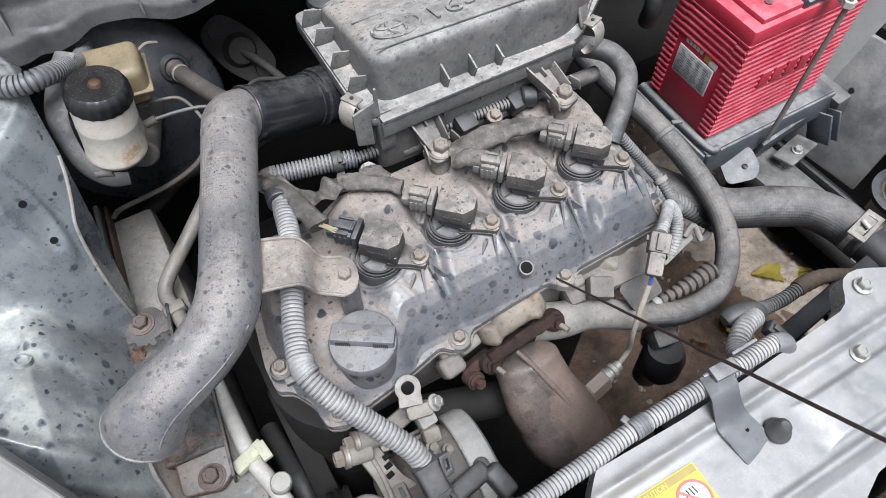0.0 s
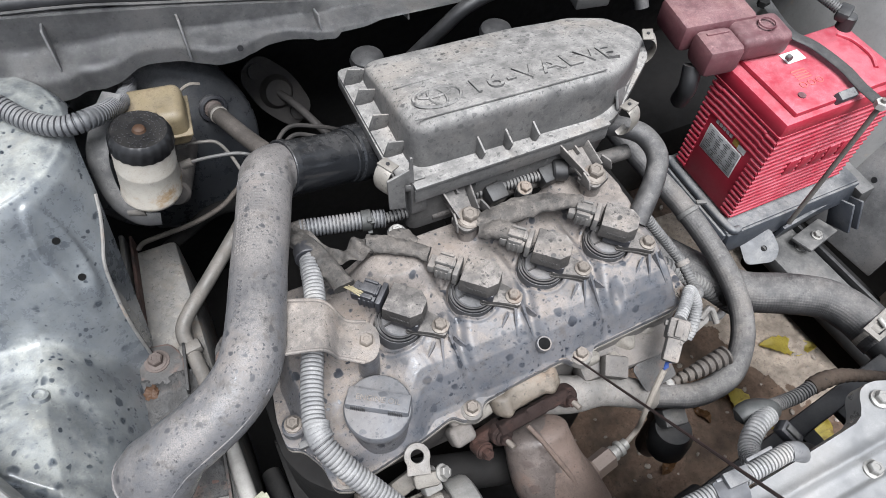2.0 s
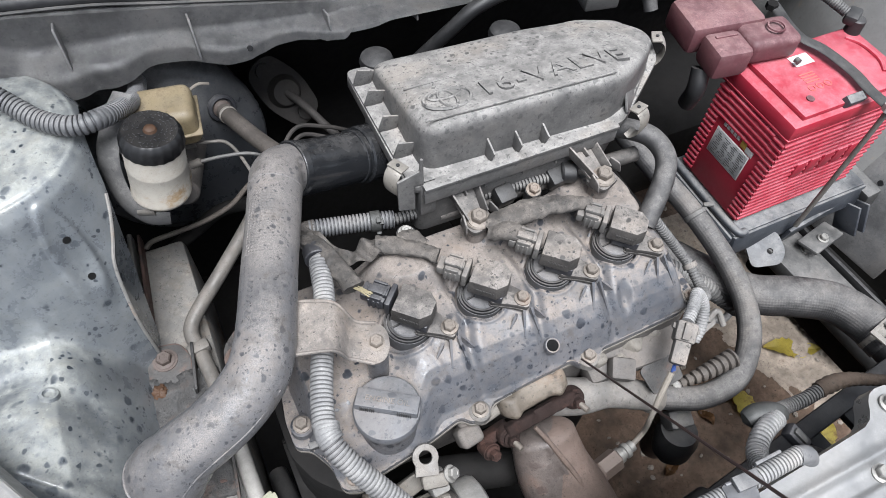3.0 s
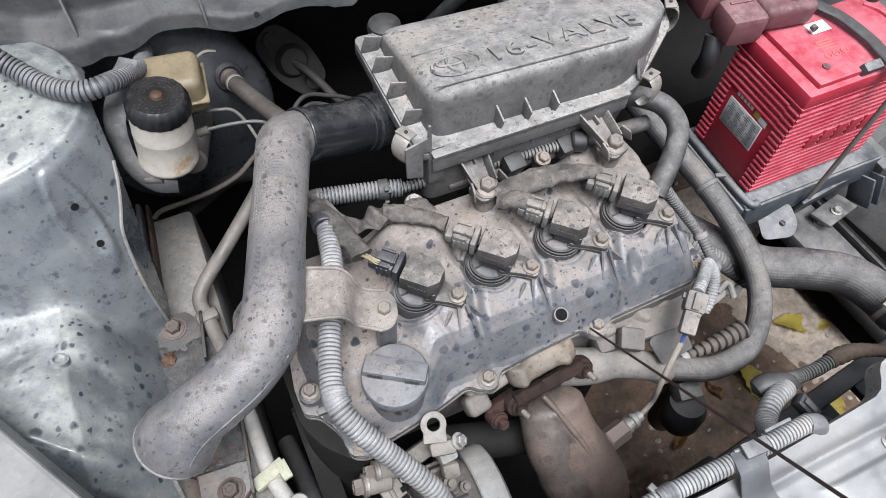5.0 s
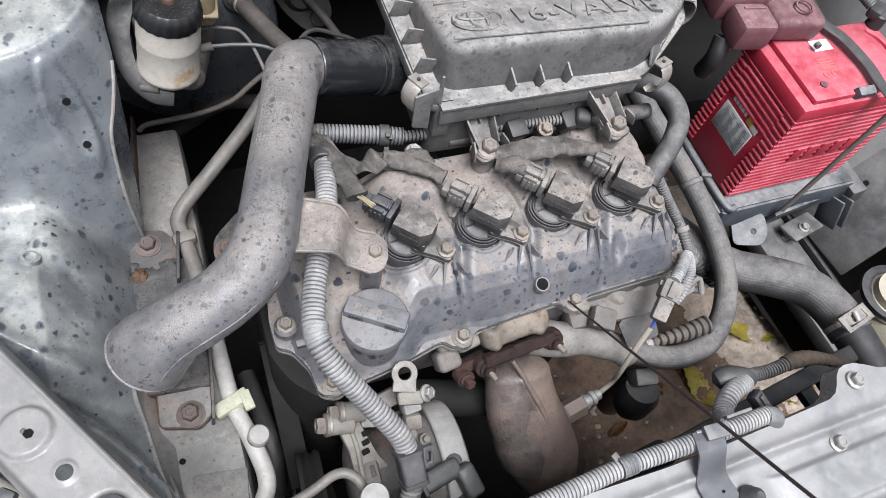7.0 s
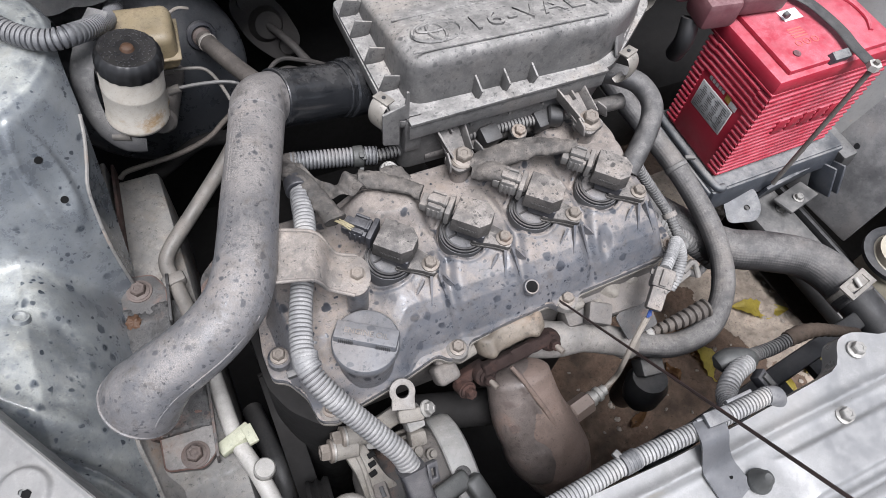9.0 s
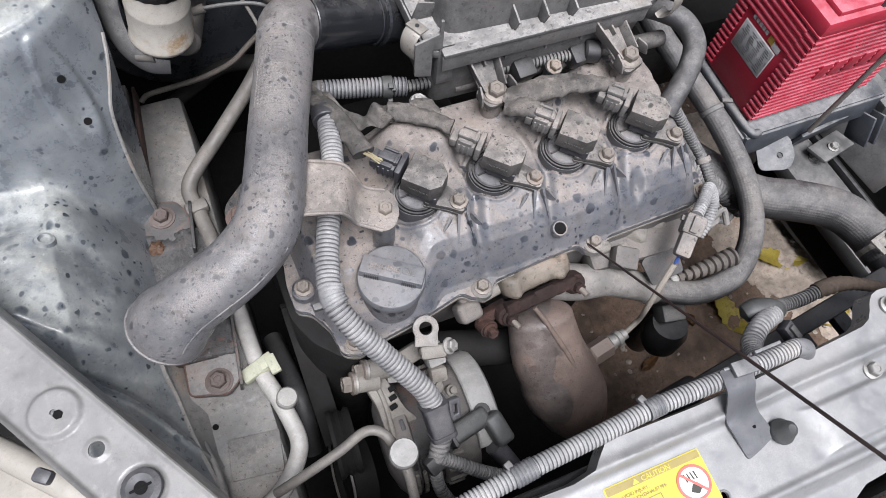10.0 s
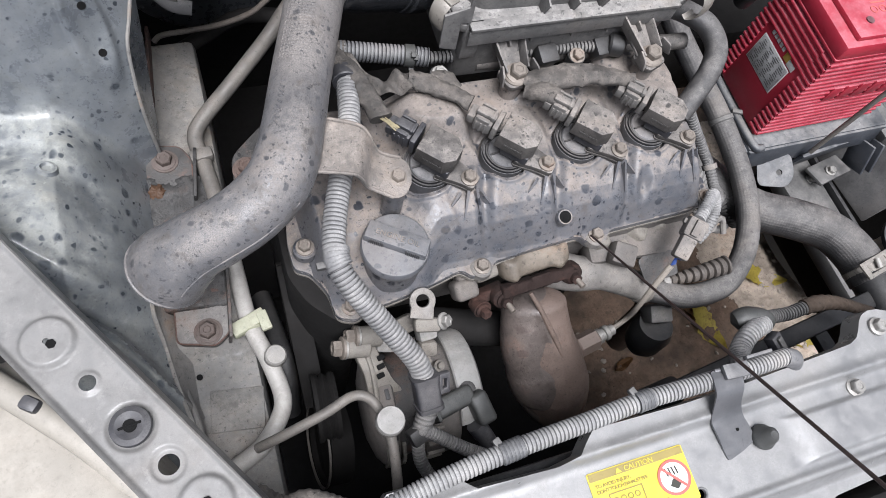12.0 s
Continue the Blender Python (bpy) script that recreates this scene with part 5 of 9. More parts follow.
def ignition_coil():
    t = thing("ignition_coil", (0, 0, 0), "dusty black ignition coil bolted onto the valve cover", "ignition coil", "ignition coils")
    # local frame: bolt at the origin, the plug end towards +x
    disc = part("seat_disc", lathe([(0.0, -0.030), (0.0243, -0.030), (0.0243, -0.0128), (0.0180, -0.0128), (0.0180, -0.0105), (0.0168, -0.0092), (0, -0.0088)], pose(0.041, 0.002, 0), 40), M["seat_grey"], t, "dusty grey seat disc")
    for r_ in (0.0196, 0.0228):
        part("seat_ring", lathe([(r_ - 0.0011, -0.0130), (r_ - 0.0008, -0.0098), (r_ + 0.0008, -0.0098), (r_ + 0.0011, -0.0130)], pose(0.041, 0.002, 0), 40), M["seat"], disc, "black seat ring")
    part("seat_spoke", box((0.034, 0.0016, 0.002), pose(0.041, 0.002, -0.0086, 0, 0, 50)), M["seat"], disc)
    ear = [(-0.0085, -0.006), (-0.006, -0.0085), (0.006, -0.0095), (0.028, -0.015), (0.03, 0.015), (0.006, 0.0095), (-0.006, 0.0085), (-0.0085, 0.006)]
    part("ear", sheet(rounded(ear, 0.004), 0.0055, pose(0, 0, -0.001), bevel=0.0008), M["coil"], t)
    part("ear", sheet(rounded(ear, 0.004), 0.0035, pose(0.001, 0, -0.0075), bevel=0.0008), M["coil"], t)
    b = bmesh.new()
    bmesh.ops.create_cube(b, size=1)
    for v in b.verts:
        v.co = Vector((v.co.x * 0.038, v.co.y * 0.033, v.co.z * 0.0185))
        if v.co.z > 0:
            v.co.y *= 0.95
            v.co.x = v.co.x * 0.96
    vert = [e for e in b.edges if abs(e.verts[0].co.z - e.verts[1].co.z) > 0.012 and e.verts[0].co.x < 0]
    bmesh.ops.bevel(b, geom=vert, offset=0.0085, segments=1, profile=0.5, affect="EDGES")
    bmesh.ops.bevel(b, geom=[e for e in b.edges if e.calc_face_angle(0) > 0.5], offset=0.0010, segments=2, profile=0.5, affect="EDGES")
    shell = part("coil_body", join(bmesh.new(), b, pose(0.0345, 0, 0.0178)), M["coil"], t)
    for k in range(6):
        part("moulded_mark", box((0.0018 + 0.0004 * (k % 3), 0.0006, 0.0026), pose(0.027 + 0.0033 * k, 0.0162, 0.0165, 4), 0.0002), M["coil_mark"], shell)
    part("underside", box((0.028, 0.027, 0.012), pose(0.032, 0, 0.003), 0.002), M["plug_dark"], shell)
    plug = part("plug", box((0.018, 0.021, 0.015), pose(0.0715, 0, 0.0175), 0.002), M["plug"], t, "pale grey connector plug")
    part("rim", box((0.0055, 0.025, 0.0185), pose(0.0590, 0, 0.0180), 0.0015), M["plug"], plug)
    part("latch", box((0.020, 0.0075, 0.005), pose(0.0715, 0.001, 0.0272), 0.0012), M["plug"], plug)
    part("latch_hook", box((0.003, 0.0095, 0.006), pose(0.0645, 0.001, 0.0278), 0.0008), M["plug"], plug)
    for y in (-0.0088, 0.0088):
        part("ridge", box((0.014, 0.0028, 0.005), pose(0.0725, y, 0.0250), 0.0008), M["plug"], plug)
    for k in range(3):
        part("side_rib", box((0.0022, 0.0225, 0.013), pose(0.0680 + 0.0048 * k, 0, 0.0165), 0.0006), M["plug"], plug)
    part("tail", box((0.008, 0.016, 0.011), pose(0.0845, 0, 0.0165), 0.002), M["plug"], plug)
    piece("bolt", BOLT, pose(0, 0, -0.001), t)
    return t


first = ignition_coil()
TURN = (136, 137, 137, 136)
for i in range(4):
    m = pose(PITCH * i, 0, COIL_Z, 0, 0, TURN[i])
    if i == 0:
        continue
    copy_thing(first, m)
first.matrix_basis = pose(0, 0, COIL_Z, 0, 0, TURN[0])
for ob in first.children_recursive:
    if ob.name.split(".")[0] in ("plug", "rim", "latch", "latch_hook", "ridge", "side_rib", "tail"):
        ob.data = ob.data.copy()
        ob.data.materials[0] = M["plug_dark"]

# oil filler cap
CAP = Vector((-0.083, -0.046, 0.832))
cap = thing("oil_filler_cap", CAP, "dark grey plastic oil filler cap with a grip bar", "oil cap")
prof = [(0, 0.0185), (0.0275, 0.0185), (0.0300, 0.0175), (0.0312, 0.0155), (0.0312, 0.0085), (0.0300, 0.007), (0.0, 0.007)]
part("cap_disc", lathe(prof, Matrix.Translation(CAP), 48), M["cap_grey"], cap)
part("neck", lathe([(0, -0.03), (0.0285, -0.03), (0.0265, 0.008), (0, 0.008)], Matrix.Translation(CAP), 32), M["cover"], cap)
CT = -33
grip = part("grip", box((0.058, 0.019, 0.011), Matrix.Translation(CAP) @ pose(0, 0, 0, 0, 0, CT) @ pose(0, 0.003, 0.0205, -5), 0.002), M["cap_grey"], cap)
for s in (-1, 1):
    for k in range(8):
        part("grip_ridge", box((0.0008, 0.0015, 0.008), Matrix.Translation(CAP) @ pose(0, 0, 0, 0, 0, CT) @ pose(s * (0.011 + 0.0017 * k), -0.0067, 0.0215)), M["black"], grip)
letters("ENGINE OIL", 0.0076, Matrix.Translation(CAP) @ pose(0, 0, 0, 0, 0, CT) @ pose(0, 0.0005, 0.0262, -5), M["plug"], cap, "lettering", 0.0008, "raised letters", "CENTER")

# timing cover and block below the valve cover
block = thing("engine_block", (0.06, 0.03, 0.35), "grimy cast alloy engine block under the valve cover", "engine")
part("cylinder_head", box((0.40, 0.165, 0.10), pose(0.072, 0.028, 0.73), 0.006), M["alloy_dark"], block)
# crankcase and timing cover take the near-black that stands in for shade
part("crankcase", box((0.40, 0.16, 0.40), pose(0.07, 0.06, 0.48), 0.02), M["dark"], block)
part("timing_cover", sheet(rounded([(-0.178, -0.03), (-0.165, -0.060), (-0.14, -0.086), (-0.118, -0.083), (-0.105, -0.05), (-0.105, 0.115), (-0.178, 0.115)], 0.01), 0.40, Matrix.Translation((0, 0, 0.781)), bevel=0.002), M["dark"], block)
part("head_boss", box((0.030, 0.018, 0.024), pose(0.020, -0.060, 0.758, 20, 0, 10), 0.006, segments=3), M["alloy_tan"], block)
part("head_boss", box((0.026, 0.018, 0.024), pose(-0.002, -0.060, 0.764, 15), 0.006, segments=3), M["alloy_dark"], block)
pf = box((0.080, 0.026, 0.024), None, 0.008, segments=4)
bmesh.ops.subdivide_edges(pf, edges=[e for e in pf.edges if e.calc_length() > 0.02], cuts=20)
for v in pf.verts:
    v.co += Vector((0, -0.003, 0.004)) * (math.exp(-((v.co.x + 0.028) / 0.006) ** 2) + math.exp(-((v.co.x - 0.026) / 0.006) ** 2)) + Vector((0, 0, 0.0012)) * noise.noise(v.co * 110)
pf.transform(pose(0.071, -0.062, 0.7705, 38, 0, 4.5))
part("port_flange", pf, M["tan"], block, "stained alloy exhaust port")
for k, (x, y, z, s) in enumerate(((0.158, -0.056, 0.758, 0.020), (0.183, -0.066, 0.748, 0.022), (0.205, -0.052, 0.756, 0.024), (0.235, -0.048, 0.752, 0.024), (0.25, -0.070, 0.735, 0.020))):
    part("casting_lug", box((s, s * 0.9, s * 1.1), pose(x, y, z, 15 * k, 10, 25 * k), 0.006, segments=3), M["alloy_tan"], block)
for x, y in ((0.295, -0.02), (0.30, 0.04)):
    part("side_lug", box((0.03, 0.03, 0.05), pose(x, y, 0.74, 0, 0, 20), 0.005), M["alloy_dark"], block)

# cast bracket with ribs at the end of the head
part("head_end", box((0.125, 0.045, 0.03), pose(0.205, -0.058, 0.745, 12, 0, -4), 0.006), M["alloy_dark"], block)
part("end_block", box((0.027, 0.024, 0.020), pose(0.175, -0.078, 0.764, 18, 6, -28), 0.003), M["alloy_dark"], block, "beige cast block")
part("hanger_plate", sheet(rounded([(-0.022, -0.018), (0.018, -0.022), (0.024, 0.004), (0.004, 0.018), (-0.02, 0.012)], 0.004), 0.003, pose(0.222, -0.092, 0.748, 22, -12, 10), bevel=0.0006), M["mount"], block)
# lifting eye
eye = thing("lifting_eye", (-0.064, -0.087, 0.76), "cast alloy lifting eye bolted to the front of the head", "lifting eye")
lug = [(0.0125 * math.cos(radians(a)), 0.0125 * math.sin(radians(a))) for a in range(-30, 211, 20)] + [(-0.0125, -0.016), (0.010, -0.018)]
part("lug", sheet(lug, 0.007, pose(-0.063, -0.089, 0.803, 22, 0, -12), [circle(0, 0, 0.0062)], bevel=0.001), M["alloy"], eye)
part("lug_base", box((0.026, 0.014, 0.016), pose(-0.061, -0.107, 0.782, 20, 0, -12), 0.004), M["alloy_tan"], eye)
bolt(eye, (-0.046, -0.108, 0.786), (0.5, -0.3, 0.6), BOLT_GREY)

# exhaust manifold and its shield
man = thing("exhaust_manifold", (0.09, -0.12, 0.5), "rust-stained exhaust manifold with a pressed heat shield", "exhaust manifold")
bar = box((0.086, 0.013, 0.015), None, 0.003, segments=3)
bmesh.ops.subdivide_edges(bar, edges=[e for e in bar.edges if e.calc_length() > 0.02], cuts=24)
for v in bar.verts:
    v.co += Vector((0, 0.0022, 0.0028)) * noise.noise(v.co * 170)
bar.transform(pose(0.071, -0.0845, 0.7625, 34, 0, 4.5))
part("gasket_bar", bar, M["rust_dark"], man, "rusted flange bar")
for x, y, z in ((0.031, -0.083, 0.754), (0.112, -0.076, 0.758)):
    part("flange_lug", lathe([(0, 0), (0.0120, 0), (0.0125, 0.006), (0.0115, 0.011), (0.009, 0.013), (0, 0.013)], aim((x, y - 0.002, z - 0.004), (0, -0.75, 0.65)), 20), M["rust_dark"], man)
    bolt(man, (x, y - 0.012, z + 0.004), (0, -0.75, 0.65), BOLT_RUST_DARK)
    part("stud", cyl((x, y - 0.016, z + 0.008), (x + 0.003, y - 0.028, z + 0.011), 0.0032), M["bolt"], man)
part("flange_lug", lathe([(0, 0), (0.010, 0), (0.010, 0.014), (0, 0.014)], aim((0.009, -0.084, 0.735), (0.1, -0.8, 0.5)), 18), M["rust_dark"], man)
bolt(man, (0.0105, -0.096, 0.743), (0.1, -0.8, 0.5), BOLT_RUST_DARK)
part("head_lug", box((0.026, 0.022, 0.026), pose(-0.008, -0.074, 0.760, 25, 0, 8), 0.006, segments=3), M["alloy_dark"], man)
link = box((0.034, 0.012, 0.018), None, 0.003, segments=3)
link.transform(pose(0.020, -0.080, 0.745, 40, -28, 2))
part("flange_link", link, M["rust_dark"], man)


AXIS = [(0.069, -0.088, 0.744), (0.069, -0.104, 0.728), (0.072, -0.127, 0.703), (0.080, -0.153, 0.676), (0.088, -0.178, 0.650), (0.092, -0.196, 0.624), (0.093, -0.205, 0.598)]


def pressed(u, a):
    """The front half of the shield: full on its front, tucked in behind its curved edge."""
    edge = 1.43 + 0.5 * min(1.0, u / 0.4) + 0.2 * u
    lip = 0.055 * math.exp(-((a - edge + 0.10) / 0.09) ** 2)
    fold = -0.05 * math.exp(-((u - 0.34 - 0.12 * math.cos(a)) / 0.07) ** 2) - 0.09 * math.exp(-((u - 0.78 + 0.05 * math.cos(a)) / 0.035) ** 2) + 0.07 * math.exp(-((u - 0.58) / 0.13) ** 2) * math.cos(a - 1.0)
    return (1 + lip + fold + 0.03 * math.sin(2 * a + 4 * u)) * (1 - 0.16 * step(a, edge, edge + 0.10) * (1 - step(a, 5.0, 5.6)))


part("heat_shield", tube(AXIS, [0.0345, 0.0350, 0.0395, 0.0435, 0.0415, 0.032, 0.014], 96, 0.002, flat=0.88, shape=pressed, ends=0.014), M["manifold"], man, smooth=60)
back = [(x + 0.003 + 0.006 * k / 6, y - 0.002, z) for k, (x, y, z) in enumerate(AXIS)]
part("shield_half", tube(back, [0.0320, 0.0335, 0.0375, 0.0425, 0.0425, 0.036, 0.018], 64, 0.003, flat=0.9, ends=0.014, shape=lambda u, a: 1 + 0.03 * math.sin(3 * a + 5 * u)), M["shield_rust"], man, "rust-brown rear half of the shield", smooth=60)
part("outlet", tube([(0.098, -0.066, 0.738), (0.128, -0.078, 0.735), (0.162, -0.084, 0.728), (0.200, -0.098, 0.712), (0.225, -0.108, 0.700)], [0.022, 0.0205, 0.0185, 0.017, 0.016], 28), M["alloy"], man, "pale alloy outlet neck")
part("outlet_ring", lathe([(0, 0), (0.019, 0), (0.0195, 0.004), (0.019, 0.01), (0, 0.01)], aim((0.214, -0.103, 0.706), (0.7, -0.3, -0.35)), 24), M["pipe_dirty"], man)
part("seam", tube([(0.055, -0.098, 0.772), (0.063, -0.112, 0.762), (0.071, -0.128, 0.749), (0.083, -0.150, 0.7275), (0.091, -0.172, 0.7055), (0.094, -0.189, 0.6895), (0.094, -0.207, 0.6675)], [0.0022, 0.0028, 0.0030, 0.0030, 0.0032, 0.0032, 0.0025], 10, 0.002), M["shield_rust"], man)
# pipe that runs behind the alternator
solo("coolant_pipe", tube([(-0.06, -0.075, 0.68), (0.0, -0.09, 0.67), (0.05, -0.10, 0.655), (0.09, -0.10, 0.63)], 0.021, 18), M["dark"], "grimy dark pipe running across the engine block", "pipe")

# oxygen sensor and its lead
sensor = thing("oxygen_sensor", (0.15, -0.15, 0.64), "oxygen sensor screwed into the exhaust shield", "oxygen sensor")
s0, s1 = Vector((0.120, -0.150, 0.675)), Vector((0.184, -0.138, 0.678))
d = (s1 - s0).normalized()
part("boss", lathe([(0, -0.012), (0.017, -0.012), (0.013, 0.008), (0, 0.008)], aim(s0, d), 18), M["shield_rust"], sensor)
part("hex", lathe([(0, 0), (0.0130, 0), (0.0130, 0.026), (0.0105, 0.028), (0, 0.028)], aim(s0 + d * 0.007, d), 6), M["sensor_brown"], sensor)
part("tip_sleeve", lathe([(0, 0), (0.0092, 0), (0.0092, 0.008), (0.0074, 0.009), (0.0074, 0.012), (0.0090, 0.013), (0.0090, 0.018), (0.0065, 0.020), (0.0065, 0.026), (0, 0.027)], aim(s0 + d * 0.032, d), 18), M["bolt_grey"], sensor)
part("lead", tube([s0 + d * 0.055, (0.190, -0.134, 0.695), (0.186, -0.132, 0.735), (0.197, -0.120, 0.765), (0.212, -0.108, 0.785)], [0.0030, 0.0030, 0.0030, 0.0034, 0.0034], 10), M["white_wire"], sensor, "grubby pale sleeve")
CN = Matrix.Translation((0.228, -0.092, 0.806)) @ Vector((0.62, 0.66, 0.42)).to_track_quat("X", "Z").to_matrix().to_4x4()
plug = part("plug", box((0.030, 0.017, 0.014), CN @ pose(-0.006, 0, 0), 0.003), M["plug"], sensor, "pale grey connector")
part("plug_half", box((0.022, 0.022, 0.019), CN @ pose(0.014, 0, 0), 0.003), M["plug"], plug)
part("latch", box((0.018, 0.008, 0.004), CN @ pose(0.014, 0, 0.011), 0.001), M["plug"], plug)
part("lug", box((0.006, 0.028, 0.006), CN @ pose(0.018, 0, 0.0), 0.001), M["plug"], plug)
ww = bmesh.new()
for k in range(3):
    tube([(0.212 + 0.002 * k, -0.108, 0.786), (0.215 + 0.002 * k, -0.104 + 0.002 * k, 0.793), CN @ Vector((-0.02, -0.003 + 0.003 * k, 0))], 0.0013, 8, bm=ww)
part("wires", ww, M["blue_wire"], sensor, "blue and white wires")
part("sleeve", tube([CN @ Vector((0.025, 0, 0)), (0.262, -0.062, 0.815), (0.281, -0.048, 0.808), (0.288, -0.060, 0.790), (0.278, -0.075, 0.775), (0.268, -0.082, 0.765)], 0.0068, 14, ribbed=0.0035, depth=0.0009), M["loom"], sensor)
solo("wiring_sleeve", tube([(0.258, 0.040, 0.862), (0.272, 0.030, 0.84), (0.295, 0.012, 0.808), (0.309, -0.006, 0.788), (0.309, -0.030, 0.780), (0.300, -0.048, 0.79), (0.286, -0.052, 0.80)], 0.0062, 12, ribbed=0.004, depth=0.0008), M["loom_dark"], "dusty thin ribbed wiring sleeve beside the cover", "wiring loom")
part("tie", lathe([(0.0085, 0), (0.0085, 0.006), (0.0065, 0.006), (0.0065, 0)], aim((0.309, -0.004, 0.789), (0.1, -0.9, -0.4)), 14), M["plug"], sensor)
# ribbed bellows and small lever behind the hose
bel = thing("rubber_bellows", (0.285, -0.106, 0.69), "dusty grey rubber bellows on a selector rod", "bellows")
part("boot", tube([(0.256, -0.106, 0.707), (0.290, -0.107, 0.711), (0.330, -0.106, 0.715)], [0.0060, 0.0095, 0.0118], 22, ribbed=0.0090, depth=0.0036), M["bellows"], bel)
part("rod", cyl((0.228, -0.106, 0.702), (0.258, -0.106, 0.707), 0.0045), M["alloy_dark"], bel)
part("rod_collar", cyl((0.246, -0.106, 0.705), (0.254, -0.106, 0.7065), 0.0075, bevel=0.001), M["alloy_pale"], bel)
lev = thing("shift_lever", (0.31, -0.055, 0.70), "dusty steel selector lever bracket", "lever")
part("lever_plate", sheet(rounded([(-0.03, -0.008), (0.03, -0.012), (0.034, 0.0), (0.01, 0.008), (-0.03, 0.008)], 0.006), 0.004, pose(0.312, -0.058, 0.715, 15, 0, 18), [circle(-0.02, 0, 0.004)], bevel=0.0008), M["alloy"], lev)
part("lever_arm", tube([(0.33, -0.055, 0.718), (0.345, -0.05, 0.725), (0.35, -0.065, 0.71)], 0.004, 10), M["alloy"], lev)
# engine mount below the outlet
mt = thing("engine_mount", (0.265, -0.14, 0.50), "black rubber engine mount cup with a square bracket", "engine mount")
part("cup", lathe([(0, 0.0), (0.016, 0.002), (0.025, 0.02), (0.027, 0.05), (0.022, 0.066), (0.0, 0.068)], aim((0.262, -0.150, 0.565), (0.0, 0.15, 1)), 30), M["black"], mt)
part("bracket", box((0.03, 0.022, 0.03), pose(0.262, -0.128, 0.640, 20, 0, -10), 0.003), M["grey_panel"], mt)
part("arm", tube([(0.275, -0.12, 0.59), (0.31, -0.09, 0.585), (0.325, -0.10, 0.52), (0.325, -0.11, 0.40)], 0.020, 20), M["shield_rust"], mt)
# gearbox, with the shade of the gap put into its colour
gb = thing("gearbox", (0.42, 0.22, 0.39), "grimy gearbox casing, coloured near-black for shade", "gearbox")
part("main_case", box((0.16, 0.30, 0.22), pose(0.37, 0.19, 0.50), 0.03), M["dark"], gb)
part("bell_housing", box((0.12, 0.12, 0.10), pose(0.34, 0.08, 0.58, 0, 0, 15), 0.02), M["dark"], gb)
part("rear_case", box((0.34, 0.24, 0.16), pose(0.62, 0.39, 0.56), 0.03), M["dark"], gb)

# alternator and belt
alt = thing("alternator", (-0.085, -0.155, 0.60), "dusty cast alloy alternator with slotted ends", "alternator")
AX = Vector((1, -0.04, 0)).normalized()
AC = Vector((-0.128, -0.152, 0.667))


def ring_part(name, x0, prof, mat, label="", seg=48):
    return part(name, lathe(prof, aim(AC + AX * x0, AX), seg), M[mat], alt, label)


ring_part("front_housing", 0.0, [(0, 0), (0.034, 0), (0.052, 0.006), (0.060, 0.012), (0.062, 0.016), (0.062, 0.026), (0.059, 0.028), (0, 0.028)], "alloy_dark")
ring_part("stator", 0.027, [(0, 0), (0.055, 0), (0.055, 0.026), (0, 0.026)], "mount", "brown rusted stator core")
ring_part("rear_housing", 0.052, [(0, 0), (0.060, 0), (0.0615, 0.002), (0.0615, 0.030), (0.058, 0.040), (0, 0.040)], "alloy_dark")
shield = lathe([(0.046, 0.0), (0.0655, 0.0), (0.067, 0.0015), (0.067, 0.020), (0.064, 0.026), (0.058, 0.029), (0.046, 0.029), (0.046, 0.0)], aim(AC + AX * 0.090, AX), 72)
bmesh.ops.bisect_plane(shield, geom=shield.verts[:] + shield.edges[:] + shield.faces[:], plane_co=(0, -0.19, 0.66), plane_no=(0, -1, -0.2), clear_outer=True)
part("end_shield", shield, M["alloy_pale"], alt, "pale grey end shield")


def on_drum(x, deg, r):
    """A pose on the drum: x along the axis, deg from straight up towards the front, z outwards."""
    return Matrix.Translation(AC + AX * x) @ pose(0, 0, 0, deg) @ pose(0, 0, r)


for k in range(18):
    part("slot", box((0.0045, 0.011, 0.003), on_drum(0.021, 20 * k, 0.0612), 0.0008), M["strip"], alt)
for k in range(20):
    part("cooling_fin", box((0.018, 0.0035, 0.006), on_drum(0.062, 18 * k + 5, 0.0620), 0.0008), M["alloy_tan"], alt)
for k in range(9):
    part("lower_rib", box((0.004, 0.026, 0.005), on_drum(0.012 + 0.008 * (k % 3), 62 + 14 * (k // 3), 0.061), 0.001), M["alloy_tan"], alt)
part("stain", lathe([(0, 0.0012), (0.007, 0.0012), (0.009, 0), (0, 0)], on_drum(0.100, 12, 0.0668), 18), M["mount"], alt)
arm = rounded([(-0.131, -0.092), (-0.112, -0.090), (-0.108, -0.104), (-0.104, -0.122), (-0.098, -0.140), (-0.089, -0.150), (-0.095, -0.168), (-0.122, -0.172), (-0.124, -0.150), (-0.125, -0.130), (-0.130, -0.108)], 0.006)
part("upper_arm", sheet(arm, 0.014, Matrix.Translation((0, 0, 0.7415)), bevel=0.0018, lift=lambda x, y: -1.6 * max(0.0, -0.125 - y) ** 1.3 - 0.1 * max(0, -0.1 - y)), M["alloy_tan"], alt, "beige cast adjusting arm")
for k in range(3):
    part("slot", box((0.0075, 0.0048, 0.004), pose(-0.1055 - 0.0022 * k, -0.118 - 0.0085 * k, 0.7405 - 0.001 * k, -4, 0, 12), 0.0006), M["void"], alt, "dark vent slot")
part("arm_rib", tube([(-0.121, -0.098, 0.742), (-0.117, -0.125, 0.739), (-0.118, -0.160, 0.726)], 0.0025, 8), M["alloy_tan"], alt)
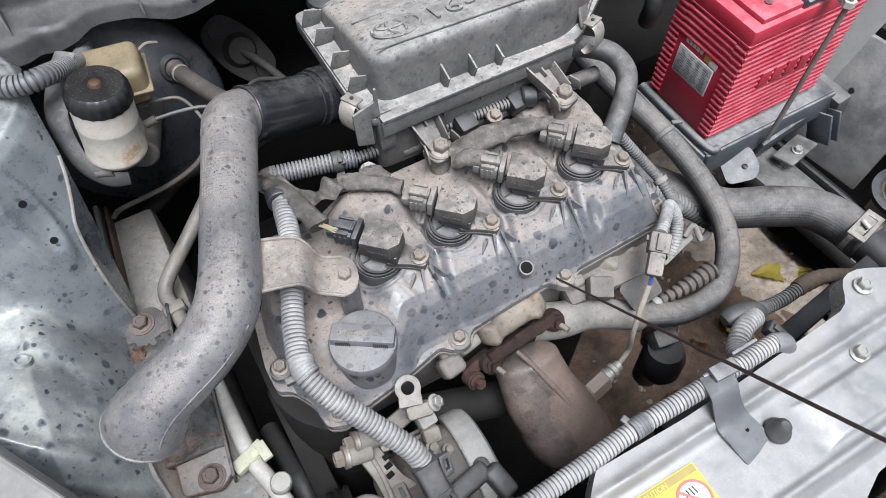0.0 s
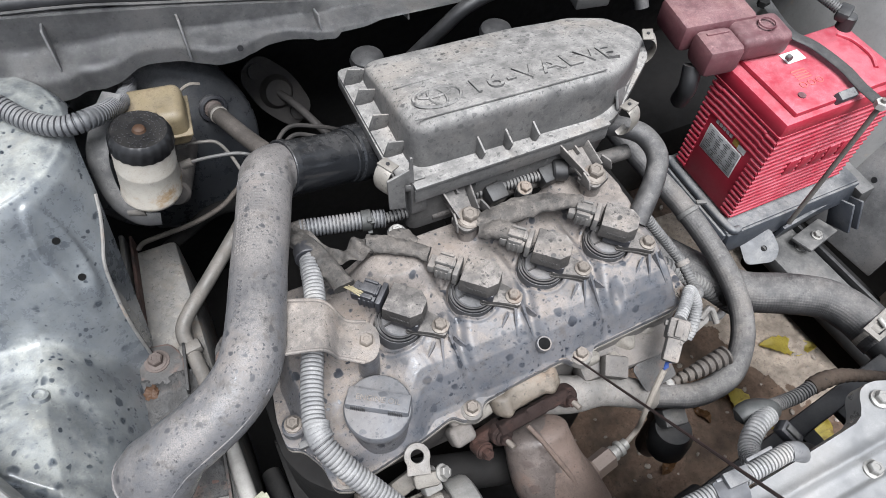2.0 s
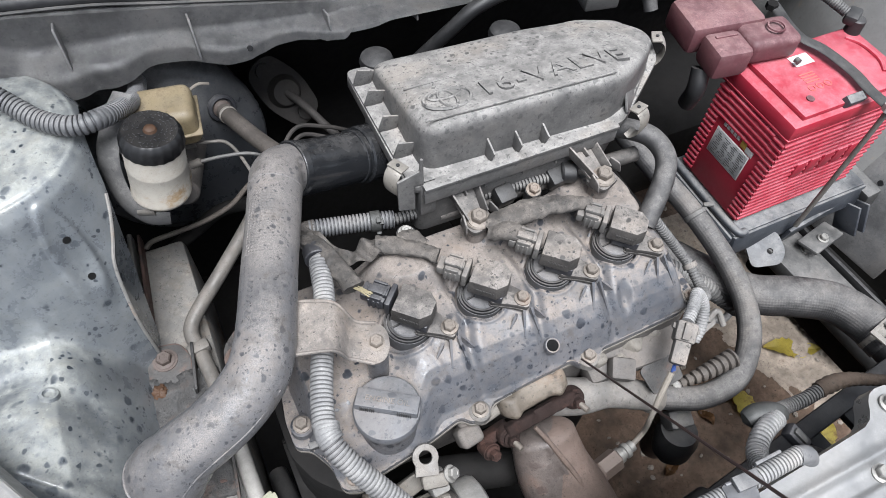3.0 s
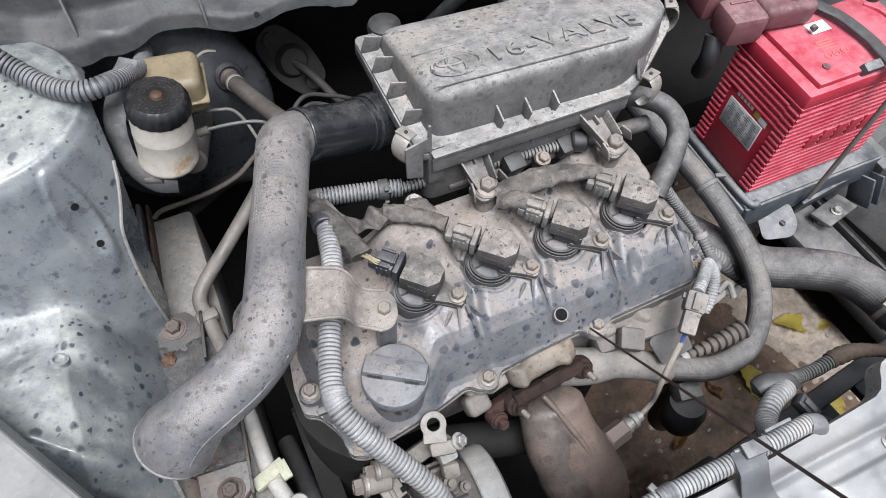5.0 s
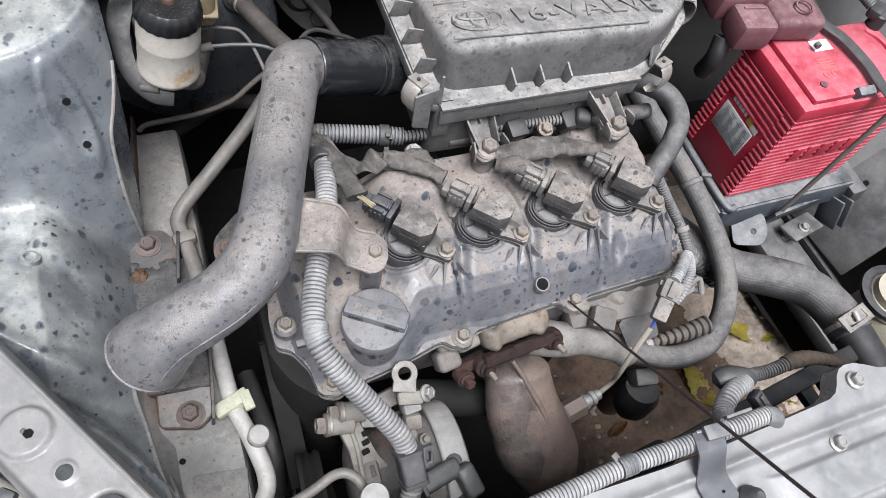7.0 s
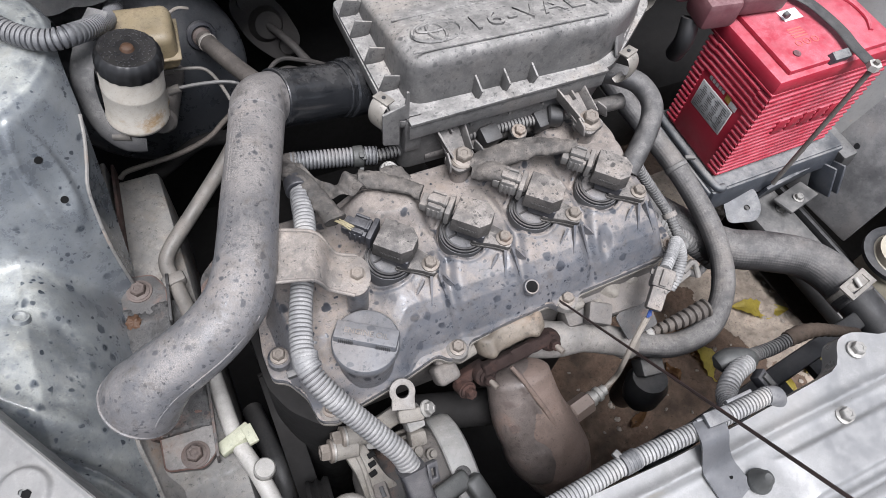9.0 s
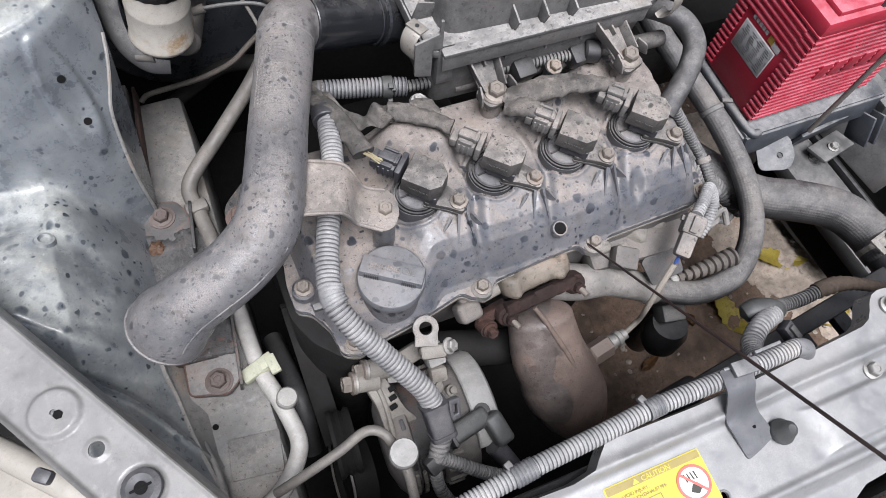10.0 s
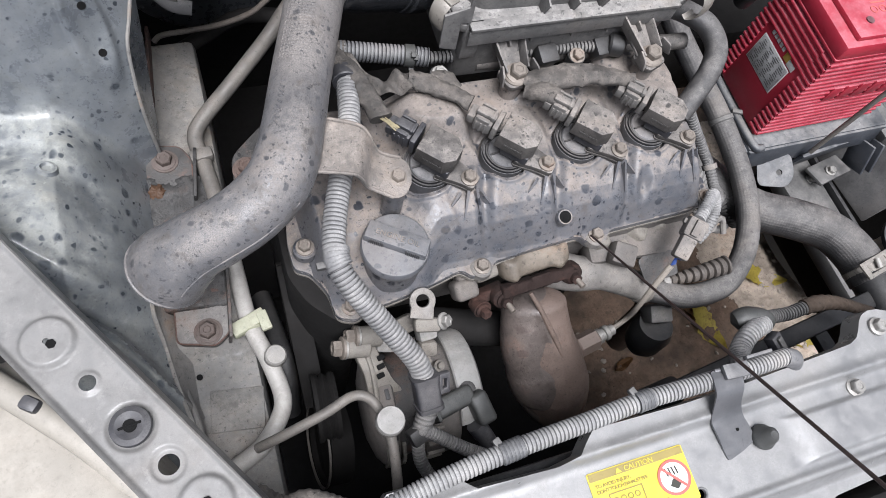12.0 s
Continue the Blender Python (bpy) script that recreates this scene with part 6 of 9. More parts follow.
for p in ((-0.123, -0.096, 0.755), (-0.137, -0.103, 0.752)):
    p = Vector(p)
    way = Vector((-1, 0.12, 0.25)).normalized()
    part("pivot_boss", cyl(p - way * 0.022, p + way * 0.001, 0.0105, bevel=0.001), M["alloy_tan"], alt)
    part("washer", lathe([(0, 0), (0.0112, 0), (0.0112, 0.002), (0, 0.002)], aim(p + way * 0.001, way), 24), M["bolt_grey"], alt)
    bolt(alt, p + way * 0.003, way, BOLT_BIG)
# cast brackets between the drum and the head
for k, (x, y, z, a, b, c) in enumerate(((-0.078, -0.092, 0.742, 0.030, 0.018, 0.022), (-0.054, -0.098, 0.738, 0.020, 0.026, 0.018), (-0.056, -0.118, 0.733, 0.018, 0.016, 0.016), (-0.094, -0.100, 0.735, 0.022, 0.024, 0.016))):
    part("casting_lug", box((a, b, c), pose(x, y, z, 18 + 8 * k, 6, 14 - 9 * k), 0.0035), M["alloy_pale" if k % 2 else "alloy_tan"], alt)
for x, y, z, r, h in ((-0.064, -0.128, 0.730, 0.007, 0.016), (-0.050, -0.136, 0.726, 0.006, 0.014), (-0.058, -0.150, 0.722, 0.0075, 0.013)):
    part("stud_boss", lathe([(0, 0), (r, 0), (r, h * 0.65), (r * 0.6, h * 0.7), (r * 0.6, h), (0, h)], aim((x, y, z - 0.006), (0.25, -0.3, 1)), 16), M["alloy_tan"], alt)
BT = Matrix.Translation((-0.047, -0.178, 0.735)) @ pose(0, 0, 0, 8, 4, 12)
boot = part("plug_boot", box((0.044, 0.020, 0.020), BT, 0.005, segments=3), M["boot"], alt, "grey-green rubber plug boot")
part("boot_leg", box((0.020, 0.034, 0.020), pose(-0.020, -0.190, 0.731, 18, 0, 14), 0.005, segments=3), M["boot"], boot)
part("boot_rim", box((0.003, 0.023, 0.023), BT @ pose(-0.0225, 0, 0), 0.003), M["boot"], boot)
part("terminal", cyl(BT @ Vector((-0.022, 0, 0)), BT @ Vector((-0.040, 0.001, -0.001)), 0.0045), M["alloy_pale"], alt)
part("oval_plug", tube([(-0.028, -0.203, 0.722), (-0.020, -0.216, 0.712), (-0.012, -0.230, 0.700)], [0.010, 0.0095, 0.009], 20), M["plug_dark"], alt)
# pulleys and belt are darkened by colour for the shade beside the engine
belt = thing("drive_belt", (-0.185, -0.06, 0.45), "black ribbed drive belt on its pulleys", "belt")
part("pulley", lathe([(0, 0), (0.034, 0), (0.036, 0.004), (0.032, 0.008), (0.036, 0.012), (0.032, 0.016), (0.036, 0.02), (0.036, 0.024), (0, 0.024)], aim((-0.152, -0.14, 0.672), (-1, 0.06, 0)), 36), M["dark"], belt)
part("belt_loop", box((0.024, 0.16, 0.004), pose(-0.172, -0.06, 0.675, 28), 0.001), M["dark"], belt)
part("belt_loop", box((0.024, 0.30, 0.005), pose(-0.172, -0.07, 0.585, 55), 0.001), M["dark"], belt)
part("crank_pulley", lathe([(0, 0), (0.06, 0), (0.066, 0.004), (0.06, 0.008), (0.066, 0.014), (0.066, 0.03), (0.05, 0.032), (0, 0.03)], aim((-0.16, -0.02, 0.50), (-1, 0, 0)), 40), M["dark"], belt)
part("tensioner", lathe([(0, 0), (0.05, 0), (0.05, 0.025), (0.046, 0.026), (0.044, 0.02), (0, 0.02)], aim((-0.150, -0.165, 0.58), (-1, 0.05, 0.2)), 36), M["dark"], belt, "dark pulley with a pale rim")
part("rim", lathe([(0.0495, 0), (0.0515, 0), (0.0515, 0.0025), (0.0495, 0.0025), (0.0495, 0)], aim((-0.176, -0.163, 0.585), (-1, 0.05, 0.2)), 48), M["pipe_dirty"], belt)
solo("rubber_pipe", tube([(-0.205, 0.02, 0.60), (-0.198, -0.04, 0.62), (-0.195, -0.08, 0.62), (-0.20, -0.12, 0.58)], 0.012, 14), M["black"], "black rubber pipe beside the drive belt", "pipe")


# ---- intake pipe ----
intake = thing("intake_pipe", (-0.17, 0.05, 0.87), "dusty grey plastic intake pipe with a bracket, bolted to the engine", "intake pipe")
PIPE = [(-0.070, 0.204, 0.903), (-0.088, 0.197, 0.916), (-0.101, 0.184, 0.927), (-0.108, 0.165, 0.932), (-0.1225, 0.125, 0.933), (-0.139, 0.080, 0.933), (-0.154, 0.038, 0.932), (-0.164, 0.012, 0.931), (-0.177, -0.008, 0.927), (-0.199, -0.022, 0.918), (-0.226, -0.0300, 0.907), (-0.246, -0.0325, 0.897), (-0.256, -0.0345, 0.888), (-0.265, -0.0350, 0.878), (-0.271, -0.0355, 0.869)]
RAD = [0.0262, 0.0262, 0.0258, 0.0250, 0.0245, 0.0245, 0.0250, 0.0256, 0.0258, 0.0256, 0.0256, 0.0264, 0.0290, 0.0318, 0.0326]
part("pipe", tube(PIPE, RAD, 64, 0.003, shape=lambda u, a: 1 + 0.012 * math.sin(2 * a + 9 * u) + 0.006 * math.sin(5 * a - 23 * u)), M["pipe"], intake, smooth=60)
way = (Vector(PIPE[-1]) - Vector(PIPE[-2])).normalized()
part("mouth_rim", lathe([(0.0300, 0.0), (0.0326, 0.0), (0.0334, 0.0008), (0.0334, 0.0022), (0.0322, 0.0032), (0.0300, 0.0032)], aim(Vector(PIPE[-1]) - way * 0.001, way), 56), M["pipe"], intake)
# parting line of the moulding along the outside of the bend
line = []
for p, q, r_ in zip(PIPE[8:], PIPE[9:], RAD[8:]):
    out_ = (Vector(q) - Vector(p)).normalized().cross(Vector((0, 0, 1))).normalized()
    if out_.y > 0:
        out_ = -out_
    line.append(Vector(p) + r_ * (0.980 * out_ + Vector((0, 0, 0.19))))
part("parting_line", tube(line, 0.0008, 6, 0.003), M["pipe"], intake)
part("ring", cyl((-0.1075, 0.167, 0.932), (-0.1090, 0.163, 0.932), 0.0258, seg=48, bevel=0.0008), M["pipe"], intake)
part("ring", cyl((-0.0835, 0.1995, 0.9135), (-0.0790, 0.2015, 0.910), 0.0272, seg=48, bevel=0.0008), M["pipe"], intake)
# moulded cross-hatch panel along its top, a square grid of fine bars
def on_pipe(y, deg, r=0.0246):
    """A place on the straight of the pipe, deg round it from straight up."""
    c = Vector((float(np.interp(y, (0.012, 0.080, 0.165), (-0.164, -0.139, -0.108))), y, 0.9325))
    a = radians(deg)
    return c + r * (math.sin(a) * Vector((0.937, -0.349, 0)) + math.cos(a) * Vector((0, 0, 1)))


for k in range(22):
    y = 0.152 - 0.0032 * k
    part("relief_bar", tube([on_pipe(y, a) for a in range(-46, 15, 10)], 0.0008, 5, 0.004), M["pipe"], intake)
for k in range(8):
    part("relief_bar", tube([on_pipe(y, -46 + 8 * k) for y in (0.153, 0.12, 0.084)], 0.0007, 5, 0.01), M["pipe"], intake)
# raised moulded marks that cannot be read, lower on the straight
for k in range(9):
    y = 0.062 - 0.0045 * k
    part("moulded_mark", tube([on_pipe(y + 0.0014, -30), on_pipe(y, -26), on_pipe(y - 0.0012 * (k % 3), -20)], 0.0008, 5, 0.002), M["pipe"], intake)
    if k % 2:
        part("moulded_mark", tube([on_pipe(y, 2), on_pipe(y - 0.001, 8), on_pipe(y, 14)], 0.0007, 5, 0.002), M["pipe"], intake)
TOP = [(-0.136, 0.050, 0.9225), (-0.126, 0.0455, 0.9235), (-0.109, 0.039, 0.9232), (-0.099, 0.034, 0.9215), (-0.0925, 0.0295, 0.9125), (-0.0875, 0.0255, 0.8995), (-0.082, 0.0215, 0.8945), (-0.068, 0.0150, 0.8935), (-0.0625, 0.0075, 0.8935), (-0.0615, 0.001, 0.8935)]
LOW = [(-0.152, -0.0005, 0.9215), (-0.142, -0.0010, 0.9222), (-0.124, -0.0060, 0.9225), (-0.114, -0.0085, 0.9205), (-0.108, -0.0095, 0.9115), (-0.103, -0.0100, 0.8990), (-0.097, -0.0120, 0.8945), (-0.083, -0.0215, 0.8935), (-0.072, -0.0200, 0.8935), (-0.0645, -0.0110, 0.8935)]
top_, low_ = curve_points(TOP, 0.0018)[0], curve_points(LOW, 0.0018)[0]
bm = bmesh.new()
rows_ = []
for i in range(56):
    a = top_[round(i / 55 * (len(top_) - 1))]
    c = low_[round(i / 55 * (len(low_) - 1))]
    row = []
    for k in range(19):
        p = a.lerp(c, k / 18)
        p.z += 0.0010 * math.sin(math.pi * k / 18) + 0.0007 * noise.noise(p * 90)
        row.append(bm.verts.new(p))
    rows_.append(row)
for p, q in zip(rows_, rows_[1:]):
    for k in range(18):
        bm.faces.new((p[k], p[k + 1], q[k + 1], q[k]))
bmesh.ops.recalc_face_normals(bm, faces=bm.faces[:])
bmesh.ops.solidify(bm, geom=bm.faces[:], thickness=0.003)
br = part("bracket", bm, M["bracket_dust"], intake, smooth=50)
for rim in (TOP[:8], LOW[:8]):
    part("bracket_rim", tube([(x, y, z + 0.0006) for x, y, z in rim], 0.0017, 8, 0.002), M["bracket_dust"], br)
bolt(intake, (-0.0745, -0.0035, 0.8925))
part("washer", lathe([(0, 0), (0.0115, 0), (0.0115, 0.001), (0.008, 0.0014), (0, 0.0014)], pose(-0.0745, -0.0035, 0.8925), 24), M["bolt"], intake)
part("boss", cyl((-0.0745, -0.0035, 0.83), (-0.0745, -0.0035, 0.890), 0.010), M["cover"], intake)
hose = thing("intake_hose", (-0.04, 0.22, 0.85), "glossy black rubber intake hose between pipe and air box", "hose")
part("sleeve", tube([(-0.082, 0.1995, 0.912), (-0.062, 0.206, 0.901), (-0.03, 0.214, 0.888), (0.0, 0.221, 0.878)], 0.0285, 40), M["rubber_gloss"], hose)
part("lip", cyl((-0.086, 0.1985, 0.914), (-0.079, 0.2005, 0.9105), 0.0296, seg=40, bevel=0.001), M["rubber_gloss"], hose)
part("collar", cyl((-0.008, 0.219, 0.881), (0.012, 0.2235, 0.8745), 0.0318, seg=40, bevel=0.002), M["rubber_gloss"], hose)
part("collar_ring", cyl((-0.0155, 0.2172, 0.8835), (-0.0125, 0.218, 0.8825), 0.0300, seg=40, bevel=0.0008), M["rubber_gloss"], hose)
part("throat", tube([(0.0, 0.221, 0.878), (0.03, 0.232, 0.871), (0.06, 0.245, 0.87)], 0.0305, 30), M["black"], hose)

# ---- air filter box ----
box_ = thing("air_filter_box", (0.17, 0.21, 0.84), "dusty black plastic air filter box with an embossed lid", "air filter box")
FL = 0.922
plan = rounded([(0.014, 0.122), (0.245, 0.118), (0.262, 0.122), (0.30, 0.150), (0.352, 0.190), (0.366, 0.225), (0.345, 0.268), (0.30, 0.287), (0.012, 0.306)], 0.010)
part("flange", sheet(plan, 0.009, Matrix.Translation((0, 0, FL)), bevel=0.0012), M["airbox"], box_)
lower = rounded([(0.022, 0.127), (0.24, 0.123), (0.318, 0.178), (0.335, 0.225), (0.30, 0.272), (0.024, 0.292)], 0.012)
part("lower_case", sheet(lower, 0.075, Matrix.Translation((0, 0, FL - 0.008)), bevel=0.002), M["airbox"], box_)


def fall(y):
    """The lid's height, which falls away to the rear."""
    return min(1.0, max(0.25, 1 - 4.76 * (y - 0.14)))


def crown(x, y):
    return FL + 0.0588 * fall(y) - 0.126 * max(0, x - 0.24)


def ring_at(k):
    """Lid rings from the flange up to the crown."""
    z, grow, tilt = k
    foot = [(0.032, 0.138), (0.20, 0.131), (0.245, 0.129), (0.275, 0.141), (0.315, 0.168), (0.345, 0.198), (0.350, 0.222), (0.335, 0.250), (0.30, 0.270), (0.20, 0.281), (0.10, 0.288), (0.034, 0.294)]
    c = Vector((0.18, 0.21))
    out = []
    for p in rounded(foot, 0.02, 5):
        v = c + (Vector(p) - c) * grow
        out.append((v.x, v.y, FL + (z - FL) * fall(v.y) - tilt * max(0, v.x - 0.24) * 0.9))
    return out


bm = bmesh.new()
rings = [ring_at(k) for k in ((FL - 0.002, 1.0, 0.0), (FL + 0.036, 0.985, 0.05), (FL + 0.044, 0.972, 0.08), (FL + 0.050, 0.945, 0.10), (FL + 0.0545, 0.90, 0.12), (FL + 0.057, 0.82, 0.14), (FL + 0.0585, 0.60, 0.14), (FL + 0.059, 0.30, 0.14))]
vr = [[bm.verts.new(p) for p in r] for r in rings]
for p, q in zip(vr, vr[1:]):
    for i in range(len(p)):
        j = (i + 1) % len(p)
        bm.faces.new((p[i], p[j], q[j], q[i]))
bm.faces.new(vr[-1])
lid = part("lid", bm, M["airbox"], box_, smooth=50)
for x in (0.101, 0.132, 0.163):
    part("rib", box((0.0022, 0.020, 0.022), pose(x, 0.131, FL + 0.010, 18), 0.0006), M["airbox"], lid)
for y in (0.165, 0.205, 0.245, 0.278):
    part("rib", box((0.020, 0.0022, 0.020), pose(0.024, y, FL + 0.009, 0, 18), 0.0006), M["airbox"], lid)
part("ledge", box((0.225, 0.012, 0.004), pose(0.137, 0.119, FL + 0.001), 0.001), M["airbox"], box_)
part("side_skirt", box((0.225, 0.003, 0.018), pose(0.137, 0.1165, FL - 0.012), 0.001), M["airbox"], box_)
part("end_skirt", box((0.003, 0.17, 0.014), pose(0.013, 0.214, FL - 0.010), 0.001), M["airbox"], box_)
for x in (0.095, 0.14, 0.18):
    part("gusset", box((0.002, 0.012, 0.02), pose(x, 0.1265, FL - 0.022, -20), 0.0005), M["airbox"], box_)
part("post", box((0.018, 0.014, 0.05), pose(0.032, 0.128, FL - 0.022), 0.002), M["airbox"], box_)
part("corner_plate", sheet(rounded([(-0.013, -0.026), (0.004, -0.030), (0.004, 0.002), (0.014, 0.002), (0.014, 0.034), (0.011, 0.034), (0.010, 0.020), (-0.013, 0.012)], 0.0015, 2), 0.003, pose(0.012, 0.1215, FL + 0.002, 84, 0, -3), bevel=0.0006), M["airbox"], box_)
# end flange with triangular openings
gus = thing("lid_gusset", (0.31, 0.15, 0.90), "grey triangular end web of the air filter lid", "air filter part")
tri = [(0.0, 0.0), (0.085, 0.0), (0.080, 0.020), (0.015, 0.026)]
part("web", sheet(rounded(tri, 0.003), 0.003, Matrix.Translation((0.268, 0.126, FL + 0.002)) @ pose(0, 0, 0, 62, 0, 42), [rounded([(0.03, 0.004), (0.048, 0.004), (0.036, 0.018)], 0.001, 2), rounded([(0.055, 0.004), (0.073, 0.004), (0.062, 0.016)], 0.001, 2)], bevel=0.0005), M["airbox"], gus)
# lettering and the plain oval mark
for line in ([(0.040, 0.151), (0.12, 0.1455), (0.245, 0.139)], [(0.045, 0.217), (0.15, 0.212), (0.271, 0.206)]):
    pts = [(x, y, crown(x, y) - 0.0006) for x, y in line]
    part("emboss_line", tube(pts, 0.0011, 6), M["airbox"], lid)


def oval(cx, cy, a, b_, r, turn=0.0):
    pts = []
    for i in range(33):
        t = 2 * math.pi * i / 32
        u, v = a * math.cos(t), b_ * math.sin(t)
        c, s = math.cos(turn), math.sin(turn)
        px, py = cx + u * c - v * s, cy + u * s + v * c
        pts.append((px, py, crown(px, py) - 0.0004))
    return tube(pts, r, 6, 0.003, closed=False)


part("oval_mark", oval(0.076, 0.179, 0.0245, 0.0185, 0.0020), M["airbox"], lid, "embossed oval ring")
part("oval_mark", oval(0.076, 0.179, 0.008, 0.0165, 0.0016), M["airbox"], lid)
part("oval_mark", oval(0.076, 0.187, 0.017, 0.0075, 0.0016), M["airbox"], lid)
word = letters("16-VALVE", 0.038, Matrix.Translation((0.106, 0.1635, crown(0.106, 0.1635) - 0.0004)) @ pose(0, 0, 0, -15.6, 0, -1.5), M["airbox"], lid, "lettering", 0.0026, "embossed letters on the lid", spacing=1.10)
for v in word.data.vertices:
    v.co.z -= 0.126 * max(0, v.co.x - 0.24)
# spring clips
for x, y, tn in ((0.008, 0.140, -62), (0.268, 0.118, 20), (0.352, 0.205, 60)):
    cl = Matrix.Translation((x, y, FL)) @ pose(0, 0, 0, 0, 0, tn)
    c = part("spring_clip", tube([cl @ Vector(p) for p in ((0, 0.004, 0.018), (0, -0.008, 0.018), (0, -0.014, 0.008), (0, -0.013, -0.006), (0, -0.006, -0.016), (0, 0.0, -0.014))], 0.0085, 10, 0.003, flat=0.16), M["brass"], box_, "pale metal spring clip")
    part("clip_tab", box((0.018, 0.012, 0.002), cl @ pose(0, -0.002, 0.020, -8), 0.0006), M["brass"], c)
    part("clip_eye", lathe([(0, 0), (0.002, 0), (0.002, 0.001), (0, 0.001)], cl @ pose(0, -0.002, 0.0212), 10), M["strip"], c)
# rear grommets and a small sensor box
for x, y in ((0.052, 0.312), (0.21, 0.300)):
    part("rear_grommet", lathe([(0, 0.02), (0.012, 0.02), (0.018, 0.016), (0.020, 0.010), (0.018, 0.004), (0.012, 0), (0, 0)], aim((x, y, FL - 0.014), (0, 0, 1)), 24), M["black"], box_)
part("sensor_box", box((0.045, 0.03, 0.03), pose(0.345, 0.31, FL + 0.01, 0, 0, -10), 0.003), M["grey_panel"], box_)
part("sensor_cap", box((0.025, 0.02, 0.02), pose(0.366, 0.30, FL + 0.022, 0, 0, -10), 0.003), M["tank_white"], box_)
solo("breather_hose", tube([(0.13, 0.37, 0.85), (0.165, 0.355, 0.895), (0.20, 0.35, 0.925), (0.26, 0.35, 0.935), (0.36, 0.335, 0.928)], 0.009, 16), M["black"], "dusty black breather hose behind the air box", "hose")
solo("breather_hose", tube([(0.360, 0.318, 0.944), (0.382, 0.322, 0.946), (0.402, 0.318, 0.940), (0.412, 0.300, 0.926), (0.414, 0.285, 0.905)], 0.009, 16), M["rubber"], "dusty curved rubber hose beside the air box", "hose")
# feet of the air box on the cover
for x, y, z, tn in ((0.076, 0.094, 0.874, 8), (0.221, 0.086, 0.884, 22)):
    ft = thing("air_box_foot", (x, y, z - 0.03), "dusty black plastic air box foot bolted to the cover", "bracket", "air box feet")
    mm = Matrix.Translation((x, y, z)) @ pose(0, 0, 0, 0, 0, tn)
    part("foot_pad", sheet(rounded([(-0.013, -0.013), (0.013, -0.013), (0.017, 0.006), (0.014, 0.012), (-0.014, 0.012), (-0.017, 0.006)], 0.006), 0.006, mm, bevel=0.001), M["coil"], ft)
    part("strap", box((0.026, 0.050, 0.003), mm @ pose(0, 0.027, 0.012, 30), 0.001), M["foot"], ft)
    for s, lean in ((-0.0135, -14), (0.0135, 14)):
        part("strap_flange", box((0.0022, 0.052, 0.016), mm @ pose(s, 0.026, 0.016, 30, lean), 0.0007), M["foot"], ft)
        part("flange_foot", sheet(rounded([(0, 0), (0.016, 0), (0.012, 0.012), (0.0, 0.016)], 0.002, 2), 0.0022, mm @ pose(s * 1.25, 0.006, -0.001, 90, 0, 255 if s < 0 else 285), bevel=0.0006), M["foot"], ft)
    part("strap_rib", box((0.0024, 0.026, 0.010), mm @ pose(0.001, 0.036, 0.020, 30), 0.0007), M["foot"], ft)
    part("grommet", lathe([(0, 0.0), (0.0130, 0.0), (0.0132, 0.0015), (0.0122, 0.0026), (0.0105, 0.0028), (0.0100, 0.0020), (0, 0.0020)], mm, 30), M["bolt"], ft, "beige washer under the bolt")
    part("post", cyl((x, y, 0.83), (x, y, z - 0.005), 0.011), M["cover"], ft)
    bolt(ft, (x, y, z + 0.002), (0, -0.15, 1), BOLT_BIG)
# fuel rail between cover and air box
rail_ = thing("fuel_rail", (0.15, 0.115, 0.83), "grey alloy fuel rail behind the valve cover", "fuel rail")
part("rail_tube", cyl((0.05, 0.134, 0.850), (0.30, 0.124, 0.850), 0.009), M["foot"], rail_)
bolt(rail_, (0.150, 0.108, 0.872), (0, -0.3, 1))
part("rail_post", cyl((0.150, 0.11, 0.82), (0.150, 0.108, 0.872), 0.009), M["black"], rail_)
for x in (0.12, 0.185):
    part("injector", box((0.022, 0.02, 0.02), pose(x, 0.118, 0.866, 20, 0, 5), 0.003), M["black"], rail_)
part("injector_plug", cyl((0.19, 0.118, 0.872), (0.206, 0.112, 0.872), 0.012, bevel=0.002), M["black"], rail_)

# ---- brake parts ----
boost = thing("brake_booster", (-0.175, 0.44, 0.66), "black painted round brake booster on the firewall", "brake booster")
BW = Vector((0.05, -0.9, 0.32))
part("dome", lathe([(0, 0.030), (0.055, 0.030), (0.062, 0.026), (0.100, 0.020), (0.112, 0.013), (0.116, 0.006), (0.116, 0.0), (0.112, -0.004), (0.112, -0.06), (0, -0.06)], aim((-0.190, 0.402, 0.792), BW), 64), M["booster"], boost)
part("grommet", lathe([(0, 0), (0.0165, 0), (0.0175, 0.003), (0.0165, 0.006), (0.0130, 0.007), (0.0125, 0.004), (0, 0.004)], aim((-0.1225, 0.394, 0.838), (0.2, -0.9, 0.3)), 28), M["plug_dark"], boost, "dark rubber grommet")
part("valve", lathe([(0, 0), (0.0110, 0), (0.0110, 0.003), (0.0075, 0.005), (0.0075, 0.020), (0, 0.020)], aim((-0.122, 0.390, 0.8385), (0.2, -0.9, 0.3)), 20), M["bolt_brown"], boost, "rust-brown check valve")
part("hose", tube([(-0.121, 0.376, 0.846), (-0.112, 0.345, 0.852), (-0.098, 0.305, 0.858), (-0.080, 0.262, 0.862), (-0.066, 0.23, 0.85)], 0.0100, 18), M["bellows"], boost, "dusty vacuum hose")
part("hose_clamp", lathe([(0.0100, 0), (0.0110, 0.0005), (0.0110, 0.0035), (0.0100, 0.004)], aim((-0.119, 0.368, 0.848), (0.25, -0.9, 0.2)), 20), M["brass"], boost)
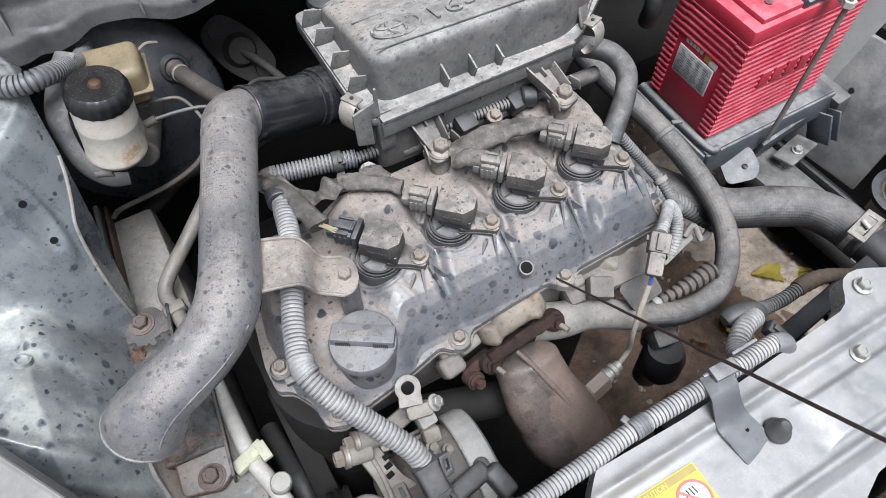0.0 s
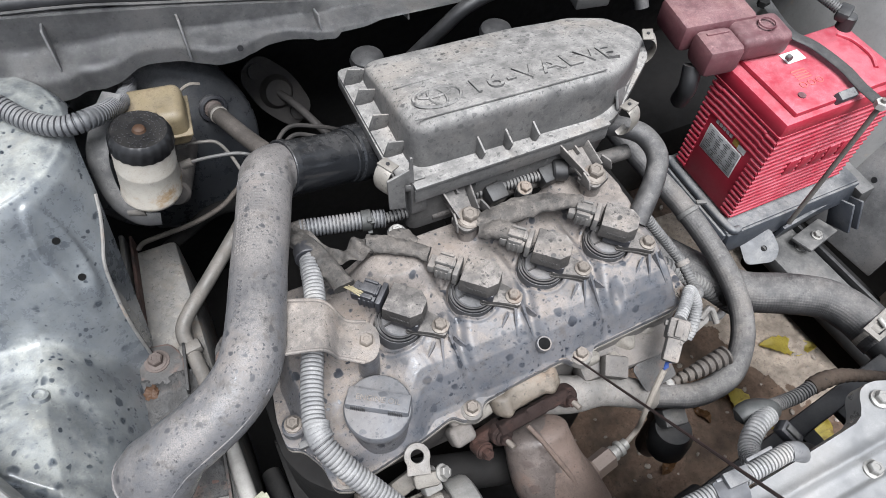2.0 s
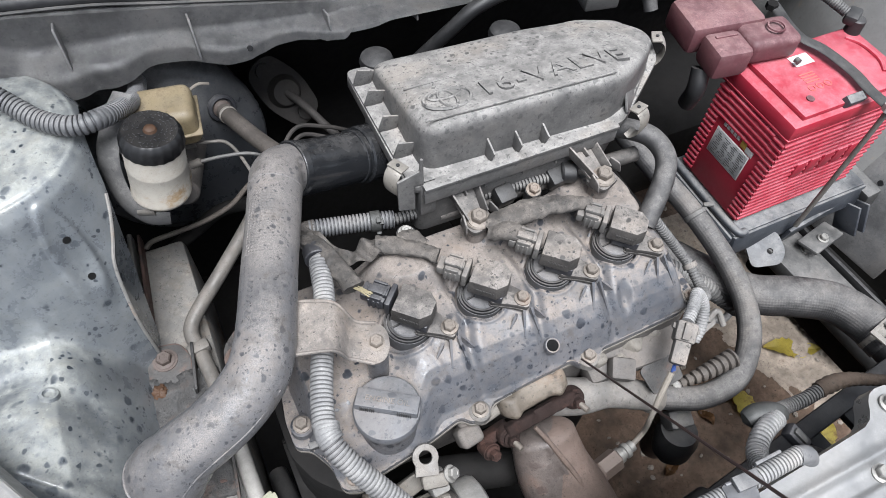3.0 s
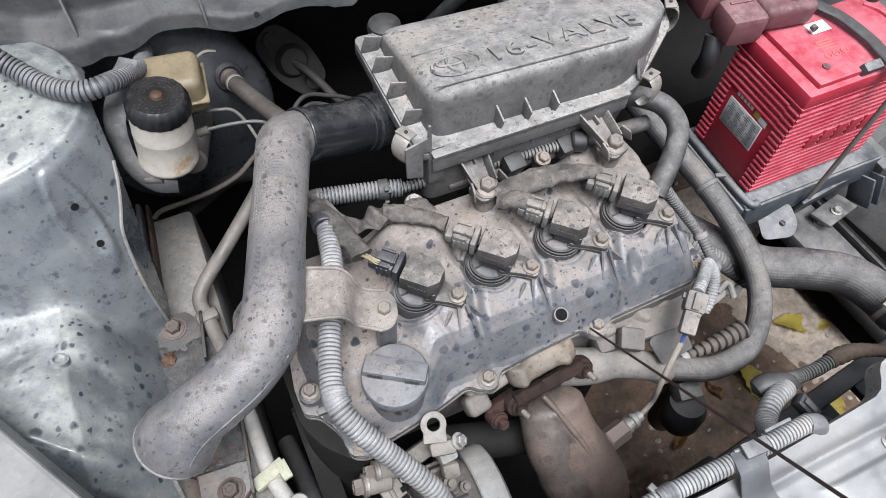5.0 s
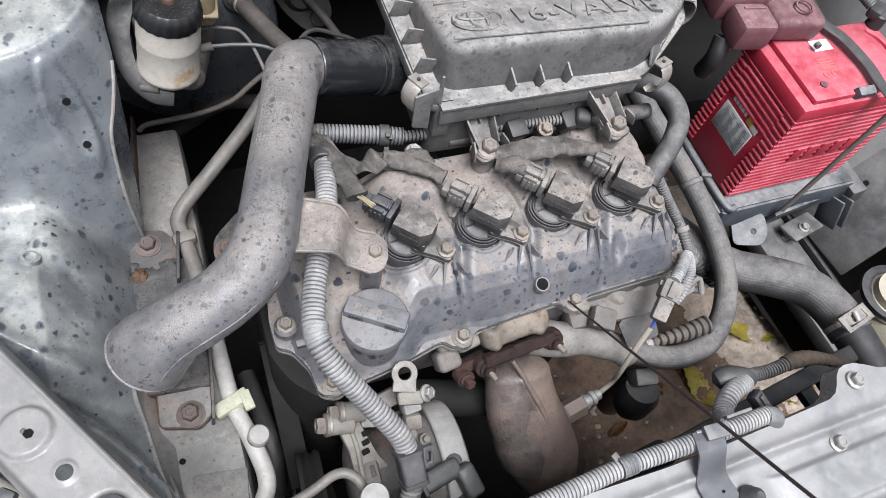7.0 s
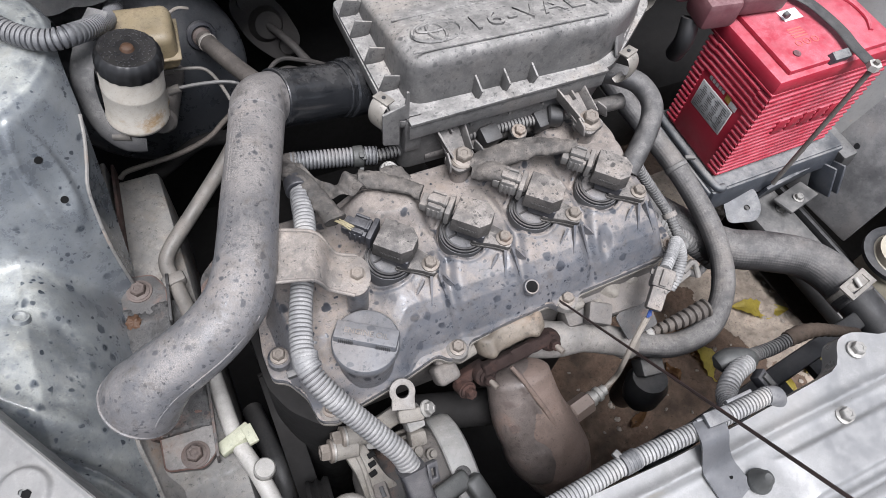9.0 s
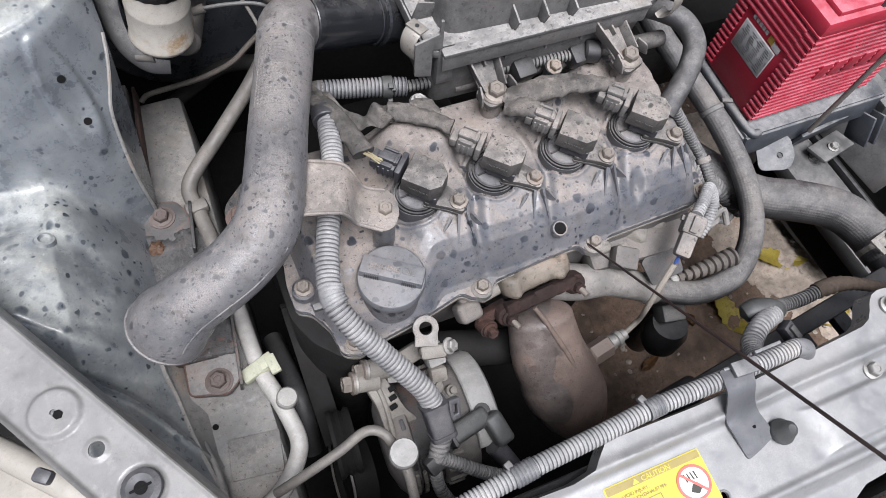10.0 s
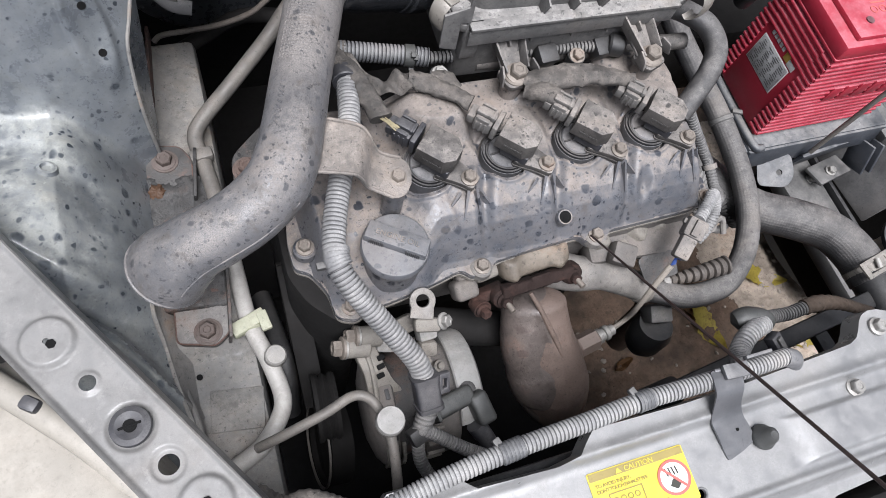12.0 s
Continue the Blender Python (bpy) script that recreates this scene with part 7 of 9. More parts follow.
part("edge_mark", tube([(-0.155, 0.385, 0.88), (-0.14, 0.386, 0.887), (-0.128, 0.388, 0.882)], 0.0018, 6), M["white_wire"], boost)
cylb = thing("master_cylinder", (-0.19, 0.30, 0.80), "dirty brake master cylinder with small steel pipes", "master cylinder")
part("barrel", cyl((-0.165, 0.40, 0.80), (-0.195, 0.285, 0.83), 0.018, bevel=0.003), M["alloy_dark"], cylb)
part("union", cyl((-0.174, 0.310, 0.874), (-0.164, 0.308, 0.875), 0.0036), M["pipe_dirty"], cylb)
part("union", cyl((-0.176, 0.282, 0.872), (-0.164, 0.281, 0.875), 0.0045), M["pipe_dirty"], cylb)
part("brake_pipe", tube([(-0.166, 0.309, 0.875), (-0.148, 0.304, 0.876), (-0.133, 0.298, 0.875), (-0.124, 0.277, 0.872), (-0.117, 0.245, 0.862), (-0.112, 0.225, 0.845)], 0.0019, 10), M["pipe_dirty"], cylb)
part("brake_pipe", tube([(-0.166, 0.281, 0.875), (-0.140, 0.277, 0.877), (-0.113, 0.272, 0.875), (-0.09, 0.268, 0.86)], 0.0020, 10), M["grey_panel"], cylb)
res = thing("brake_fluid_reservoir", (-0.197, 0.25, 0.875), "white plastic brake fluid reservoir with a black screw cap", "fluid reservoir")
R0 = Vector((-0.196, 0.248, 0.0))
LEAN_R = Matrix.Translation((-0.196, 0.248, 0.97)) @ pose(0, 0, 0, 2, 9) @ Matrix.Translation((0.196, -0.248, -0.97))
part("tank", lathe([(0, 0.877), (0.0235, 0.877), (0.0268, 0.879), (0.0290, 0.883), (0.0296, 0.886), (0.0284, 0.889), (0.0284, 0.9235), (0.0288, 0.925), (0.0284, 0.9265), (0.0282, 0.955), (0, 0.955)], LEAN_R @ Matrix.Translation(R0), 40), M["tank_white"], res, smooth=50)
part("tank_lobe", box((0.018, 0.03, 0.055), pose(-0.186, 0.266, 0.905), 0.007), M["tank_white"], res)
part("rear_tank", box((0.076, 0.050, 0.05), pose(-0.189, 0.324, 0.908, 6, 0, -8), 0.010, segments=4), M["tank"], res, "yellowed rear chamber")
part("tank_seam", box((0.081, 0.055, 0.003), pose(-0.189, 0.324, 0.904, 6, 0, -8), 0.0012), M["tank"], res)
rc = part("cap", lathe([(0, 0.967), (0.019, 0.968), (0.0245, 0.9685), (0.027, 0.9665), (0.0292, 0.961), (0.0298, 0.951), (0.0288, 0.949), (0, 0.949)], LEAN_R @ Matrix.Translation(R0), 120, flute=(20, 0.0007)), M["cap_black"], res, "black ridged screw cap")
part("cap_boss", lathe([(0, 0.9715), (0.003, 0.9712), (0.0052, 0.9700), (0.0065, 0.967), (0, 0.967)], LEAN_R @ Matrix.Translation(R0), 20), M["rust_brown"], rc)
for ring_r, count in ((0.0110, 18), (0.0150, 26), (0.0190, 34), (0.0225, 30)):
    for k in range(count):
        if (k * 7 + count) % 9 > 1:
            part("moulded_mark", box((0.00045, 0.0014 + 0.0006 * (k % 3), 0.0006), LEAN_R @ Matrix.Translation(R0) @ pose(0, 0, 0, 0, 0, 360.0 * k / count) @ pose(ring_r, 0, 0.9686, 0, 0, 35 * (k % 4 - 1.5))), M["plug_dark"], rc)
bk = thing("reservoir_bracket", (-0.23, 0.27, 0.85), "bent grey steel bracket round the fluid reservoir", "bracket")
part("strap", tube([(-0.212, 0.318, 0.958), (-0.224, 0.302, 0.950), (-0.243, 0.274, 0.930), (-0.2475, 0.262, 0.900), (-0.244, 0.250, 0.876), (-0.230, 0.238, 0.862), (-0.212, 0.232, 0.858)], [0.010, 0.012, 0.012, 0.011, 0.011, 0.011, 0.009], 16, flat=0.20), M["loom_dark"], bk)
part("stub", cyl((-0.238, 0.246, 0.868), (-0.222, 0.238, 0.870), 0.0055), M["pipe_dirty"], bk)
part("backplate", box((0.012, 0.05, 0.06), pose(-0.228, 0.275, 0.90, 0, 0, 12), 0.003), M["black"], bk)
solo("steel_pipe", tube([(-0.262, 0.302, 0.735), (-0.252, 0.305, 0.741), (-0.221, 0.300, 0.750), (-0.186, 0.295, 0.760), (-0.151, 0.298, 0.770), (-0.128, 0.307, 0.781), (-0.105, 0.318, 0.788), (-0.075, 0.330, 0.79)], 0.0032, 12), M["bellows"], "thin grimy steel pipe below the booster", "pipe")
solo("heater_pipe", tube([(-0.30, 0.33, 0.64), (-0.21, 0.33, 0.70), (-0.16, 0.325, 0.735), (-0.10, 0.315, 0.74), (-0.05, 0.33, 0.74)], 0.009, 14), M["dark"], "grimy grey pipe in the shade below the booster", "pipe")
fp = thing("firewall_plate", (-0.035, 0.47, 0.74), "dark oval cable plate bolted to the firewall", "plate")
FP = aim((-0.030, 0.470, 0.765), (0.1, -0.85, 0.5)) @ pose(0, 0, 0, 0, 0, 28)
part("plate", sheet(rounded([(-0.022, -0.055), (0.022, -0.055), (0.034, 0.0), (0.022, 0.055), (-0.022, 0.055), (-0.034, 0)], 0.02), 0.006, FP, bevel=0.001), M["iron"], fp)
part("boss", lathe([(0, 0), (0.024, 0), (0.018, 0.012), (0.012, 0.014), (0, 0.014)], FP, 24), M["iron"], fp)
for y in (-0.04, 0.04):
    part("nut", lathe([(0, 0), (0.011, 0), (0.011, 0.006), (0, 0.006)], FP @ pose(0, y, 0), 12), M["iron"], fp)
part("cable", tube([FP @ Vector((0, 0, 0.01)), (-0.012, 0.43, 0.765), (0.01, 0.385, 0.75), (0.03, 0.36, 0.74)], 0.0055, 12), M["iron"], fp)
for k in range(4):
    solo("brake_line", tube([(-0.095 + 0.004 * k, 0.30, 0.79), (-0.05 + 0.004 * k, 0.35 - 0.008 * k, 0.81 - 0.006 * k), (-0.01, 0.352 - 0.012 * k, 0.80 - 0.008 * k), (0.025, 0.35 - 0.012 * k, 0.78 - 0.008 * k)], 0.0028, 8), M["iron"], "thin grimy brake line on the firewall", "pipe", "brake lines")

# ---- mount plate, air-conditioning pipes ----
plate = thing("mount_plate", (-0.255, 0.05, 0.715), "rusty pressed steel mount plate bolted to the chassis rail", "bracket")
PZ = 0.7385
def pad(name, loop, m, mat, thick):
    """A pressed pad with a thin rust line along its edge."""
    ob = part(name, sheet(loop, thick, m, bevel=0.0015), M[mat], plate)
    part("rusty_edge", tube([m @ Vector((x, y, -0.0012)) for x, y in loop + loop[:1]], 0.0011, 6, 0.003), M["rusty"], ob)
    return ob


pad("rear_pad", rounded([(-0.026, -0.040), (0.026, -0.040), (0.026, 0.006), (0.014, 0.024), (-0.012, 0.026), (-0.026, 0.012)], 0.006), pose(-0.272, 0.136, PZ, 0, 0, -6), "mount", 0.022)
centre = box((0.074, 0.150, 0.026), None, 0.004, segments=3)
bmesh.ops.subdivide_edges(centre, edges=[e for e in centre.edges if e.calc_length() > 0.015], cuts=22, use_grid_fill=True)
for v in centre.verts:
    if v.co.z > 0.01:
        v.co.z += 0.0045 * noise.noise((v.co.x * 60, v.co.y * 60, 4)) + 0.003 * noise.noise((v.co.x * 190, v.co.y * 190, 1))
        v.co.z -= 0.006 * step(v.co.y, 0.052, 0.060) * (1 - step(abs(v.co.x), 0.024, 0.028)) * 0.2
centre.transform(pose(-0.266, 0.048, PZ - 0.0105, -1, 0, -5))
part("centre", centre, M["mount_dark"], plate, "grimy black pressed centre")
for dx, y0 in ((-0.033, 0.122), (0.0245, 0.118)):
    part("ridge", box((0.0035, 0.058, 0.018), pose(-0.269 + dx, y0, PZ + 0.004, 0, 6 if dx > 0 else -6, -8), 0.0012), M["mount_dark"], plate)
crust = lathe([(0, 0.0042), (0.003, 0.0040), (0.006, 0.0030), (0.008, 0.0014), (0.0095, -0.002), (0, -0.002)], None, 28)
for v in crust.verts:
    v.co *= 1 + 0.45 * noise.noise(v.co * 420)
crust.transform(pose(-0.284, 0.107, PZ + 0.001))
part("rust_crust", crust, M["rust_brown"], plate, "crust of brown rust")
pad("front_pad", rounded([(-0.025, -0.017), (-0.006, -0.020), (0.010, -0.024), (0.024, -0.012), (0.026, 0.05), (-0.026, 0.05)], 0.006), pose(-0.263, -0.042, PZ, 0, 0, -5), "mount_pale", 0.012)
part("foot_skirt", field(-0.305, -0.222, -0.135, 0.030, 42, 70, lambda x, y: 0.7135 + (PZ - 0.0075 - 0.7135) * (1 - step(math.hypot(max(0.0, abs(x + 0.262 - 0.09 * (y + 0.04)) - 0.024), max(0.0, -0.050 - y)), 0.0, 0.026)) + 0.0006 * noise.noise((x * 120, y * 120, 3))), M["rail"], plate, "dusty swelling of the rail", smooth=60)
part("flange", box((0.003, 0.105, 0.024), pose(-0.2345, -0.014, PZ + 0.004, 0, 8, -7), 0.0008), M["mount"], plate)
part("rust_line", tube([(-0.288, -0.010, PZ + 0.001), (-0.272, -0.012, PZ + 0.0012), (-0.258, -0.009, PZ + 0.0015), (-0.240, -0.014, PZ + 0.001)], 0.0022, 8, 0.002, flat=0.5), M["rusty"], plate, "ragged line of rust")
bolt(plate, (-0.272, 0.142, PZ), (0, 0, 1), BOLT_BROWN)
bolt(plate, (-0.260, -0.052, PZ), (0, 0, 1), BOLT_BROWN, 25)
for x, y in ((-0.272, 0.142), (-0.260, -0.052)):
    part("washer", lathe([(0, 0), (0.0135, 0), (0.0135, 0.0012), (0.009, 0.0016), (0, 0.0016)], pose(x, y, PZ), 28), M["bolt_brown"], plate)
part("rail_hole", lathe([(0, 0), (0.0030, 0), (0.0030, 0.0008), (0, 0.0008)], pose(-0.277, -0.088, 0.7160, 0, 0, 0), 12), M["void"], plate)
# rusty mount bracket at the engine's end, partly under the intake pipe
em = thing("mount_bracket", (-0.18, 0.085, 0.70), "grimy engine mount bracket with a large rusty bolt", "bracket")
part("arm", sheet(rounded([(-0.208, 0.060), (-0.190, 0.055), (-0.150, 0.060), (-0.130, 0.075), (-0.130, 0.115), (-0.165, 0.128), (-0.184, 0.112), (-0.206, 0.092)], 0.010), 0.030, Matrix.Translation((0, 0, 0.812)), bevel=0.003), M["mount_dark"], em)
part("post", cyl((-0.160, 0.085, 0.60), (-0.160, 0.085, 0.79), 0.022), M["dark"], em)
part("washer", lathe([(0, 0), (0.0140, 0), (0.0140, 0.0014), (0.009, 0.0022), (0, 0.0022)], pose(-0.193, 0.074, 0.812), 28), M["bolt_brown"], em)
bolt(em, (-0.193, 0.074, 0.8135), (0, 0, 1), BOLT_BROWN)
acp = thing("air_conditioning_pipe", (-0.22, 0.0, 0.70), "dull alloy air-conditioning pipe with a service port", "pipe")
part("pipe_rear", tube([(-0.085, 0.315, 0.79), (-0.112, 0.288, 0.783), (-0.142, 0.257, 0.772), (-0.190, 0.214, 0.757), (-0.226, 0.182, 0.747), (-0.2375, 0.164, 0.742), (-0.235, 0.140, 0.739), (-0.231, 0.11, 0.737), (-0.2275, 0.07, 0.7345)], 0.0085, 18), M["pipe_dirty"], acp, "grimy rear pipe")
part("pipe", tube([(-0.2275, 0.075, 0.7345), (-0.226, 0.06, 0.734), (-0.224, 0.0, 0.733), (-0.221, -0.05, 0.733), (-0.210, -0.095, 0.734), (-0.205, -0.130, 0.733), (-0.213, -0.150, 0.732), (-0.233, -0.170, 0.728), (-0.262, -0.182, 0.72)], 0.0085, 18), M["pipe_alu"], acp)
part("service_port", lathe([(0, 0), (0.009, 0), (0.0105, 0.003), (0.0105, 0.012), (0.009, 0.014), (0.0, 0.0145)], aim((-0.205, -0.092, 0.736), (0.15, 0, 1)), 22), M["bolt_grey"], acp, "dull metal port cap")
part("block", box((0.024, 0.014, 0.014), pose(-0.2345, 0.140, 0.742, 0, 0, 8), 0.003), M["pipe_dirty"], acp)
gc = part("clip", box((0.036, 0.014, 0.012), pose(-0.222, -0.052, 0.738, 0, 0, 20), 0.002), M["clip_green"], acp, "pale green plastic clip")
part("clip_band", lathe([(0.0095, 0), (0.0115, 0.001), (0.0115, 0.013), (0.0095, 0.014)], aim((-0.2225, -0.046, 0.733), (0.12, -1, 0)), 22), M["clip_green"], gc)
part("clip_tab", box((0.010, 0.020, 0.006), pose(-0.207, -0.054, 0.742, 0, 0, 10), 0.001), M["clip_green"], gc)
tp = thing("refrigerant_line", (-0.15, -0.18, 0.78), "thin grey metal line with a capped service port", "pipe")
part("line", tube([(-0.235, -0.175, 0.765), (-0.205, -0.172, 0.788), (-0.172, -0.166, 0.802), (-0.148, -0.159, 0.806), (-0.134, -0.165, 0.806), (-0.127, -0.182, 0.804), (-0.124, -0.205, 0.80), (-0.128, -0.245, 0.785), (-0.132, -0.27, 0.75)], 0.0046, 14), M["pipe_dirty"], tp)
part("port_ring", lathe([(0.0126, 0.004), (0.0129, 0.005), (0.0129, 0.007), (0.0126, 0.008)], aim((-0.124, -0.190, 0.812), (0, 0, 1)), 24), M["pipe_dirty"], tp)
part("port_cap", lathe([(0, 0), (0.010, 0), (0.0105, 0.003), (0.0125, 0.004), (0.0125, 0.012), (0.0115, 0.015), (0.0, 0.0155)], aim((-0.124, -0.190, 0.812), (0.0, 0.0, 1)), 24), M["alloy_pale"], tp, "pale plastic port cap")

# ---- looms and hoses ----
LOOM = thing("wiring_loom", (-0.12, -0.02, 0.80), "grey corrugated wiring loom over the engine's end", "wiring loom", "wiring looms")
part("sleeve", tube([(-0.085, 0.128, 0.875), (-0.093, 0.098, 0.882), (-0.099, 0.068, 0.884), (-0.110, 0.035, 0.884), (-0.125, 0.000, 0.882), (-0.137, -0.035, 0.880), (-0.141, -0.062, 0.878), (-0.130, -0.088, 0.866), (-0.110, -0.117, 0.846), (-0.091, -0.144, 0.828), (-0.0845, -0.160, 0.815)], 0.0102, 20, ribbed=0.0039), M["loom"], LOOM)
part("tape", tube([(-0.139, -0.050, 0.8795), (-0.1405, -0.058, 0.879), (-0.139, -0.066, 0.877)], 0.0112, 18, ribbed=0.003, depth=0.0006), M["loom"], LOOM)
part("tie_stub", box((0.010, 0.006, 0.006), pose(-0.153, -0.062, 0.876), 0.001), M["grey_panel"], LOOM)
part("collar", lathe([(0.0115, 0), (0.0125, 0.001), (0.0125, 0.014), (0.0115, 0.015), (0.0, 0.015), (0, 0)], aim((-0.092, 0.108, 0.881), (0.1, 0.9, -0.2)), 22), M["plug_dark"], LOOM)
square = lambda u, a: 0.92 * (abs(math.cos(a)) ** 5 + abs(math.sin(a)) ** 5) ** -0.2
con = part("connector", tube([(-0.0850, -0.1585, 0.8165), (-0.0842, -0.171, 0.8055), (-0.0834, -0.1835, 0.7945)], 0.0122, 40, 0.002, shape=square), M["plug_dark"], LOOM, "dark grey loom clip")
for p, q in (((-0.0851, -0.1580, 0.817), (-0.0849, -0.1612, 0.8142)), ((-0.0836, -0.1805, 0.7972), (-0.0834, -0.1837, 0.7944))):
    part("connector_lip", tube([p, q], 0.0133, 40, 0.001, shape=square), M["plug_dark"], con)
tab = sheet([(-0.005, -0.010), (0.006, -0.010), (0.006, 0.010), (-0.005, 0.010)], 0.006, pose(-0.0675, -0.170, 0.810, 42, 14, 4), [[(-0.0015, -0.005), (0.003, -0.005), (0.003, 0.005), (-0.0015, 0.005)]], bevel=0.0008)
part("connector_tab", tab, M["plug_dark"], con)
for k in range(4):
    part("moulded_mark", box((0.0009, 0.003, 0.0006), Matrix.Translation((-0.0838 + 0.0004 * (k % 2), -0.1625 - 0.0035 * k, 0.8232 - 0.0031 * k)) @ pose(0, 0, 0, 42)), M["loom"], con)
part("tail", tube([(-0.083, -0.182, 0.796), (-0.089, -0.193, 0.785), (-0.096, -0.203, 0.776)], [0.0098, 0.009, 0.008], 16, 0.0015, shape=lambda u, a: 1 + 0.05 * math.sin(38 * u + a)), M["loom_dark"], LOOM)
part("tape_knot", box((0.018, 0.016, 0.014), pose(-0.097, -0.203, 0.778, 30, 0, 20), 0.003), M["black"], LOOM)
part("branch", tube([(-0.098, -0.206, 0.776), (-0.098, -0.225, 0.762), (-0.088, -0.25, 0.745), (-0.085, -0.28, 0.72)], 0.0062, 14, ribbed=0.0032, depth=0.001), M["loom_dark"], LOOM)
part("branch", tube([(-0.092, -0.200, 0.782), (-0.075, -0.212, 0.775), (-0.055, -0.226, 0.765), (-0.035, -0.236, 0.75)], 0.0066, 14, ribbed=0.0032, depth=0.001), M["loom_dark"], LOOM)
rl = thing("wiring_loom", (0.0, 0.13, 0.84), "grey corrugated wiring loom below the air box", "wiring loom", "wiring looms")
part("sleeve", tube([(-0.086, 0.158, 0.864), (-0.055, 0.152, 0.862), (-0.020, 0.144, 0.861), (0.0, 0.139, 0.860)], 0.0098, 20, ribbed=0.0038), M["loom_mid"], rl)
part("sleeve", tube([(-0.002, 0.139, 0.860), (0.025, 0.136, 0.861), (0.06, 0.134, 0.862), (0.11, 0.128, 0.864), (0.16, 0.122, 0.867), (0.205, 0.116, 0.870)], 0.0062, 16, ribbed=0.0040), M["loom_dark"], rl)
rcl = part("clip", lathe([(0.0100, 0), (0.0112, 0.001), (0.0112, 0.010), (0.0100, 0.011)], aim((-0.024, 0.1448, 0.861), (0.97, -0.24, 0)), 24), M["boot"], rl)
for k, z in enumerate((0.873, 0.868, 0.852)):
    part("clip_lug", box((0.005, 0.006, 0.004), pose(-0.018 + 0.003 * (k % 2), 0.135, z, 20, 0, -14), 0.001), M["boot"], rcl)
part("tape_end", tube([(-0.097, 0.160, 0.863), (-0.090, 0.1585, 0.8635), (-0.080, 0.157, 0.8635)], [0.0075, 0.0096, 0.0100], 18, 0.0015), M["tape"], rl)
cl_ = thing("wiring_loom", (-0.25, 0.31, 0.94), "grey corrugated wiring loom under the cowl", "wiring loom", "wiring looms")
part("sleeve", tube([(-0.322, 0.325, 1.000), (-0.303, 0.308, 0.985), (-0.282, 0.284, 0.979), (-0.256, 0.266, 0.979), (-0.231, 0.272, 0.975), (-0.213, 0.315, 0.945), (-0.205, 0.36, 0.915), (-0.20, 0.40, 0.90)], 0.0098, 18, ribbed=0.0046), M["loom_mid"], cl_)
fl_ = thing("wiring_loom", (0.0, -0.24, 0.88), "grey corrugated wiring loom along the radiator support", "wiring loom", "wiring looms")
part("sleeve", tube([(-0.185, -0.272, 0.868), (-0.156, -0.258, 0.886), (-0.109, -0.249, 0.893), (-0.052, -0.2435, 0.896), (0.013, -0.240, 0.896), (0.062, -0.237, 0.897), (0.12, -0.2375, 0.899), (0.17, -0.237, 0.900), (0.203, -0.2365, 0.898)], 0.0076, 20, ribbed=0.0034, depth=0.0018), M["loom"], fl_)
part("sleeve_end", tube([(0.199, -0.2365, 0.8985), (0.210, -0.239, 0.895), (0.2165, -0.243, 0.884), (0.217, -0.246, 0.872)], [0.0080, 0.0080, 0.0076, 0.007], 18), M["loom_mid"], fl_)
for p, q in (((-0.062, -0.2445, 0.8955), (-0.044, -0.2428, 0.896)), ((0.056, -0.2372, 0.897), (0.070, -0.2366, 0.897))):
    part("tape", tube([p, q], 0.0085, 18, ribbed=0.003, depth=0.0005), M["loom_mid"], fl_)
part("stud", box((0.006, 0.008, 0.005), pose(0.056, -0.229, 0.8985, 0, 0, 20), 0.001), M["grey_panel"], fl_)
part("stud", box((0.006, 0.008, 0.005), pose(-0.062, -0.236, 0.8965, 0, 0, 20), 0.001), M["grey_panel"], fl_)
ll = thing("wiring_loom", (-0.2, -0.23, 0.84), "dark tape-wrapped wiring loom at the front corner", "wiring loom", "wiring looms")
part("sleeve", tube([(-0.275, -0.188, 0.85), (-0.260, -0.200, 0.858), (-0.244, -0.218, 0.856), (-0.232, -0.232, 0.85)], 0.0092, 16, ribbed=0.0038), M["loom"], ll)
part("wrapped", tube([(-0.240, -0.222, 0.852), (-0.222, -0.233, 0.852), (-0.203, -0.233, 0.856), (-0.185, -0.244, 0.858), (-0.160, -0.262, 0.862)], [0.012, 0.0085, 0.0075, 0.0085, 0.008], 20, 0.0012, shape=lambda u, a: 1 + 0.05 * math.sin(110 * u + a) + 0.06 * noise.noise((u * 14, math.cos(a), math.sin(a)))), M["tape"], ll)
part("block", box((0.03, 0.03, 0.03), pose(-0.228, -0.262, 0.835, 0, 0, 25), 0.003), M["loom_dark"], ll)

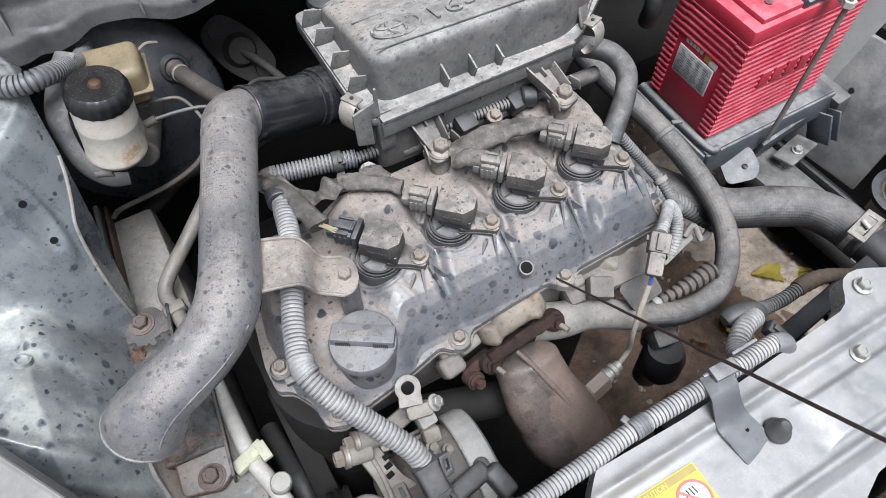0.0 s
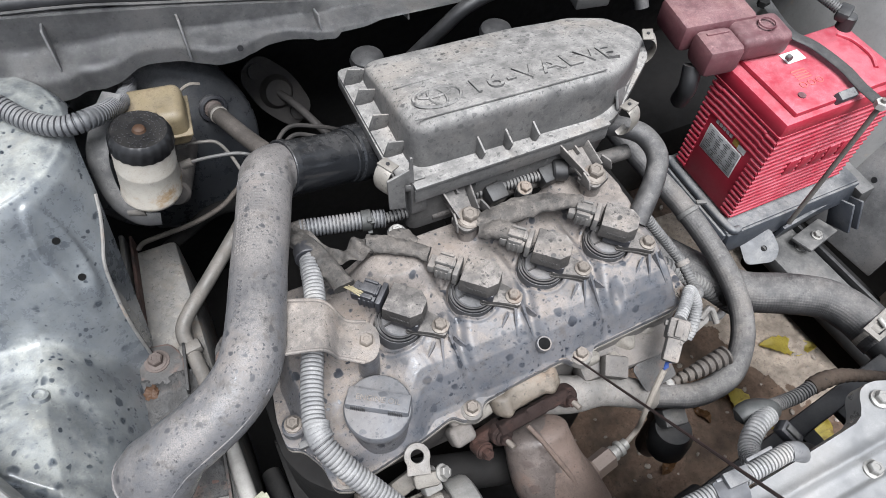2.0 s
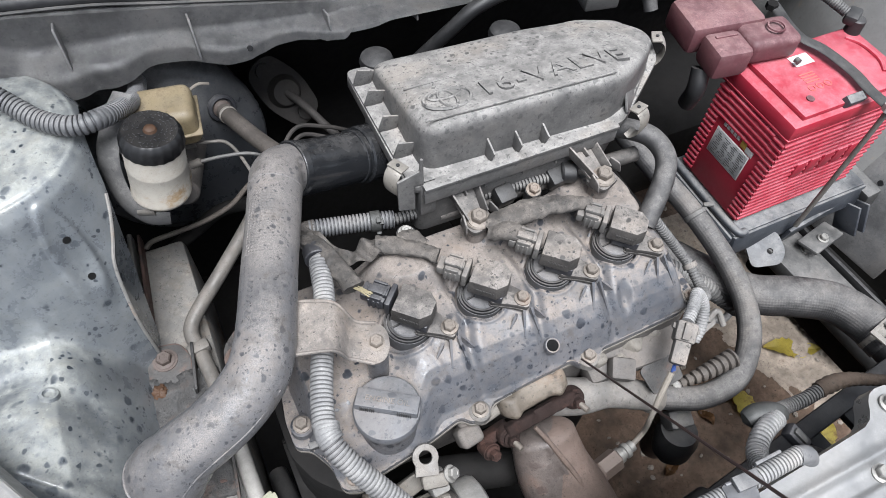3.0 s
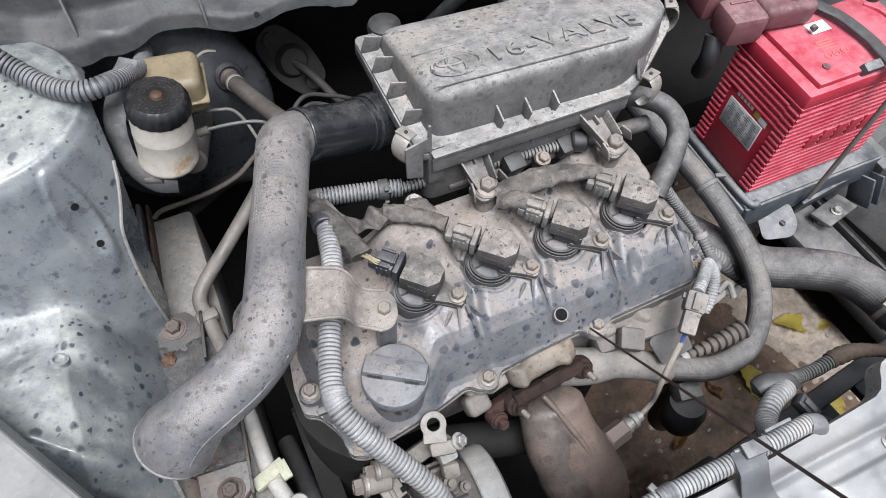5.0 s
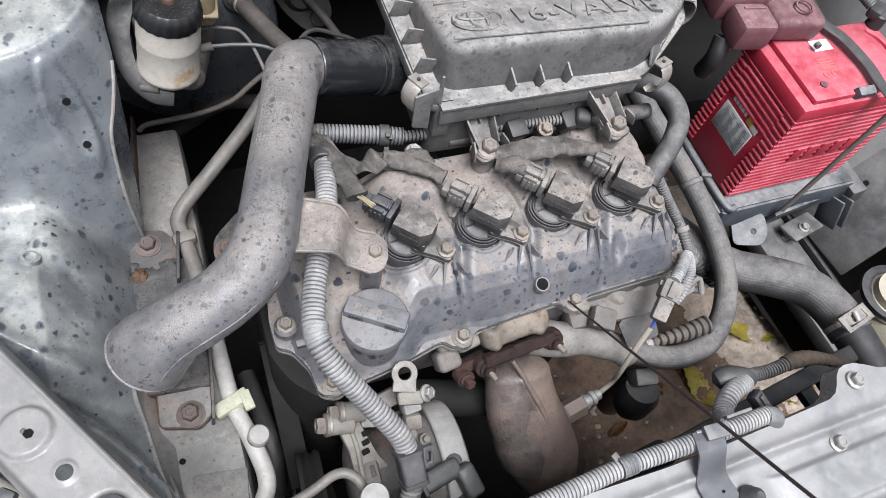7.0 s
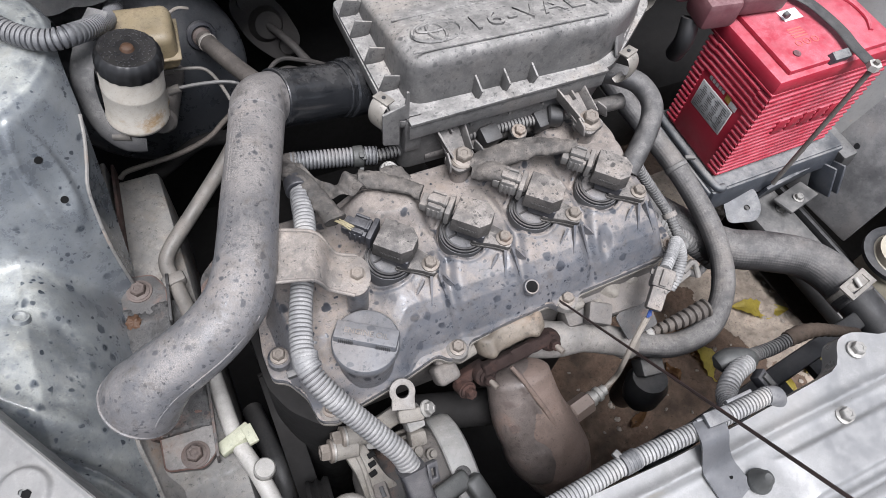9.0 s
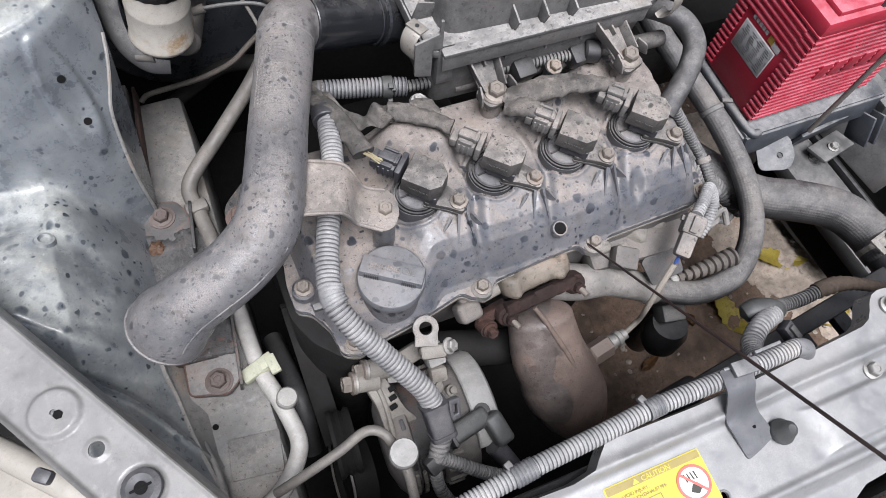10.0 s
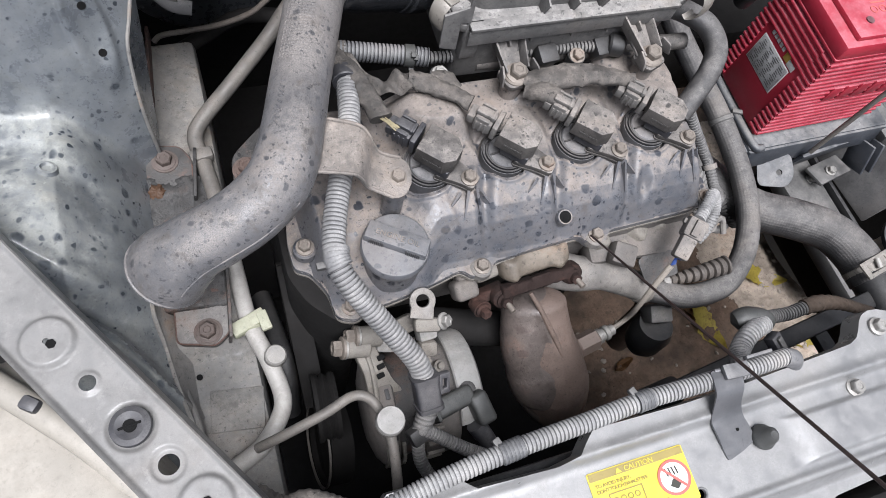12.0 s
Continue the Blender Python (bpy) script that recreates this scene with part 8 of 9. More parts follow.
pcv = thing("breather_hose", (0.29, 0.09, 0.86), "dusty grey rubber breather hose beside the coils", "hose")
part("hose", tube([(0.268, 0.142, 0.890), (0.285, 0.130, 0.890), (0.302, 0.112, 0.888), (0.304, 0.086, 0.883), (0.289, 0.064, 0.876), (0.268, 0.046, 0.866), (0.25, 0.032, 0.850)], 0.0118, 20), M["rubber"], pcv)
part("marking", box((0.004, 0.0012, 0.0006), pose(0.281, 0.058, 0.8835, 0, 0, 40)), M["white"], pcv)
hb = thing("heater_hose", (0.39, 0.0, 0.68), "dusty grey rubber heater hose curving round the engine", "hose")
part("hose", tube([(0.325, 0.215, 0.83), (0.345, 0.180, 0.80), (0.372, 0.138, 0.768), (0.392, 0.088, 0.746), (0.402, 0.035, 0.730), (0.403, -0.018, 0.716), (0.392, -0.062, 0.706), (0.366, -0.100, 0.700), (0.325, -0.126, 0.698), (0.275, -0.128, 0.698), (0.222, -0.107, 0.702)], 0.0142, 84, 0.0010, shape=lambda u, a: 1 + 0.012 * math.sin(3 * a + 40 * u) + 0.013 * math.sin(12 * a + 520 * u) * math.sin(12 * a - 520 * u)), M["rubber"], hb)
part("tie", lathe([(0.0145, 0), (0.0155, 0.001), (0.0155, 0.006), (0.0145, 0.007)], aim((0.395, 0.076, 0.743), (0.12, -0.95, -0.28)), 24), M["grey_panel"], hb)
part("tie_tail", box((0.014, 0.006, 0.004), pose(0.415, 0.075, 0.752, 0, 0, -20), 0.001), M["grey_panel"], hb)
rh = thing("radiator_hose", (0.45, -0.06, 0.66), "thick dusty rubber radiator hose with a wire clamp", "hose")
part("hose", tube([(0.35, 0.11, 0.66), (0.378, 0.06, 0.667), (0.406, 0.005, 0.675), (0.432, -0.034, 0.682), (0.476, -0.063, 0.69), (0.512, -0.092, 0.696), (0.528, -0.128, 0.699), (0.531, -0.168, 0.70)], 0.0265, 144, 0.0009, shape=lambda u, a: 1 + 0.010 * math.sin(2 * a + 25 * u) + 0.012 * math.sin(22 * a + 330 * u) * math.sin(22 * a - 330 * u)), M["rubber"], rh)
part("clamp", lathe([(0.0268, 0), (0.0282, 0.001), (0.0282, 0.013), (0.0268, 0.014)], aim((0.531, -0.146, 0.700), (0.15, -1, 0)), 28), M["brass"], rh, "pale spring clamp")
cm = Matrix.Translation((0.528, -0.154, 0.729)) @ pose(0, 0, 0, 0, 0, 12)
part("clamp_frame", sheet([(-0.03, -0.011), (0.02, -0.011), (0.02, 0.011), (-0.03, 0.011)], 0.003, cm, [[(-0.022, -0.006), (0.012, -0.006), (0.012, 0.006), (-0.022, 0.006)]], bevel=0.0006), M["brass"], rh)
part("clamp_pin", cyl((0.522, -0.16, 0.73), (0.522, -0.148, 0.732), 0.003), M["pipe_alu"], rh)
part("neck", tube([(0.531, -0.166, 0.70), (0.531, -0.185, 0.70), (0.530, -0.23, 0.695)], 0.0245, 24), M["black"], rh)
solo("gear_cable", tube([(0.38, 0.02, 0.64), (0.40, -0.02, 0.62), (0.43, -0.03, 0.61), (0.455, -0.01, 0.62), (0.47, 0.015, 0.63)], 0.0055, 12), M["loom"], "pale grey cable loop below the radiator hose", "cable")
solo("gear_cable", tube([(0.30, 0.05, 0.73), (0.345, 0.02, 0.71), (0.39, -0.01, 0.68), (0.42, -0.04, 0.66)], 0.013, 14, ribbed=0.006), M["loom_dark"], "dusty black ribbed hose under the heater hose", "hose")

# ---- battery ----
BX0, BX1, BY0, BY1, BZ0, BZ1 = 0.488, 0.690, 0.070, 0.192, 0.680, 0.842
bat = thing("car_battery", ((BX0 + BX1) / 2, (BY0 + BY1) / 2, BZ0), "red ribbed plastic car battery with a dusty top", "battery")
bc = Vector(((BX0 + BX1) / 2, (BY0 + BY1) / 2))
part("case", box((BX1 - BX0, BY1 - BY0, BZ1 - BZ0), pose(bc.x, bc.y, (BZ0 + BZ1) / 2), 0.004), M["red"], bat)
rib = finish(cyl((0, 0, 0), (1, 0, 0), 0.0028, seg=10), "rib", M["red"])
n = 17
for k in range(n):
    z = BZ0 + 0.010 + k * (BZ1 - BZ0 - 0.016) / (n - 1)
    piece("rib", rib, Matrix.Translation((BX0 - 0.0012, BY0 - 0.0004, z)) @ Matrix.Diagonal((BX1 - BX0 + 0.002, 1, 1, 1)), bat)
    piece("rib", rib, Matrix.Translation((BX0 - 0.0004, BY0 - 0.0012, z)) @ pose(0, 0, 0, 0, 0, 90) @ Matrix.Diagonal((0.019, 1, 1, 1)), bat)
    piece("rib", rib, Matrix.Translation((BX0 - 0.0004, BY1 - 0.019, z)) @ pose(0, 0, 0, 0, 0, 90) @ Matrix.Diagonal((0.019, 1, 1, 1)), bat)
for k in range(6):
    z = BZ1 - 0.004 - k * 0.0095
    if k < 5:
        piece("rib", rib, Matrix.Translation((BX0 - 0.0004, BY0 + 0.017, z)) @ pose(0, 0, 0, 0, 0, 90) @ Matrix.Diagonal((BY1 - BY0 - 0.036, 1, 1, 1)), bat)
lidb = part("lid", box((BX1 - BX0 + 0.003, BY1 - BY0 + 0.003, 0.026), pose(bc.x, bc.y, BZ1 + 0.014), 0.004), M["red"], bat)
part("lid_step", box((BX1 - BX0 - 0.03, BY1 - BY0 - 0.012, 0.008), pose(bc.x, bc.y, BZ1 + 0.030), 0.002), M["red"], lidb)
part("lid_seam", box((BX1 - BX0 + 0.0045, BY1 - BY0 + 0.0045, 0.004), pose(bc.x, bc.y, BZ1 + 0.004), 0.001), M["red"], lidb)
part("vent_plug", lathe([(0, 0.0), (0.005, 0.0), (0.005, 0.0015), (0, 0.0015)], pose(0.53, 0.098, BZ1 + 0.034), 16), M["red_dusty"], lidb)
part("handle_groove", tube([(0.655, 0.10, BZ1 + 0.034), (0.665, 0.12, BZ1 + 0.035), (0.665, 0.15, BZ1 + 0.035), (0.655, 0.17, BZ1 + 0.034)], 0.003, 8), M["red"], lidb)
# moulded brand band on the front face becomes plain bars; the side label
for k in range(5):
    x = BX0 + 0.062 + 0.0235 * k
    part("moulded_bar", box((0.018, 0.0045, 0.026), pose(x, BY0 - 0.0020, BZ0 + 0.090), 0.0012), M["red"], bat)
for k in range(11):
    for j in range(4):
        wide = 0.006 + 0.0035 * ((k * 5 + j * 3) % 4) / 2
        part("print_bar", box((0.0004, wide, 0.0007), pose(BX0 - 0.0012, 0.157 - 0.0145 * j - 0.0012 * ((k + j) % 3), BZ0 + 0.097 - 0.0034 * k)), M["coil_mark"], bat)
lab = part("label", box((0.0012, 0.062, 0.042), pose(BX0 - 0.0004, 0.134, BZ0 + 0.080), 0.0003), M["paper"], bat, "grey printed paper label")
part("label_edge", box((0.0008, 0.065, 0.045), pose(BX0 - 0.0002, 0.134, BZ0 + 0.080), 0.0003), M["white"], bat)
for k in range(5):
    part("brand_bar", box((0.0008, 0.0052, 0.011), pose(BX0 - 0.0004, 0.157 - 0.0068 * k, BZ0 + 0.116), 0.0002), M["white"], bat)
part("gold_patch", box((0.0008, 0.010, 0.012), pose(BX0 - 0.0004, 0.118, BZ0 + 0.112), 0.0002), M["gold"], bat)
part("white_patch", box((0.0008, 0.014, 0.009), pose(BX0 - 0.0004, 0.106, BZ0 + 0.109), 0.0002), M["white"], bat)
part("top_print", box((0.03, 0.018, 0.0006), pose(0.568, 0.158, BZ1 + 0.0345)), M["white"], lidb)
for k in range(3):
    part("top_print", lathe([(0.004, 0), (0.005, 0), (0.005, 0.0005), (0.004, 0.0005)], pose(0.545 + 0.013 * k, 0.112, BZ1 + 0.0342), 16), M["red_ink"], lidb)
for k in range(4):
    part("top_print", box((0.022, 0.002, 0.0005), pose(0.556, 0.122 + 0.0045 * k, BZ1 + 0.0343)), M["red_ink"], lidb)
tc = thing("terminal_cover", (0.49, 0.20, 0.87), "dusty dark red plastic terminal and fuse cover on the battery", "terminal cover")
part("cover_block", box((0.074, 0.050, 0.034), pose(0.528, 0.193, 0.894, 0, 0, -8), 0.010, segments=4), M["red_dusty"], tc)
part("cover_block", box((0.050, 0.046, 0.040), pose(0.462, 0.190, 0.893, 0, 0, -8), 0.008), M["red_dusty"], tc)
part("cover_block", box((0.105, 0.065, 0.04), pose(0.488, 0.245, 0.896, 0, 0, -8), 0.008), M["red_dusty"], tc)
part("hinge", box((0.03, 0.004, 0.006), pose(0.464, 0.200, 0.912, 0, 0, -8), 0.001), M["red_dusty"], tc)
part("round_mark", lathe([(0.009, -0.001), (0.0095, 0.0008), (0.0115, 0.0008), (0.012, -0.001), (0.009, -0.001)], pose(0.533, 0.190, 0.916), 24), M["red_dusty"], tc)
part("bolt_head", cyl((0.552, 0.155, 0.885), (0.552, 0.149, 0.885), 0.004), M["grey_panel"], tc)
part("cable_mass", tube([(0.445, 0.20, 0.87), (0.44, 0.19, 0.845), (0.448, 0.20, 0.81)], 0.012, 14), M["black"], tc)
hd = thing("battery_clamp", (0.587, 0.15, 0.88), "black steel battery hold-down bar with a long hook rod", "battery clamp")
part("bar", tube([(0.597, 0.252, 0.888), (0.588, 0.215, 0.887), (0.586, 0.185, 0.886), (0.598, 0.155, 0.886), (0.604, 0.110, 0.885), (0.600, 0.078, 0.885), (0.598, 0.045, 0.886)], 0.0085, 14, flat=0.30), M["black"], hd)
part("hook_tab", box((0.028, 0.012, 0.022), pose(0.580, 0.078, 0.872, 18, 0, 0), 0.002), M["tray"], hd)
part("rod", tube([(0.592, 0.040, 0.898), (0.592, 0.0395, 0.86), (0.583, 0.036, 0.77), (0.575, 0.033, 0.672)], 0.0034, 12), M["pipe_dirty"], hd, "steel hook rod")
part("nut", lathe([(0, 0), (0.008, 0), (0.008, 0.008), (0, 0.008)], pose(0.592, 0.040, 0.886), 6), M["pipe_alu"], hd)
part("nut", lathe([(0, 0), (0.008, 0), (0.008, 0.008), (0, 0.008)], pose(0.589, 0.248, 0.886), 6), M["dark"], hd)
nt_ = thing("battery_terminal", (0.672, 0.19, 0.875), "black negative terminal clamp with a sleeved cable", "battery terminal")
part("post", lathe([(0, 0), (0.011, 0), (0.010, 0.018), (0.008, 0.02), (0, 0.02)], pose(0.674, 0.178, 0.876), 20), M["black"], nt_)
part("clamp", box((0.03, 0.018, 0.014), pose(0.674, 0.188, 0.892, 0, 0, 30), 0.004), M["black"], nt_)
part("cable", tube([(0.668, 0.195, 0.895), (0.645, 0.235, 0.908), (0.61, 0.285, 0.925), (0.585, 0.34, 0.93)], 0.007, 14, ribbed=0.0034, depth=0.001), M["loom_dark"], nt_)
ty = thing("battery_tray", (0.60, 0.115, 0.64), "dusty dark plastic battery tray on a steel support", "battery tray")
part("tray_floor", box((0.250, 0.156, 0.012), pose(0.600, 0.128, 0.672), 0.004), M["tray"], ty)
part("tray_lip", tube([(0.480, 0.20, 0.680), (0.479, 0.12, 0.680), (0.482, 0.056, 0.680), (0.495, 0.051, 0.678)], 0.006, 12), M["tray"], ty)
part("tray_skirt", box((0.250, 0.010, 0.035), pose(0.600, 0.048, 0.658, -12), 0.003), M["tray"], ty)
part("tray_skirt", box((0.012, 0.155, 0.03), pose(0.474, 0.128, 0.658, 0, 12), 0.003), M["tray"], ty)
part("side_web", box((0.025, 0.14, 0.06), pose(0.735, 0.10, 0.645, 0, -15), 0.004), M["grey_panel"], ty)
for k in range(2):
    part("web_rib", box((0.005, 0.04, 0.05), pose(0.700 + 0.018 * k, 0.030, 0.630, -25), 0.002), M["tray"], ty)
part("support", box((0.075, 0.034, 0.006), pose(0.652, 0.022, 0.612, -8, 6, 12), 0.002), M["grey_panel"], ty)
part("support_web", box((0.13, 0.006, 0.05), pose(0.640, 0.046, 0.632, 10, 0, 6), 0.002), M["tray"], ty)
bolt(ty, (0.650, 0.018, 0.6165), (0, 0, 1), BOLT_GREY)
part("ear", sheet(rounded([(-0.03, -0.028), (0.012, -0.03), (0.024, -0.012), (0.02, 0.02), (-0.03, 0.022)], 0.01), 0.003, pose(0.534, 0.030, 0.648, 18, -10, -18), [circle(0.002, -0.008, 0.0042)], bevel=0.0006), M["tray"], ty)

# ---- far side: washer bottle, tyre, radiator parts ----
wb = thing("washer_bottle", (0.70, -0.12, 0.45), "cream plastic washer bottle neck with a black ring", "washer bottle")
part("tank", box((0.10, 0.13, 0.14), pose(0.755, -0.15, 0.53, 0, 0, 10), 0.025), M["cream"], wb)
part("neck", lathe([(0.0, 0.0), (0.045, 0.0), (0.045, 0.012), (0.036, 0.016), (0.036, 0.030), (0.0, 0.030)], aim((0.74, -0.125, 0.595), (-0.1, 0.05, 1)), 32), M["cream"], wb)
part("ring", lathe([(0.036, 0.0), (0.050, 0.0), (0.050, 0.008), (0.036, 0.008)], aim((0.74, -0.12, 0.602), (-0.1, 0.05, 1)), 32), M["strip"], wb)
ty2 = thing("tyre", (0.98, 0.03, 0.12), "black road tyre seen past the inner wing", "tyre")
part("tread_ring", lathe([(0.20, -0.08), (0.27, -0.085), (0.295, -0.06), (0.30, 0.0), (0.295, 0.06), (0.27, 0.085), (0.20, 0.08)], aim((1.0, 0.06, 0.40), (1, 0, 0)), 72), M["tyre"], ty2)
part("wheel_disc", lathe([(0, -0.045), (0.06, -0.050), (0.15, -0.060), (0.20, -0.078), (0.205, -0.070), (0.205, 0.0), (0, 0.0)], aim((1.0, 0.06, 0.40), (1, 0, 0)), 48), M["dark"], ty2, "grimy black wheel centre")
for k in range(60):
    a = 360 * k / 60
    part("tread_block", box((0.10, 0.022, 0.008), pose(1.0, 0.06, 0.40) @ pose(0, 0, 0, a) @ pose(0, 0, 0.302, 0, 0, 14), 0.001), M["tyre"], ty2)
fan = thing("radiator_shroud", (0.25, -0.2, 0.55), "black plastic radiator shroud below the front panel", "radiator shroud")
part("top_beam", box((0.36, 0.022, 0.020), pose(0.345, -0.211, 0.70, 0, 0, 7), 0.004), M["black"], fan)
part("lower_beam", box((0.30, 0.030, 0.020), pose(0.36, -0.256, 0.69, 0, 0, 7), 0.004), M["black"], fan)
for x in (0.30, 0.365, 0.425, 0.48):
    part("beam_web", box((0.020, 0.040, 0.012), pose(x, -0.233 + 0.12 * (x - 0.36), 0.695, 0, 0, 7), 0.002), M["black"], fan)
part("beam_end", cyl((0.150, -0.232, 0.72), (0.205, -0.226, 0.712), 0.015, bevel=0.003), M["black"], fan)
part("shroud_wall", box((0.75, 0.012, 0.30), pose(0.10, -0.262, 0.70), 0.004), M["black"], fan)
rad = thing("radiator", (0.1, -0.31, 0.45), "dark radiator core behind the front panel", "radiator")
part("core", box((0.62, 0.03, 0.40), pose(0.10, -0.315, 0.62), 0.004), M["dark"], rad)
hn = thing("fan_harness", (0.31, -0.18, 0.70), "grey corrugated fan harness with a plug", "wiring loom")
part("sleeve", tube([(0.196, -0.232, 0.850), (0.204, -0.224, 0.838), (0.213, -0.215, 0.831), (0.226, -0.206, 0.829), (0.242, -0.200, 0.826), (0.258, -0.197, 0.820)], 0.0098, 18, ribbed=0.0044), M["loom"], hn)
part("boot", tube([(0.230, -0.186, 0.812), (0.245, -0.186, 0.817), (0.262, -0.191, 0.816), (0.274, -0.196, 0.808)], [0.0095, 0.0115, 0.0105, 0.009], 20, ends=0.007), M["boot"], hn, "grey rubber elbow boot")
part("dark_sleeve", tube([(0.262, -0.190, 0.808), (0.280, -0.188, 0.795), (0.300, -0.188, 0.785), (0.325, -0.189, 0.781), (0.352, -0.187, 0.780)], 0.0076, 16, ribbed=0.0040), M["loom_dark"], hn)
part("taped_end", tube([(0.346, -0.187, 0.780), (0.362, -0.187, 0.781), (0.379, -0.189, 0.780), (0.400, -0.195, 0.776), (0.44, -0.21, 0.765)], [0.0085, 0.0092, 0.0082, 0.007, 0.006], 16, 0.0015, shape=lambda u, a: 1 + 0.06 * math.sin(70 * u + a)), M["tape_brown"], hn, "brown cloth-taped end")
PL = pose(0.268, -0.219, 0.812, 25, 0, 28)
part("plug", box((0.014, 0.026, 0.012), PL, 0.002), M["plug_dark"], hn)
part("plug_latch", box((0.006, 0.016, 0.004), PL @ pose(0, 0.002, 0.007), 0.001), M["grey_panel"], hn)
part("plug_housing", tube([(0.262, -0.236, 0.81), (0.276, -0.240, 0.80), (0.292, -0.246, 0.785)], 0.012, 16, ends=0.004), M["black"], hn)
# front bracket that holds the loom
fb = thing("loom_bracket", (0.12, -0.26, 0.885), "bent black steel loom bracket bolted on the front panel", "bracket")
strap = rounded([(0.123, -0.231), (0.149, -0.234), (0.1445, -0.258), (0.1525, -0.291), (0.136, -0.2965), (0.1215, -0.300), (0.1200, -0.286), (0.1170, -0.266), (0.1195, -0.248)], 0.003)
b = sheet(strap, 0.0022)
bmesh.ops.subdivide_edges(b, edges=b.edges[:], cuts=4, use_grid_fill=True)
for v in b.verts:
    y = v.co.y
    v.co.z += 0.9085 - 0.021 * step(-y, 0.246, 0.272) - 0.004 * step(-y, 0.272, 0.296) - 0.002 * step(y, -0.238, -0.232)
part("strap", b, M["strap"], fb, smooth=50)
part("strap_leg", box((0.019, 0.003, 0.026), pose(0.136, -0.2325, 0.895, 0, 0, -6), 0.001), M["strap"], fb)
part("loom_clip", box((0.022, 0.012, 0.005), pose(0.142, -0.236, 0.9115, 0, -4, -4), 0.001), M["loom_mid"], fb, "grey plastic loom clip")
part("clip_wing", box((0.026, 0.003, 0.006), pose(0.172, -0.2285, 0.905, 0, 0, 0), 0.001), M["loom_mid"], fb)

part("strap_hole", lathe([(0, 0), (0.0016, 0), (0.0016, 0.0006), (0, 0.0006)], pose(0.138, -0.279, 0.8862), 12), M["void"], fb)

# caution sticker on the front panel
def on_panel(x, y, z=0.0):
    return Matrix.Translation((x, y, SLAM_Z + slam_lift(x, y) + z))


stk = thing("caution_sticker", (0.04, -0.293, SLAM_Z - 0.007), "yellow caution sticker with a crossed red ring on the front panel", "sticker")
S = on_panel(0.044, -0.2972, 0.0008) @ Matrix.Diagonal((0.93, 0.885, 1, 1))
part("sheet_face", sheet(rounded([(-0.046, -0.0235), (0.046, -0.0235), (0.046, 0.0235), (-0.046, 0.0235)], 0.002), 0.0006, S), M["yellow"], stk)
part("edge_line", sheet([(-0.0448, 0.0160), (0.0448, 0.0160), (0.0448, 0.0226), (-0.0448, 0.0226)], 0.0003, S @ pose(0, 0, 0.0004)), M["ink_brown"], stk)
letters("CAUTION", 0.0064, S @ pose(-0.012, 0.0169, 0.0008), M["yellow"], stk, "caution_word", 0.0002, "yellow printed word", spacing=0.95)
part("warning_mark", sheet([(-0.0205, 0.0170), (-0.0145, 0.0170), (-0.0175, 0.0216)], 0.0003, S @ pose(0, 0, 0.0008)), M["yellow"], stk)
part("ban_ring", lathe([(0.0128, 0), (0.0152, 0), (0.0152, 0.0004), (0.0128, 0.0004), (0.0128, 0)], S @ pose(0.029, -0.001, 0.0004), 40), M["red_ink"], stk)
part("ban_face", lathe([(0, 0), (0.0128, 0), (0.0128, 0.0002), (0, 0.0002)], S @ pose(0.029, -0.001, 0.0002), 40), M["white"], stk)
part("ban_bar", box((0.026, 0.0022, 0.0003), S @ pose(0.029, -0.001, 0.0008, 0, 0, -48)), M["red_ink"], stk)
part("fan_mark", sheet(rounded([(-0.006, -0.004), (0.0, -0.008), (0.006, -0.003), (0.002, 0.002), (-0.002, 0.001)], 0.001, 2), 0.0003, S @ pose(0.029, -0.003, 0.0006)), M["ink"], stk)
for k in range(4):
    part("fan_mark", box((0.0012, 0.007, 0.0003), S @ pose(0.0235 + 0.0032 * k, 0.0045, 0.0006, 0, 0, 8)), M["ink"], stk)
letters("TO AVOID INJURY,", 0.0042, S @ pose(-0.0415, 0.0098, 0.0005), M["ink_brown"], stk, "print_word", 0.0002, "brown printed words", spacing=0.92)
letters("DON'T TOUCH EXHAUST PIPE", 0.0042, S @ pose(-0.0415, 0.0052, 0.0005), M["ink_brown"], stk, "print_word", 0.0002, spacing=0.80)
letters("EXHAUST PIPE", 0.0038, S @ pose(-0.003, -0.0175, 0.0005), M["ink_brown"], stk, "print_word", 0.0002, spacing=0.85)
part("print_bar", box((0.006, 0.0006, 0.0003), S @ pose(-0.0065, -0.0150, 0.0005, 0, 0, -20)), M["ink_brown"], stk)
fr = [(-0.0325, -0.010), (-0.001, -0.010), (-0.001, 0.003), (-0.0325, 0.003)]
part("print_frame", sheet(fr, 0.0003, S @ pose(0, 0, 0.0006), [[(-0.0317, -0.0092), (-0.0018, -0.0092), (-0.0018, 0.0022), (-0.0317, 0.0022)]]), M["ink_brown"], stk)
for k in range(4):
    part("print_mark", lathe([(0.0019, 0), (0.0025, 0), (0.0025, 0.0003), (0.0019, 0.0003)], S @ pose(-0.027 + 0.0065 * k, -0.0035, 0.0005), 14), M["ink_brown"], stk)
